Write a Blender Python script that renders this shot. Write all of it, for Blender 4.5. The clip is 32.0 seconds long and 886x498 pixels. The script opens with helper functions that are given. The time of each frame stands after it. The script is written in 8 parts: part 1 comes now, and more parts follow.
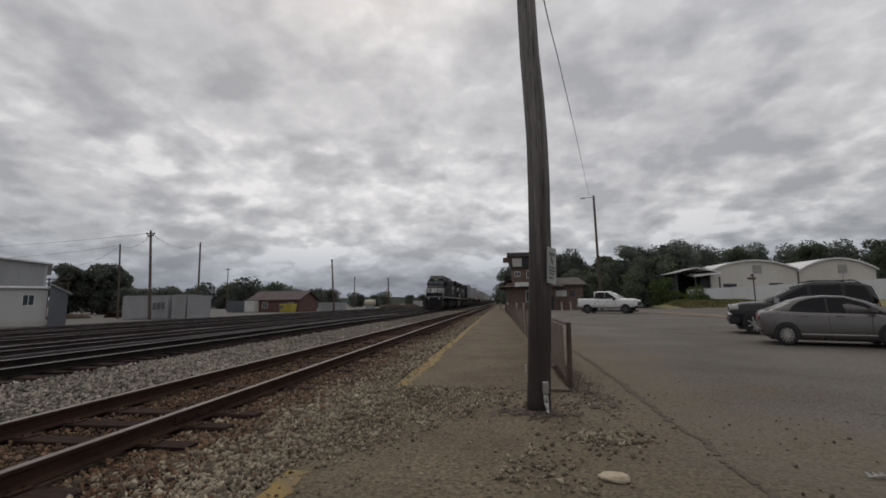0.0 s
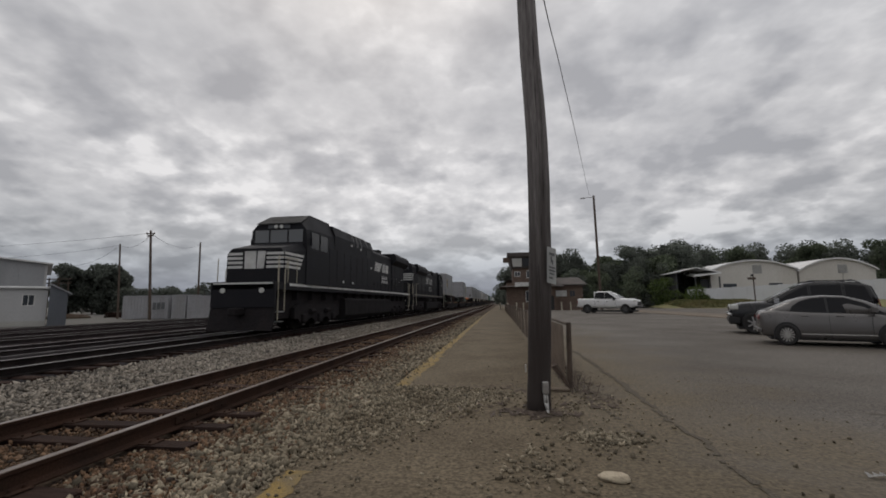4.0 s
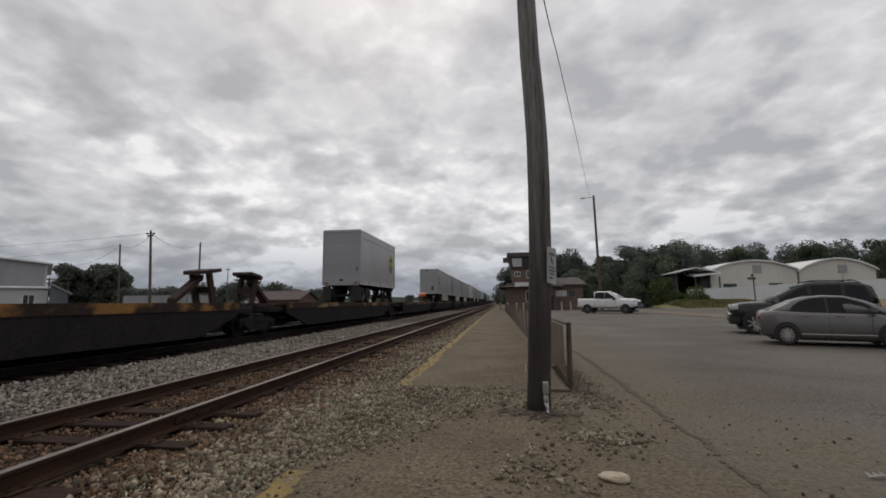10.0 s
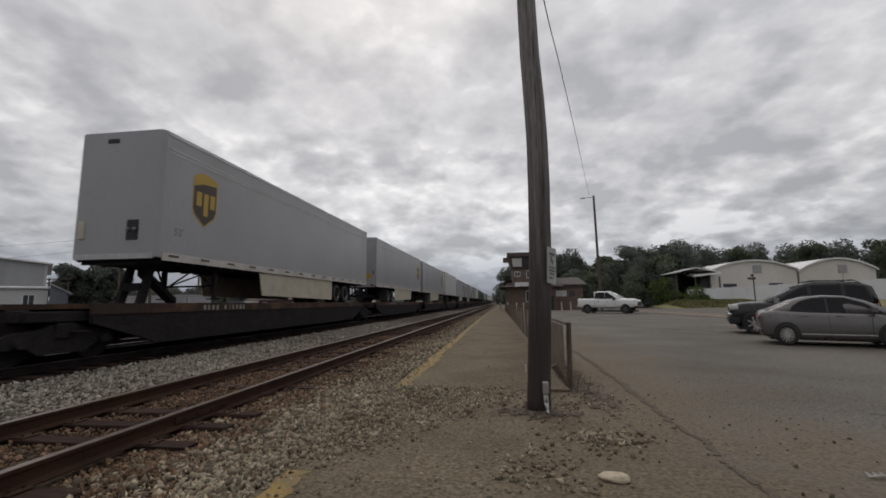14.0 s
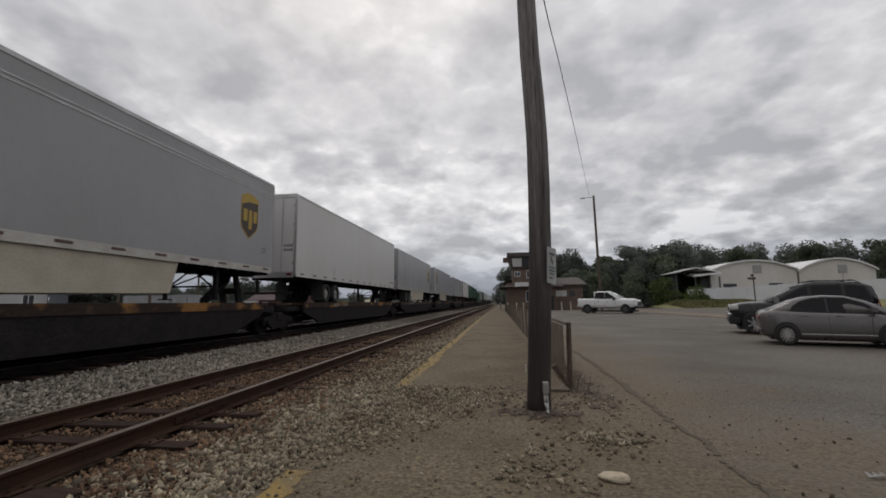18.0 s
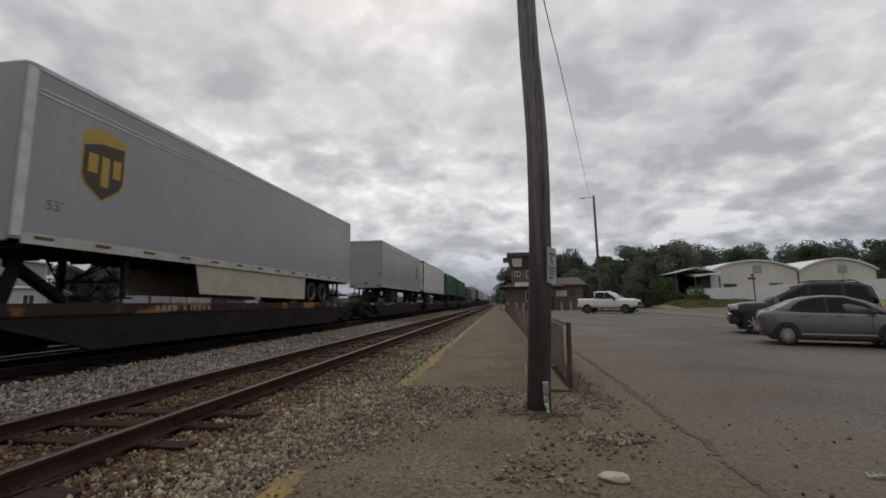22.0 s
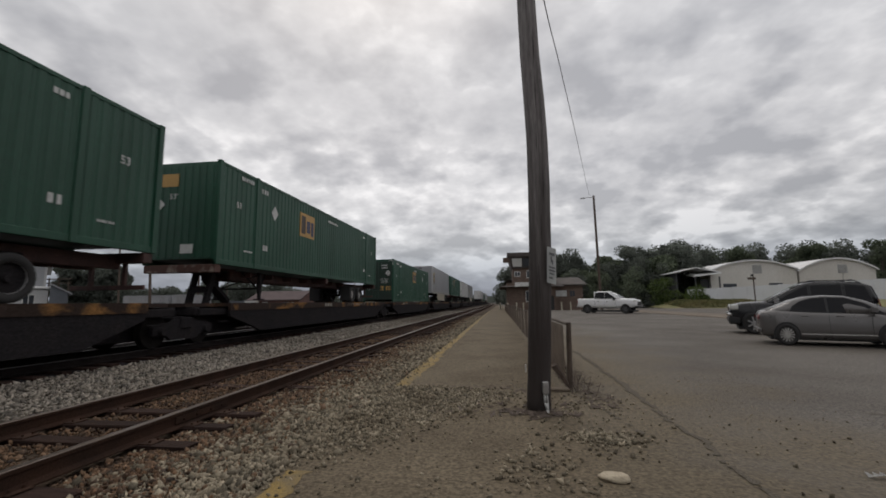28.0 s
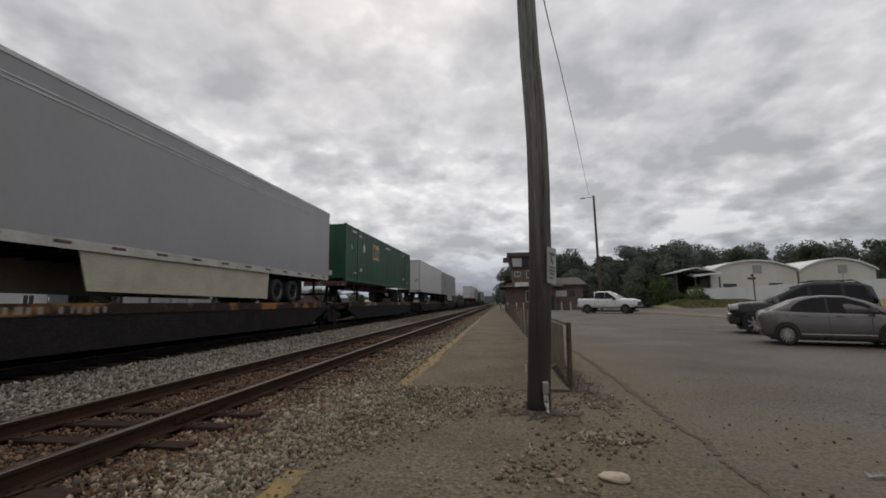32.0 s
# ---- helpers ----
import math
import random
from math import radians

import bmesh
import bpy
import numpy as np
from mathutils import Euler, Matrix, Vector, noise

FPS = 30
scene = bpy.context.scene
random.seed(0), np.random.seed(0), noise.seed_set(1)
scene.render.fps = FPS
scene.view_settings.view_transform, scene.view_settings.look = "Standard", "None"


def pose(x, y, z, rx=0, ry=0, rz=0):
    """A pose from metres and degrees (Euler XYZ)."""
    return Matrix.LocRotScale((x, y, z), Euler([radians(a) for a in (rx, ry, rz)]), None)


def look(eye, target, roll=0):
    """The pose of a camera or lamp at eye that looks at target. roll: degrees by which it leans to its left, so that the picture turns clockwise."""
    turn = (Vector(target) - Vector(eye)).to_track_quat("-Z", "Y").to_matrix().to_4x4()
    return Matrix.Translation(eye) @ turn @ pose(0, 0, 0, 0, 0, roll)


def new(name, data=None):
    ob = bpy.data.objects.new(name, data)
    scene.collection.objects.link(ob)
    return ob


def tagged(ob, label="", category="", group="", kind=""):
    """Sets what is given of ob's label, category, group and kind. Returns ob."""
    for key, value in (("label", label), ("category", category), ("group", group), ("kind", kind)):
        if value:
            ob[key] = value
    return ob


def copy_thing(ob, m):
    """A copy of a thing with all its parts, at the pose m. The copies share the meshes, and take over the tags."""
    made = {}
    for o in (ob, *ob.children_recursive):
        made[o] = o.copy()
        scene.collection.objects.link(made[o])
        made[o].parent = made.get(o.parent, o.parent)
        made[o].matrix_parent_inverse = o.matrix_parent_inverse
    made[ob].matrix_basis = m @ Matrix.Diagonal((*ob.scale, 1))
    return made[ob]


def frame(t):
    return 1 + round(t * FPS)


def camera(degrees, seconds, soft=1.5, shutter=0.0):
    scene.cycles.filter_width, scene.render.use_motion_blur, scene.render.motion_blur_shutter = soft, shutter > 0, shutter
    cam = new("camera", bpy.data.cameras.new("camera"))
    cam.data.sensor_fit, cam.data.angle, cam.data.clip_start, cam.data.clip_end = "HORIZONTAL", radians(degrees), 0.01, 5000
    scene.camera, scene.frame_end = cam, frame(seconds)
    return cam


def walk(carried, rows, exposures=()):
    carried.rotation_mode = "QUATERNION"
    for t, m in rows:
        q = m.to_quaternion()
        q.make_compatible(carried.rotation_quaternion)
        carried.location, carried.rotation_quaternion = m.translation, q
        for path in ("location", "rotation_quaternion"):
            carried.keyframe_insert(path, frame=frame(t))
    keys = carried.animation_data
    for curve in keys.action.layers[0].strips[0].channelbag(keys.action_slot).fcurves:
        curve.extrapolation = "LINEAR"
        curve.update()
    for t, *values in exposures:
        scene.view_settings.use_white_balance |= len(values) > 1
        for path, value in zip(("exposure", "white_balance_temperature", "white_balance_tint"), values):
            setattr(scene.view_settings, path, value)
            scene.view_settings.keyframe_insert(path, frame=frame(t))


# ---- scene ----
# The camera stands still on a low tripod beside the platform.
cam = camera(92.52, 32.0, soft=1.75, shutter=0.12)
EYE = Vector((0.0, 0.0, 1.19))
YAW, PITCH = radians(-7.69), radians(7.16)
AIM = EYE + Vector((math.sin(YAW) * math.cos(PITCH), math.cos(YAW) * math.cos(PITCH), math.sin(PITCH)))
VIEW = look(EYE, AIM, -0.61)
walk(cam, [(0.0, VIEW), (32.0, VIEW)], exposures=[(0.0, 0.0), (3.5, 0.0), (5.5, 0.17), (32.0, 0.17)])

# ---- sky and light ----
world = bpy.data.worlds.new("overcast_sky")
scene.world = world
world.use_nodes = True
wn, wl = world.node_tree.nodes, world.node_tree.links
wn.clear()


def wnode(kind, **values):
    n = wn.new(kind)
    for k, v in values.items():
        n.inputs[k].default_value = v
    return n


def wmath(op, a, b=None):
    n = wn.new("ShaderNodeMath")
    n.operation = op
    for i, v in enumerate((a, b)):
        if v is None:
            continue
        if isinstance(v, (int, float)):
            n.inputs[i].default_value = v
        else:
            wl.new(v, n.inputs[i])
    return n.outputs[0]


def wramp(fac, stops):
    n = wn.new("ShaderNodeValToRGB")
    e = n.color_ramp.elements
    while len(e) < len(stops):
        e.new(0.5)
    for el, (p, c) in zip(e, stops):
        el.position, el.color = p, (*c, 1)
    wl.new(fac, n.inputs[0])
    return n.outputs[0]


def wmix(kind, fac, a, b):
    n = wn.new("ShaderNodeMix")
    n.data_type, n.blend_type = "RGBA", kind
    for i, v in ((0, fac), (6, a), (7, b)):
        if isinstance(v, (int, float)):
            n.inputs[i].default_value = v
        elif isinstance(v, tuple):
            n.inputs[i].default_value = (*v, 1)
        else:
            wl.new(v, n.inputs[i])
    return n.outputs[2]


SUN_EL, SUN_ROT = radians(52), radians(-20)
sky = wn.new("ShaderNodeTexSky")
sky.sky_type, sky.sun_disc = "NISHITA", False
sky.sun_elevation, sky.sun_rotation, sky.dust_density = SUN_EL, SUN_ROT, 3.0
tex = wn.new("ShaderNodeTexCoord")
sep = wn.new("ShaderNodeSeparateXYZ")
wl.new(tex.outputs["Generated"], sep.inputs[0])
up = wmath("MAXIMUM", sep.outputs[2], 0.0)
deck_co = wn.new("ShaderNodeCombineXYZ")
spread = wmath("DIVIDE", 0.8, wmath("ADD", up, 0.5))
wl.new(wmath("MULTIPLY", sep.outputs[0], spread), deck_co.inputs[0])
wl.new(wmath("MULTIPLY", sep.outputs[1], spread), deck_co.inputs[1])
wl.new(wmath("ADD", wmath("MULTIPLY", wmath("LOGARITHM", wmath("ADD", up, 0.16), 2.718), 0.5), 4.3), deck_co.inputs[2])
big = wnode("ShaderNodeTexNoise", Scale=2.7, Detail=2.0, Roughness=0.45, Distortion=0.0)
heaps = wnode("ShaderNodeTexNoise", Scale=7.4, Detail=4.0, Roughness=0.48, Distortion=0.0)
wisps = wnode("ShaderNodeTexNoise", Scale=20.0, Detail=3.0, Roughness=0.5, Distortion=0.0)
for node in (big, heaps, wisps):
    wl.new(deck_co.outputs[0], node.inputs["Vector"])
# rounded heads: bright where the heaps thin out, in ridges between soft grey bellies
ridge = wmath("SUBTRACT", 1.0, wmath("MULTIPLY", wmath("ABSOLUTE", wmath("SUBTRACT", heaps.outputs[0], 0.52)), 3.2))
heap = wmath("ADD", wmath("ADD", wmath("MULTIPLY", big.outputs[0], 0.36), wmath("MULTIPLY", heaps.outputs[0], 0.36)), wmath("ADD", wmath("MULTIPLY", wisps.outputs[0], 0.19), wmath("MULTIPLY", ridge, 0.11)))
swell = wramp(up, [(0.04, (1.05,) * 3), (0.12, (1.45,) * 3), (0.28, (1.3,) * 3), (0.5, (0.85,) * 3)])
heap = wmath("ADD", wmath("MULTIPLY", wmath("SUBTRACT", heap, 0.53), swell), 0.53)
cloud = wramp(heap, [(0.42, (0.325, 0.323, 0.333)), (0.475, (0.380, 0.377, 0.386)), (0.53, (0.450, 0.445, 0.451)), (0.585, (0.535, 0.528, 0.531)), (0.645, (0.70, 0.688, 0.685))])
cloud = wmix("MIX", 0.012, cloud, sky.outputs[0])
# the cloud base is thicker and bluer low down, brighter overhead
height = wramp(up, [(0.0, (0.42, 0.46, 0.54)), (0.045, (0.52, 0.565, 0.65)), (0.09, (0.71, 0.75, 0.81)), (0.14, (0.95, 0.96, 0.98)), (0.22, (1.09, 1.08, 1.075)), (0.36, (1.07, 1.06, 1.05)), (0.5, (0.98, 0.98, 0.98)), (1.0, (1.35, 1.33, 1.3))])
cloud = wmix("MULTIPLY", 1.0, cloud, height)
# overhead the cloud thins towards the east, low down towards the west; it is thicker low at the sides
thin_east = wmath("ADD", wmath("MULTIPLY", sep.outputs[0], wmath("SUBTRACT", wmath("MULTIPLY", up, 0.5), 0.17)), 0.985)
low_side = wmath("SUBTRACT", 1.0, wmath("MULTIPLY", wmath("MULTIPLY", sep.outputs[0], sep.outputs[0]), wmath("MAXIMUM", wmath("SUBTRACT", 0.34, wmath("MULTIPLY", up, 0.6)), 0.0)))
cloud = wmix("MULTIPLY", 1.0, cloud, wmath("MULTIPLY", thin_east, low_side))
back = wn.new("ShaderNodeBackground")
back.inputs["Strength"].default_value = 1.0
wl.new(cloud, back.inputs["Color"])
wo = wn.new("ShaderNodeOutputWorld")
wl.new(back.outputs[0], wo.inputs[0])

sun = new("sun", bpy.data.lights.new("sun", "SUN"))
sun.data.energy, sun.data.angle, sun.data.color = 0.6, radians(30), (1.0, 0.96, 0.9)
SUN_DIR = Vector((math.sin(SUN_ROT) * math.cos(SUN_EL), math.cos(SUN_ROT) * math.cos(SUN_EL), math.sin(SUN_EL)))
sun.matrix_world = look(SUN_DIR * 50, (0, 0, 0))


# ---- materials ----
def material(name, color, rough=0.6, metal=0.0, second=None, scale=3.0, amount=0.5, fine_scale=60.0, fine_amount=0.25,
             bump=0.2, depth=0.004, stretch=(1, 1, 1), vary=0.0, spec=0.5, coat=0.0, voronoi=0.0, low=0.38, high=0.68):
    """A surface with stains at one scale, grain at a finer one, and a fine relief."""
    m = bpy.data.materials.new(name)
    m.use_nodes = True
    n, l = m.node_tree.nodes, m.node_tree.links
    b = n["Principled BSDF"]
    tc, mp = n.new("ShaderNodeTexCoord"), n.new("ShaderNodeMapping")
    mp.inputs["Scale"].default_value = stretch
    l.new(tc.outputs["Object"], mp.inputs[0])
    second = second or tuple(c * 0.6 for c in color)
    stain, grain = n.new("ShaderNodeTexNoise"), n.new("ShaderNodeTexNoise")
    stain.inputs["Scale"].default_value, stain.inputs["Detail"].default_value = scale, 5
    grain.inputs["Scale"].default_value, grain.inputs["Detail"].default_value = fine_scale, 4
    l.new(mp.outputs[0], stain.inputs["Vector"])
    l.new(mp.outputs[0], grain.inputs["Vector"])
    ramp = n.new("ShaderNodeValToRGB")
    ramp.color_ramp.elements[0].position, ramp.color_ramp.elements[1].position = low, high
    ramp.color_ramp.elements[0].color = (0, 0, 0, 1)
    l.new(stain.outputs[0], ramp.inputs[0])
    amt = n.new("ShaderNodeMath")
    amt.operation = "MULTIPLY"
    amt.inputs[1].default_value = amount
    l.new(ramp.outputs[0], amt.inputs[0])
    mix = n.new("ShaderNodeMix")
    mix.data_type = "RGBA"
    mix.inputs[6].default_value, mix.inputs[7].default_value = (*color, 1), (*second, 1)
    l.new(amt.outputs[0], mix.inputs[0])
    g = n.new("ShaderNodeMapRange")
    g.inputs[1].default_value, g.inputs[2].default_value = 0.3, 0.7
    g.inputs[3].default_value, g.inputs[4].default_value = 1 - fine_amount, 1 + fine_amount
    source = grain.outputs[0]
    if voronoi:
        vo = n.new("ShaderNodeTexVoronoi")
        vo.inputs["Scale"].default_value = voronoi
        l.new(mp.outputs[0], vo.inputs["Vector"])
        sepc = n.new("ShaderNodeSeparateColor")
        l.new(vo.outputs["Color"], sepc.inputs[0])
        g.inputs[1].default_value, g.inputs[2].default_value = 0.0, 1.0
        source = sepc.outputs[0]
    l.new(source, g.inputs[0])
    mul = n.new("ShaderNodeMix")
    mul.data_type, mul.blend_type = "RGBA", "MULTIPLY"
    mul.inputs[0].default_value = 1
    l.new(mix.outputs[2], mul.inputs[6])
    l.new(g.outputs[0], mul.inputs[7])
    out = mul.outputs[2]
    if vary:
        info, mr, hv = n.new("ShaderNodeObjectInfo"), n.new("ShaderNodeMapRange"), n.new("ShaderNodeMix")
        mr.inputs[3].default_value, mr.inputs[4].default_value = 1 - vary, 1 + vary
        hv.data_type, hv.blend_type = "RGBA", "MULTIPLY"
        hv.inputs[0].default_value = 1
        l.new(info.outputs["Random"], mr.inputs[0])
        l.new(out, hv.inputs[6])
        l.new(mr.outputs[0], hv.inputs[7])
        out = hv.outputs[2]
    l.new(out, b.inputs["Base Color"])
    b.inputs["Metallic"].default_value = metal
    b.inputs["Specular IOR Level"].default_value = spec
    b.inputs["Coat Weight"].default_value = coat
    rr = n.new("ShaderNodeMapRange")
    rr.inputs[3].default_value, rr.inputs[4].default_value = max(0.02, rough - 0.1), min(1, rough + 0.1)
    l.new(stain.outputs[0], rr.inputs[0])
    l.new(rr.outputs[0], b.inputs["Roughness"])
    if bump:
        bp = n.new("ShaderNodeBump")
        bp.inputs["Strength"].default_value, bp.inputs["Distance"].default_value = bump, depth
        l.new(grain.outputs[0], bp.inputs["Height"])
        l.new(bp.outputs[0], b.inputs["Normal"])
    return m


def islands(m, spread):
    """Lets each loose piece of a joined mesh differ a little in brightness."""
    n, l = m.node_tree.nodes, m.node_tree.links
    b = n["Principled BSDF"]
    old = b.inputs["Base Color"].links[0].from_socket
    geo, mr, mx = n.new("ShaderNodeNewGeometry"), n.new("ShaderNodeMapRange"), n.new("ShaderNodeMix")
    mr.inputs[3].default_value, mr.inputs[4].default_value = 1 - spread, 1 + spread
    mx.data_type, mx.blend_type = "RGBA", "MULTIPLY"
    mx.inputs[0].default_value = 1
    l.new(geo.outputs["Random Per Island"], mr.inputs[0])
    l.new(old, mx.inputs[6])
    l.new(mr.outputs[0], mx.inputs[7])
    l.new(mx.outputs[2], b.inputs["Base Color"])
    return m


def glassy(name, tint, rough=0.05, spec=0.6):
    m = bpy.data.materials.new(name)
    m.use_nodes = True
    b = m.node_tree.nodes["Principled BSDF"]
    b.inputs["Base Color"].default_value = (*tint, 1)
    b.inputs["Roughness"].default_value = rough
    b.inputs["Specular IOR Level"].default_value = spec
    return m


M_LOT = material("old_asphalt", (0.116, 0.103, 0.089), 0.88, second=(0.076, 0.064, 0.052), scale=0.35, amount=1.0, fine_scale=34, fine_amount=0.55, bump=0.8, depth=0.01, spec=0.4)
def dirty(m, dirt, x0, x1):
    """Dirt washed over a surface, thinning out eastwards with a ragged edge."""
    n, l = m.node_tree.nodes, m.node_tree.links
    b = n["Principled BSDF"]
    old = b.inputs["Base Color"].links[0].from_socket
    tc, sp, nz, ad, mr, mx, sc = (n.new("ShaderNode" + k) for k in ("TexCoord", "SeparateXYZ", "TexNoise", "Math", "MapRange", "Mix", "Math"))
    l.new(tc.outputs["Object"], sp.inputs[0])
    nz.inputs["Scale"].default_value, nz.inputs["Detail"].default_value = 0.8, 7
    l.new(tc.outputs["Object"], nz.inputs["Vector"])
    sc.operation, sc.inputs[1].default_value = "MULTIPLY", 5.0
    l.new(nz.outputs[0], sc.inputs[0])
    ad.operation = "ADD"
    l.new(sp.outputs[0], ad.inputs[0])
    l.new(sc.outputs[0], ad.inputs[1])
    mr.inputs[1].default_value, mr.inputs[2].default_value = x0 + 2.5, x1 + 2.5
    mr.inputs[3].default_value, mr.inputs[4].default_value = 1.0, 0.0
    l.new(ad.outputs[0], mr.inputs[0])
    mx.data_type = "RGBA"
    g = n.new("ShaderNodeMix")
    g.data_type, g.blend_type = "RGBA", "MULTIPLY"
    g.inputs[0].default_value = 1
    fine_ = n.new("ShaderNodeTexNoise")
    fine_.inputs["Scale"].default_value, fine_.inputs["Detail"].default_value = 36, 5
    l.new(tc.outputs["Object"], fine_.inputs["Vector"])
    fr = n.new("ShaderNodeMapRange")
    fr.inputs[1].default_value, fr.inputs[2].default_value, fr.inputs[3].default_value, fr.inputs[4].default_value = 0.3, 0.7, 0.5, 1.5
    l.new(fine_.outputs[0], fr.inputs[0])
    g.inputs[6].default_value = (*dirt, 1)
    l.new(fr.outputs[0], g.inputs[7])
    l.new(mr.outputs[0], mx.inputs[0])
    l.new(old, mx.inputs[6])
    l.new(g.outputs[2], mx.inputs[7])
    l.new(mx.outputs[2], b.inputs["Base Color"])
    return m


def leafy(m):
    """Leaves let part of the light through."""
    n, l = m.node_tree.nodes, m.node_tree.links
    b = n["Principled BSDF"]
    tr, mx = n.new("ShaderNodeBsdfTranslucent"), n.new("ShaderNodeMixShader")
    l.new(b.inputs["Base Color"].links[0].from_socket, tr.inputs[0])
    mx.inputs[0].default_value = 0.5
    l.new(b.outputs[0], mx.inputs[1])
    l.new(tr.outputs[0], mx.inputs[2])
    l.new(mx.outputs[0], n["Material Output"].inputs[0])
    return m


def tarred(m, dark, z0, z1):
    """Dark preservative that soaked up a wooden shaft from its foot, with a streaky upper edge."""
    n, l = m.node_tree.nodes, m.node_tree.links
    b = n["Principled BSDF"]
    old = b.inputs["Base Color"].links[0].from_socket
    tc, sp, mp, nz, sc, ad, mr, mx = (n.new("ShaderNode" + k) for k in ("TexCoord", "SeparateXYZ", "Mapping", "TexNoise", "Math", "Math", "MapRange", "Mix"))
    l.new(tc.outputs["Object"], sp.inputs[0])
    l.new(tc.outputs["Object"], mp.inputs[0])
    mp.inputs["Scale"].default_value = (14, 14, 0.6)
    l.new(mp.outputs[0], nz.inputs["Vector"])
    nz.inputs["Scale"].default_value, nz.inputs["Detail"].default_value = 1.0, 5
    sc.operation, sc.inputs[1].default_value = "MULTIPLY", 2.4
    l.new(nz.outputs[0], sc.inputs[0])
    ad.operation = "ADD"
    l.new(sp.outputs[2], ad.inputs[0])
    l.new(sc.outputs[0], ad.inputs[1])
    mr.inputs[1].default_value, mr.inputs[2].default_value = z0 + 1.2, z1 + 1.2
    mr.inputs[3].default_value, mr.inputs[4].default_value = 1.0, 0.0
    l.new(ad.outputs[0], mr.inputs[0])
    mx.data_type, mx.inputs[7].default_value = "RGBA", (*dark, 1)
    l.new(mr.outputs[0], mx.inputs[0])
    l.new(old, mx.inputs[6])
    l.new(mx.outputs[2], b.inputs["Base Color"])
    return m


dirty(M_LOT, (0.112, 0.088, 0.056), 1.5, 4.2)
M_CRACK = material("crack_dirt", (0.101, 0.087, 0.068), 0.95, second=(0.114, 0.100, 0.080), scale=3, amount=0.9, fine_scale=60, fine_amount=0.5, bump=0.1, spec=0.1)
M_PLAT = material("platform_asphalt", (0.134, 0.107, 0.072), 0.9, second=(0.098, 0.077, 0.052), scale=0.9, amount=0.9, fine_scale=38, fine_amount=0.5, bump=0.8, depth=0.012, spec=0.2)
M_SAND = material("sandy_dirt", (0.16, 0.125, 0.09), 0.95, second=(0.10, 0.08, 0.06), scale=1.2, amount=0.8, fine_scale=90, fine_amount=0.4, bump=0.6, depth=0.01)
M_GROUND = material("yard_ground", (0.115, 0.108, 0.098), 0.95, second=(0.075, 0.075, 0.06), scale=0.08, amount=0.8, fine_scale=18, fine_amount=0.35, bump=0.4, depth=0.03)
M_BED = material("ballast_bed", (0.068, 0.052, 0.038), 0.95, second=(0.040, 0.023, 0.014), scale=1.1, amount=0.8, fine_scale=30, fine_amount=0.5, bump=0.9, depth=0.03, voronoi=26, spec=0.1)
M_YARD = material("grey_cinder_bed", (0.076, 0.065, 0.069), 0.95, second=(0.048, 0.041, 0.043), scale=0.5, amount=0.8, fine_scale=25, fine_amount=0.5, bump=0.9, depth=0.03, voronoi=22, spec=0.1)
M_BEDD = material("dark_cinder_bed", (0.034, 0.030, 0.032), 0.95, second=(0.020, 0.018, 0.018), scale=0.9, amount=0.8, fine_scale=25, fine_amount=0.5, bump=0.9, depth=0.03, voronoi=22, spec=0.04)
M_STONE = islands(material("crushed_stone", (0.218, 0.193, 0.160), 0.9, second=(0.115, 0.095, 0.074), scale=1.4, amount=0.6, fine_scale=80, fine_amount=0.25, bump=0.3), 0.72)
M_STONEW = islands(material("tan_crushed_stone", (0.230, 0.197, 0.143), 0.9, second=(0.110, 0.087, 0.059), scale=1.4, amount=0.75, fine_scale=80, fine_amount=0.25, bump=0.3, spec=0.2), 0.60)
M_STONEB = islands(material("rust_dusted_stone", (0.122, 0.072, 0.039), 0.9, second=(0.062, 0.031, 0.016), scale=1.6, amount=0.8, fine_scale=80, fine_amount=0.3, bump=0.3), 0.78)
M_RUST = material("rail_rust", (0.044, 0.023, 0.015), 0.9, second=(0.022, 0.014, 0.011), scale=3, amount=0.7, fine_scale=80, fine_amount=0.35, bump=0.3, spec=0.15)
M_RUSTD = material("near_black_rail_side", (0.022, 0.017, 0.016), 0.9, second=(0.009, 0.008, 0.008), scale=3, amount=0.7, fine_scale=80, fine_amount=0.35, bump=0.3, spec=0.1)
M_RUSTF = material("dusty_rail_side", (0.040, 0.033, 0.033), 0.9, second=(0.022, 0.018, 0.018), scale=3, amount=0.7, fine_scale=80, fine_amount=0.35, bump=0.3, spec=0.1)
M_RAILTOP = material("worn_rail_head", (0.20, 0.188, 0.188), 0.42, metal=0.7, second=(0.11, 0.095, 0.088), scale=2, amount=0.5, fine_scale=100, fine_amount=0.1, bump=0.05)
M_RAILDULL = material("dull_rail_head", (0.165, 0.15, 0.152), 0.45, metal=0.7, second=(0.09, 0.074, 0.07), scale=1.5, amount=0.6, fine_scale=100, fine_amount=0.2, bump=0.05)
M_RAILRUST = material("rusted_rail_head", (0.19, 0.155, 0.135), 0.35, metal=0.9, second=(0.11, 0.075, 0.055), scale=1.6, amount=0.8, fine_scale=70, fine_amount=0.3, bump=0.1)
M_TIE = material("creosoted_tie", (0.034, 0.019, 0.014), 0.92, second=(0.016, 0.010, 0.009), scale=4, amount=0.7, fine_scale=14, fine_amount=0.45, bump=0.7, depth=0.01, stretch=(0.4, 6, 6), vary=0.35, spec=0.15)
M_YELLOW = material("worn_yellow_paint", (0.215, 0.142, 0.036), 0.85, second=(0.118, 0.096, 0.064), scale=3.4, amount=1.0, fine_scale=70, fine_amount=0.45, bump=0.3, low=0.48, high=0.72)
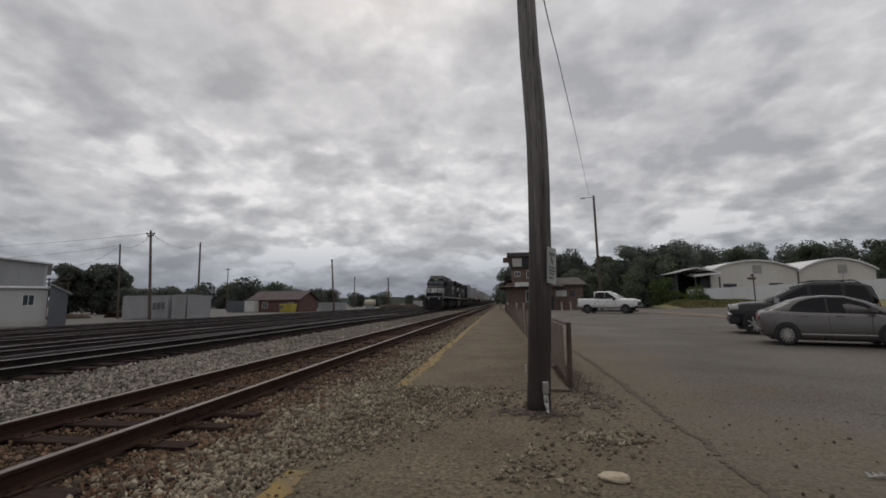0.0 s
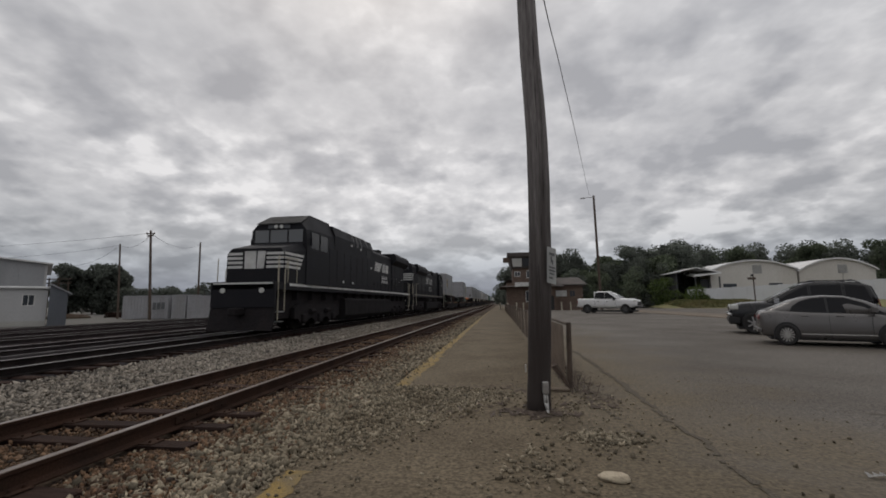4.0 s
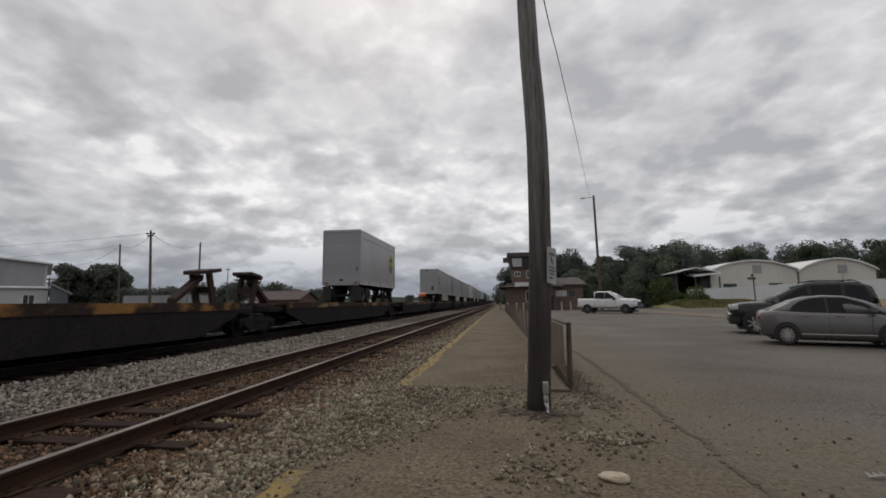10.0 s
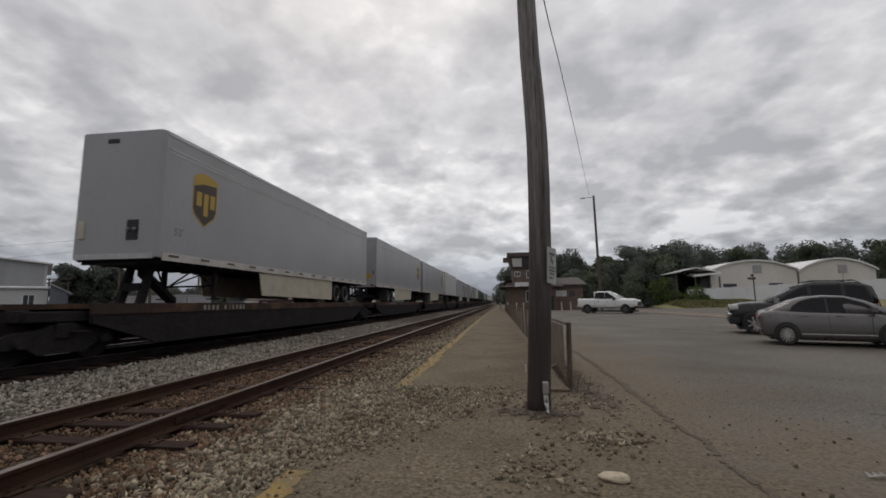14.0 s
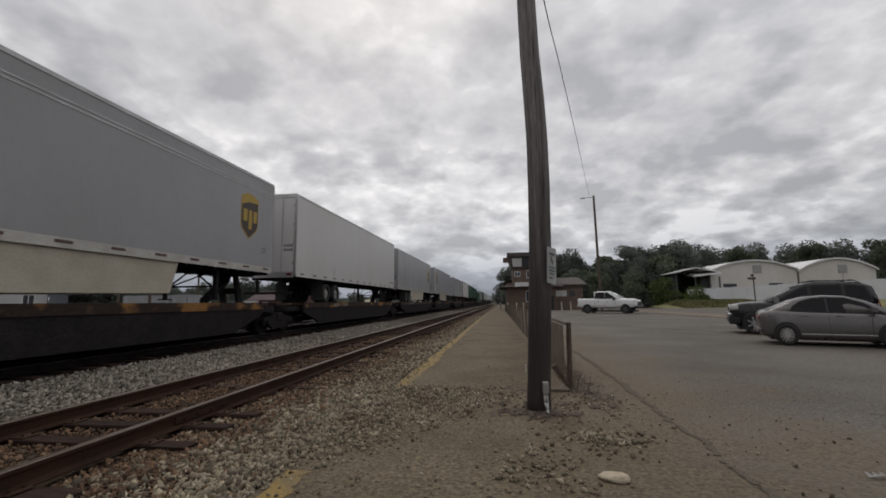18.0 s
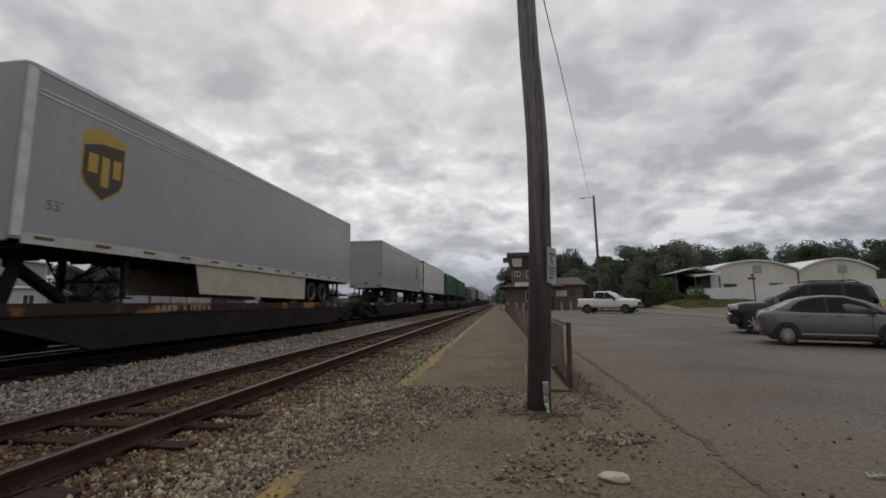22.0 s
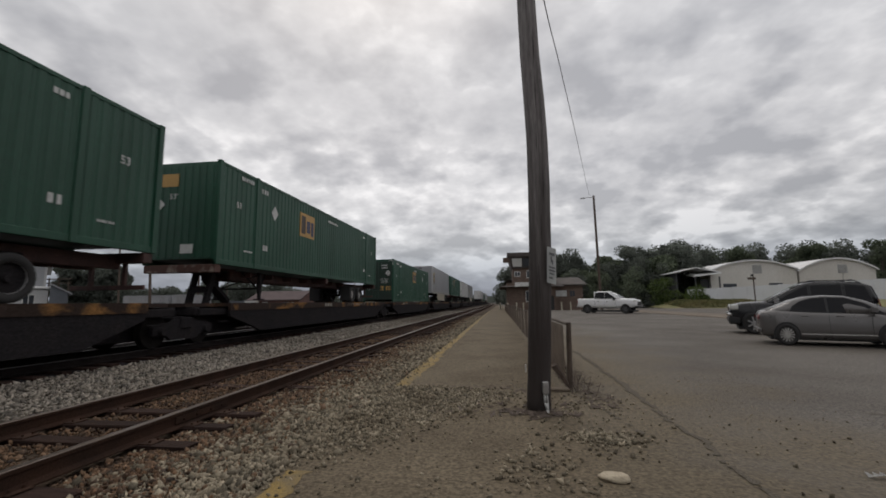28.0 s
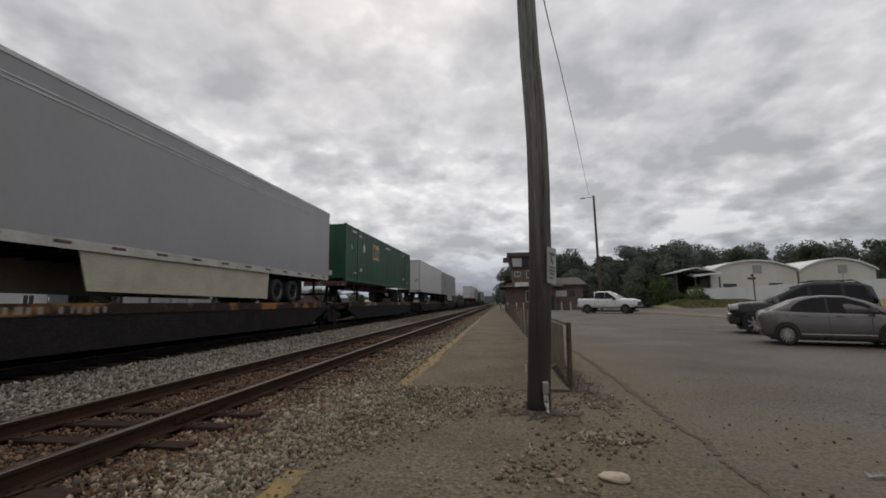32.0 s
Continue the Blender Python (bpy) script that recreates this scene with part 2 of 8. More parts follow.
M_POLE = material("weathered_pole_wood", (0.225, 0.207, 0.202), 0.9, second=(0.100, 0.089, 0.086), scale=3, amount=0.8, fine_scale=26, fine_amount=0.4, bump=0.8, depth=0.012, stretch=(7, 7, 0.22))
M_POLEDARK = material("tarred_pole_butt", (0.040, 0.034, 0.032), 0.9, second=(0.022, 0.019, 0.018), scale=3, amount=0.7, fine_scale=26, fine_amount=0.4, bump=0.8, depth=0.012, stretch=(7, 7, 0.35))
tarred(M_POLE, (0.040, 0.031, 0.028), 0.8, 3.6)
M_LOCO = material("locomotive_black", (0.0150, 0.0150, 0.0185), 0.6, second=(0.022, 0.021, 0.023), scale=1.2, amount=0.6, fine_scale=40, fine_amount=0.3, bump=0.04, spec=0.14)
M_LOCOG = material("dusty_underframe", (0.0205, 0.0185, 0.0200), 0.92, second=(0.030, 0.026, 0.026), scale=2.0, amount=0.7, fine_scale=30, fine_amount=0.4, bump=0.3, spec=0.1)
M_TANK = material("dusty_tank", (0.0200, 0.0182, 0.0190), 0.9, second=(0.0135, 0.0125, 0.0128), scale=1.6, amount=0.7, fine_scale=30, fine_amount=0.3, bump=0.2, spec=0.12)
# Sooty black lifted to grey: the sheen of a pale sky in its colour.
M_LOCOROOF = material("sky_paled_sooty_roof", (0.050, 0.049, 0.049), 0.8, second=(0.022, 0.022, 0.023), scale=1.5, amount=0.8, fine_scale=30, fine_amount=0.3, bump=0.1, spec=0.2)
M_WHITE = material("white_lettering", (0.62, 0.62, 0.60), 0.6, second=(0.40, 0.39, 0.37), scale=2.5, amount=0.6, fine_scale=50, fine_amount=0.15, bump=0.05)
M_DIMWHITE = material("dim_white_lettering", (0.36, 0.36, 0.35), 0.65, second=(0.16, 0.16, 0.155), scale=1.3, amount=0.8, fine_scale=40, fine_amount=0.25, bump=0.05)
M_SIGNPALE = material("dull_number_paint", (0.085, 0.092, 0.10), 0.6, second=(0.06, 0.065, 0.07), scale=3, fine_amount=0.1, bump=0.0)
M_GRILLE = material("grille_black", (0.008, 0.008, 0.009), 0.6, fine_scale=90, fine_amount=0.3, bump=0.2)
M_TRAILER = material("grey_trailer_skin", (0.305, 0.305, 0.315), 0.34, second=(0.265, 0.262, 0.26), scale=0.5, amount=0.6, fine_scale=9, fine_amount=0.03, bump=0.02, stretch=(1, 1, 0.5), vary=0.05)
M_TRAILERW = material("white_trailer_skin", (0.57, 0.56, 0.545), 0.38, second=(0.51, 0.495, 0.475), scale=0.5, amount=0.5, fine_scale=8, fine_amount=0.02, bump=0.02, stretch=(1, 1, 0.2), vary=0.04)
M_TRAILERD = material("stained_trailer_skin", (0.60, 0.585, 0.565), 0.55, second=(0.37, 0.33, 0.28), scale=1.5, amount=0.55, fine_scale=8, fine_amount=0.06, bump=0.02, stretch=(1, 1, 0.12), low=0.45, high=0.75)
M_STREAK = material("streak_dirt", (0.36, 0.33, 0.29), 0.8, second=(0.52, 0.50, 0.47), scale=2.5, amount=0.9, fine_scale=30, fine_amount=0.2, bump=0.05, stretch=(1, 4, 0.4))
M_ALU = material("dull_aluminium", (0.42, 0.42, 0.42), 0.4, metal=0.7, second=(0.30, 0.28, 0.26), scale=2, amount=0.6, fine_scale=40, fine_amount=0.15, bump=0.05)
M_RAILCREAM = material("bottom_rail_cream", (0.50, 0.485, 0.45), 0.6, second=(0.36, 0.34, 0.30), scale=2, amount=0.8, fine_scale=30, fine_amount=0.15, bump=0.1)
M_SKIRT = material("cream_side_skirt", (0.46, 0.42, 0.33), 0.6, second=(0.34, 0.30, 0.23), scale=1.5, amount=0.7, fine_scale=20, fine_amount=0.1, bump=0.05)
M_MARK = material("dark_red_marker", (0.09, 0.045, 0.035), 0.5, fine_scale=50, fine_amount=0.2, bump=0.1)
M_GREEN = material("green_container_paint", (0.0115, 0.070, 0.039), 0.5, second=(0.009, 0.050, 0.028), scale=0.9, amount=0.8, fine_scale=18, fine_amount=0.15, bump=0.04, stretch=(1, 1, 0.35))
M_GREEND = material("dark_green_door_paint", (0.012, 0.040, 0.026), 0.6, second=(0.022, 0.022, 0.018), scale=1.5, amount=0.7, fine_scale=22, fine_amount=0.2, bump=0.06)
M_RED = material("rusty_chassis_red", (0.075, 0.034, 0.028), 0.75, second=(0.035, 0.022, 0.020), scale=3, amount=0.8, fine_scale=40, fine_amount=0.3, bump=0.2)
M_BOLSTER = material("worn_pale_bolster", (0.085, 0.038, 0.028), 0.75, second=(0.30, 0.24, 0.20), scale=3.2, amount=0.8, fine_scale=40, fine_amount=0.3, bump=0.2, low=0.5, high=0.62)
M_SILL = material("weathered_orange_sill", (0.034, 0.022, 0.017), 0.8, second=(0.27, 0.135, 0.045), scale=0.85, amount=0.9, fine_scale=25, fine_amount=0.35, bump=0.2, stretch=(1, 0.7, 1), low=0.53, high=0.60, spec=0.2)
M_SILLB = material("rust_brown_sill", (0.040, 0.026, 0.021), 0.8, second=(0.105, 0.058, 0.035), scale=0.9, amount=0.8, fine_scale=28, fine_amount=0.35, bump=0.2, low=0.52, high=0.64, spec=0.2)
M_ORANGE = material("bright_orange_hitch", (0.55, 0.16, 0.03), 0.55, second=(0.30, 0.09, 0.02), scale=3, amount=0.6, fine_scale=40, fine_amount=0.2, bump=0.1)
M_BROWN = material("emblem_brown", (0.045, 0.028, 0.016), 0.5, fine_scale=40, fine_amount=0.1, bump=0.0)
M_GOLD = material("emblem_gold", (0.42, 0.27, 0.025), 0.5, second=(0.36, 0.24, 0.03), scale=4, fine_scale=40, fine_amount=0.1, bump=0.0)
M_LIME = material("faded_emblem_lime", (0.34, 0.36, 0.03), 0.5, second=(0.28, 0.28, 0.03), scale=4, fine_scale=40, fine_amount=0.1, bump=0.0)
M_OLIVE = material("faded_emblem_olive", (0.055, 0.070, 0.022), 0.5, fine_scale=40, fine_amount=0.1, bump=0.0)
M_NAVY = material("emblem_navy", (0.03, 0.035, 0.09), 0.5, fine_scale=40, fine_amount=0.1, bump=0.0)
M_BUFF = material("emblem_buff", (0.50, 0.29, 0.08), 0.5, second=(0.42, 0.25, 0.08), scale=3, fine_scale=40, fine_amount=0.1, bump=0.0)
M_TYRE = material("tyre_rubber", (0.022, 0.021, 0.021), 0.85, second=(0.030, 0.028, 0.026), scale=8, amount=0.6, fine_scale=60, fine_amount=0.25, bump=0.3)
M_WHEEL = material("dusty_steel_wheel", (0.016, 0.0135, 0.0125), 0.85, second=(0.010, 0.009, 0.0085), scale=6, fine_scale=50, fine_amount=0.3, bump=0.2, spec=0.15)
M_RIM = material("pale_wheel_rim", (0.42, 0.41, 0.39), 0.45, metal=0.2, second=(0.25, 0.22, 0.2), scale=10, amount=0.6, fine_scale=60, fine_amount=0.2, bump=0.05)
M_RIMDULL = material("dull_dark_rim", (0.10, 0.10, 0.10), 0.5, metal=0.3, second=(0.05, 0.05, 0.05), scale=8, fine_scale=60, fine_amount=0.2, bump=0.05)
M_GLASS = glassy("dark_window_glass", (0.020, 0.020, 0.022), 0.08, 0.14)
# The pale tint puts a sky reflection into the windscreen colour.
M_SCREEN = glassy("sky_tinted_windscreen", (0.085, 0.09, 0.095), 0.12, 0.8)
M_DULLSTRIPE = material("dusty_cream_stripe", (0.27, 0.25, 0.21), 0.7, second=(0.16, 0.145, 0.12), scale=1.2, amount=0.8, fine_scale=30, fine_amount=0.2, bump=0.05)
M_PANE = glassy("building_window_glass", (0.045, 0.05, 0.058), 0.08)
M_LENS = glassy("pale_lens_glass", (0.55, 0.55, 0.52), 0.12)
M_CHROME = material("chrome", (0.6, 0.6, 0.6), 0.2, metal=1.0, fine_amount=0.03, bump=0.0)
M_BLACKP = material("black_plastic", (0.018, 0.018, 0.019), 0.55, fine_scale=90, fine_amount=0.2, bump=0.1)
M_GREYCAR = material("grey_car_paint", (0.132, 0.125, 0.121), 0.30, metal=0.3, second=(0.115, 0.108, 0.104), scale=2, fine_scale=300, fine_amount=0.05, bump=0.0, coat=0.25)
M_BLACKCAR = material("black_car_paint", (0.015, 0.015, 0.017), 0.25, second=(0.022, 0.021, 0.021), scale=2, fine_scale=300, fine_amount=0.05, bump=0.0, coat=0.14, spec=0.35)
M_WHITECAR = material("white_car_paint", (0.72, 0.72, 0.72), 0.3, second=(0.64, 0.63, 0.61), scale=2, fine_scale=300, fine_amount=0.03, bump=0.0, coat=0.5)
M_BRICK = material("dark_brown_brick", (0.150, 0.106, 0.083), 0.9, second=(0.098, 0.068, 0.055), scale=1.2, amount=0.7, fine_scale=14, fine_amount=0.35, bump=0.4, depth=0.01, stretch=(1, 1, 2.4))
M_REDBRICK = material("red_brick", (0.132, 0.070, 0.062), 0.9, second=(0.095, 0.054, 0.048), scale=1.0, amount=0.7, fine_scale=14, fine_amount=0.3, bump=0.4, depth=0.01, stretch=(1, 1, 2.4))
M_ROOF = material("brown_shingles", (0.088, 0.074, 0.068), 0.95, second=(0.06, 0.052, 0.048), scale=1.0, amount=0.7, fine_scale=10, fine_amount=0.35, bump=0.4, depth=0.01)
M_ROOFR = material("maroon_roofing", (0.088, 0.060, 0.060), 0.9, second=(0.062, 0.046, 0.046), scale=0.7, amount=0.7, fine_scale=10, fine_amount=0.25, bump=0.3)
M_STUCCO = material("pale_painted_wall", (0.44, 0.43, 0.40), 0.8, second=(0.34, 0.33, 0.30), scale=0.5, amount=0.7, fine_scale=20, fine_amount=0.1, bump=0.15)
M_SIDING = material("white_siding", (0.46, 0.46, 0.46), 0.6, second=(0.37, 0.365, 0.36), scale=0.5, amount=0.7, fine_scale=20, fine_amount=0.08, bump=0.08, stretch=(1, 1, 0.3))
M_METALW = material("grey_metal_cladding", (0.33, 0.335, 0.345), 0.55, second=(0.26, 0.262, 0.268), scale=0.5, amount=0.7, fine_scale=16, fine_amount=0.1, bump=0.1, stretch=(1, 1, 0.2))
M_BLUEGREY = material("blue_grey_cladding", (0.115, 0.125, 0.142), 0.6, second=(0.085, 0.092, 0.105), scale=0.6, amount=0.7, fine_scale=16, fine_amount=0.1, bump=0.1)
M_BOXGREY = material("storage_box_paint", (0.33, 0.33, 0.345), 0.65, second=(0.25, 0.245, 0.24), scale=0.7, amount=0.7, fine_scale=14, fine_amount=0.12, bump=0.1, stretch=(1, 1, 0.3))
M_SHED = material("dark_shed_cladding", (0.050, 0.050, 0.054), 0.7, second=(0.034, 0.034, 0.036), scale=0.5, amount=0.7, fine_scale=16, fine_amount=0.1, bump=0.1, stretch=(1, 1, 0.2))
M_YBOX = material("yellow_box_paint", (0.45, 0.36, 0.05), 0.6, second=(0.33, 0.26, 0.05), scale=1.2, amount=0.7, fine_scale=20, fine_amount=0.15, bump=0.1)
M_HANGAR = material("white_hangar_skin", (0.60, 0.575, 0.53), 0.7, second=(0.51, 0.48, 0.43), scale=0.25, amount=0.8, fine_scale=6, fine_amount=0.08, bump=0.1, stretch=(1, 1, 0.3))
M_ARCHROOF = material("white_arched_roof", (0.70, 0.70, 0.70), 0.5, second=(0.6, 0.58, 0.56), scale=0.3, amount=0.7, fine_scale=6, fine_amount=0.08, bump=0.1)
M_FENCEW = material("white_board_fence", (0.66, 0.67, 0.69), 0.7, second=(0.55, 0.55, 0.55), scale=0.3, amount=0.7, fine_scale=8, fine_amount=0.1, bump=0.1)
M_WEATHER = material("weathered_fence_wood", (0.100, 0.073, 0.056), 0.9, second=(0.058, 0.043, 0.034), scale=3, amount=0.7, fine_scale=22, fine_amount=0.4, bump=0.6, depth=0.008, stretch=(6, 6, 0.5))
M_MESH = material("rusty_wire", (0.125, 0.088, 0.062), 0.85, second=(0.075, 0.052, 0.038), scale=4, amount=0.7, fine_scale=40, fine_amount=0.3, bump=0.2)
# Both tree greens are paled and greyed to carry distant haze.
M_LEAF = leafy(islands(material("tree_leaves", (0.128, 0.150, 0.102), 0.85, second=(0.104, 0.126, 0.088), scale=0.35, amount=0.8, fine_scale=2.0, fine_amount=0.15, bump=0.0, spec=0.08, vary=0.2), 0.3))
M_LEAFD = leafy(islands(material("haze_greyed_leaves", (0.132, 0.146, 0.124), 0.85, second=(0.108, 0.122, 0.106), scale=0.3, amount=0.8, fine_scale=2.0, fine_amount=0.15, bump=0.0, spec=0.08, vary=0.2), 0.3))
M_LEAFL = leafy(islands(material("bright_shrub_leaves", (0.075, 0.105, 0.028), 0.7, second=(0.045, 0.07, 0.02), scale=0.5, amount=0.8, fine_scale=2.5, fine_amount=0.3, bump=0.0, vary=0.2), 0.3))
M_BARK = material("tree_bark", (0.06, 0.048, 0.038), 0.95, second=(0.035, 0.028, 0.023), scale=3, fine_scale=20, fine_amount=0.4, bump=0.6, stretch=(5, 5, 0.5))
M_GRASS = islands(material("roadside_grass", (0.12, 0.125, 0.045), 0.9, second=(0.19, 0.16, 0.07), scale=0.35, amount=0.9, fine_scale=6, fine_amount=0.3, bump=0.0), 0.4)
M_CABLE = material("cable_black", (0.025, 0.025, 0.027), 0.6, fine_amount=0.1, bump=0.0)
M_PVC = material("white_conduit", (0.55, 0.55, 0.54), 0.5, second=(0.40, 0.38, 0.35), scale=8, fine_amount=0.1, bump=0.05)
M_PAPER = material("pale_sign_sheet", (0.40, 0.41, 0.40), 0.6, second=(0.32, 0.32, 0.31), scale=6, fine_scale=60, fine_amount=0.08, bump=0.05)
M_SIGNGREY = material("sign_print_grey", (0.13, 0.135, 0.14), 0.6, fine_amount=0.1, bump=0.0)
M_ROCK = material("pale_limestone", (0.45, 0.38, 0.28), 0.9, second=(0.33, 0.28, 0.2), scale=7, amount=0.7, fine_scale=60, fine_amount=0.2, bump=0.5, depth=0.01)
M_REDLENS = material("red_plastic_lens", (0.16, 0.012, 0.010), 0.3, fine_amount=0.1, bump=0.0)


# ---- shape helpers ----
def box(bm, a, b, bevel=0.0):
    """A box from corner a to corner b, with bevelled edges where asked."""
    r = bmesh.ops.create_cube(bm, size=1.0)
    vs = r["verts"]
    c = [(a[i] + b[i]) / 2 for i in range(3)]
    s = [abs(b[i] - a[i]) for i in range(3)]
    for v in vs:
        v.co = Vector((c[0] + v.co.x * s[0], c[1] + v.co.y * s[1], c[2] + v.co.z * s[2]))
    if bevel:
        es = list({e for v in vs for e in v.link_edges})
        bmesh.ops.bevel(bm, geom=es, offset=bevel, segments=1, affect="EDGES")
    return bm


def tube(bm, p0, p1, r0, r1=None, seg=10, cap=True):
    """A straight round bar from p0 to p1."""
    p0, p1 = Vector(p0), Vector(p1)
    d = p1 - p0
    r = bmesh.ops.create_cone(bm, cap_ends=cap, segments=seg, radius1=r0, radius2=r0 if r1 is None else r1, depth=d.length)
    m = Matrix.Translation((p0 + p1) / 2) @ d.to_track_quat("Z", "Y").to_matrix().to_4x4()
    bmesh.ops.transform(bm, matrix=m, verts=r["verts"])
    return bm


def polyline(bm, pts, r, seg=6):
    for p, q in zip(pts, pts[1:]):
        tube(bm, p, q, r, seg=seg)
    return bm


def prism(bm, outline, axis, a, b):
    """An outline pushed from a to b along an axis: x (outline in y, z), y (in x, z) or z (in x, y)."""
    def at(u, v, w):
        return {"x": (w, u, v), "y": (u, w, v), "z": (u, v, w)}[axis]
    lo = [bm.verts.new(at(u, v, a)) for u, v in outline]
    hi = [bm.verts.new(at(u, v, b)) for u, v in outline]
    n = len(outline)
    fs = [bm.faces.new(lo), bm.faces.new(hi)]
    for i in range(n):
        fs.append(bm.faces.new((lo[i], lo[(i + 1) % n], hi[(i + 1) % n], hi[i])))
    bmesh.ops.recalc_face_normals(bm, faces=fs)
    return bm


def loft(bm, rings, cap=True):
    """A skin over rings of points, one behind the other."""
    vs = [[bm.verts.new(p) for p in ring] for ring in rings]
    n = len(rings[0])
    fs = []
    for r0, r1 in zip(vs, vs[1:]):
        for i in range(n):
            fs.append(bm.faces.new((r0[i], r0[(i + 1) % n], r1[(i + 1) % n], r1[i])))
    if cap:
        fs.append(bm.faces.new(vs[0]))
        fs.append(bm.faces.new(vs[-1]))
    bmesh.ops.recalc_face_normals(bm, faces=fs)
    return bm


def strand(bm, pts, r, seg=6):
    """One continuous thin line through pts."""
    pts = [Vector(p) for p in pts]
    rings = []
    for i, p in enumerate(pts):
        d = (pts[min(i + 1, len(pts) - 1)] - pts[max(i - 1, 0)]).normalized()
        u = d.cross(Vector((0, 0, 1))).normalized()
        v = u.cross(d)
        rings.append([p + (u * math.cos(k * math.tau / seg) + v * math.sin(k * math.tau / seg)) * r for k in range(seg)])
    return loft(bm, rings)


def flat(bm, pts):
    """One thin plate through the given points, for paint and decals."""
    bm.faces.new([bm.verts.new(p) for p in pts])
    return bm


def mesh_of(name, bm, mat, smooth=False):
    me = bpy.data.meshes.new(name)
    bm.to_mesh(me)
    bm.free()
    me.materials.append(mat)
    if smooth:
        for p in me.polygons:
            p.use_smooth = True
    return me


def part(name, bm, mat, parent, label="", smooth=False):
    """One mesh object under a thing or under a part."""
    ob = new(name, bm if isinstance(bm, bpy.types.Mesh) else mesh_of(name, bm, mat, smooth))
    ob.parent = parent
    if label:
        ob["label"] = label
    return ob


def shared(name, me, parent, loc):
    ob = new(name, me)
    ob.parent = parent
    ob.location = loc
    return ob


def thing(name, label, category, group="", m=None, kind=""):
    ob = tagged(new(name), label, category, group, kind)
    ob.empty_display_size = 0.2
    if m is not None:
        ob.matrix_world = m
    return ob


def piece(name, bm, mat, label, category="", kind="", smooth=False, group=""):
    return tagged(new(name, mesh_of(name, bm, mat, smooth)), label, category, group, kind)


def BM():
    return bmesh.new()


def raw_mesh(name, verts, faces, mat, smooth=False):
    """A mesh from arrays: verts n x 3, faces m x k."""
    me = bpy.data.meshes.new(name)
    verts, faces = np.asarray(verts, np.float32), np.asarray(faces, np.int32)
    k = faces.shape[1]
    me.vertices.add(len(verts))
    me.vertices.foreach_set("co", verts.ravel())
    me.loops.add(faces.size)
    me.loops.foreach_set("vertex_index", faces.ravel())
    me.polygons.add(len(faces))
    me.polygons.foreach_set("loop_start", np.arange(0, faces.size, k, dtype=np.int32))
    me.polygons.foreach_set("loop_total", np.full(len(faces), k, np.int32))
    me.update(calc_edges=True)
    me.validate()
    me.materials.append(mat)
    return me


def words(name, text, size, mat, parent, m, label="", spread=1.0):
    """Lettering in the built-in font, turned into a thin mesh."""
    cu = bpy.data.curves.new(name, "FONT")
    cu.body, cu.size, cu.align_x, cu.align_y, cu.space_character = text, size, "CENTER", "CENTER", spread
    cu.offset = size * 0.012
    tmp = bpy.data.objects.new(name, cu)
    me = bpy.data.meshes.new_from_object(tmp)
    bpy.data.objects.remove(tmp)
    me.materials.clear()
    me.materials.append(mat)
    ob = new(name, me)
    ob.parent = parent
    ob.matrix_local = m
    if label:
        ob["label"] = label
    return ob

# ---- ground, tracks, platform, parking lot ----
LOT_Z = -0.12
TRACK_1, TRACK_2 = -4.39, -10.36
FAR_TRACKS = (-14.9, -19.3, -23.7, -28.2)
GAUGE = 0.7525

bm = BM()
flat(bm, [(-2500, -2500, -0.36), (2500, -2500, -0.36), (2500, 2500, -0.36), (-2500, 2500, -0.36)])
piece("ground", bm, M_GROUND, "wide dusty grey-brown yard ground reaching the horizon", kind="structure")


def bumpy(name, x0, x1, y0, y1, z, rough, step, mat, label, fall=0.0, seed=0.0):
    """A bed of loose material with an uneven top and sloped shoulders."""
    nx, ny = max(2, int((x1 - x0) / step)), max(2, int((y1 - y0) / step))
    xs, ys = np.linspace(x0, x1, nx), np.linspace(y0, y1, ny)
    verts = np.zeros((ny, nx, 3), np.float32)
    for j, y in enumerate(ys):
        for i, x in enumerate(xs):
            edge = min(x - x0, x1 - x) / max(fall, 1e-3)
            drop = 0.0 if edge >= 1 else (1 - edge) * 0.16
            verts[j, i] = x, y, z - drop + rough * noise.noise(Vector((x * 1.7 + seed, y * 1.7, 0)))
    i = np.arange(ny * nx).reshape(ny, nx)
    faces = np.stack([i[:-1, :-1], i[:-1, 1:], i[1:, 1:], i[1:, :-1]], -1).reshape(-1, 4)
    return tagged(new(name, raw_mesh(name, verts.reshape(-1, 3), faces, mat)), label, kind="structure")


bumpy("ballast_near", -9.2, -1.2, -6, 60, -0.235, 0.035, 0.28, M_BED, "grey and rust-stained crushed stone ballast bed", fall=0.5)
bumpy("ballast_far", -9.2, -1.2, 60, 420, -0.215, 0.03, 1.6, M_BED, "crushed stone ballast bed running into the distance", fall=0.5)
bumpy("track_bed", -12.7, -8.15, -60, 420, -0.215, 0.04, 0.9, M_BEDD, "dark oily bed under the main track", fall=0.4, seed=9)
bumpy("yard_bed", -33.5, -12.4, -60, 420, -0.245, 0.05, 1.3, M_YARD, "grey cinder bed of the rail yard", fall=0.6, seed=9)

bm = BM()
box(bm, (-1.75, -30, -0.5), (0.78, 150, LOT_Z))
piece("platform", bm, M_PLAT, "old tan asphalt station platform strip", kind="structure")
bm = BM()
prism(bm, [(0.78, -30), (70, -30), (70, 26), (15.5, 30), (14.2, 64), (0.78, 64)], "z", -0.5, LOT_Z - 0.004)
piece("parking_lot", bm, M_LOT, "patched grey asphalt parking lot with fine cracks", kind="structure")
bm = BM()
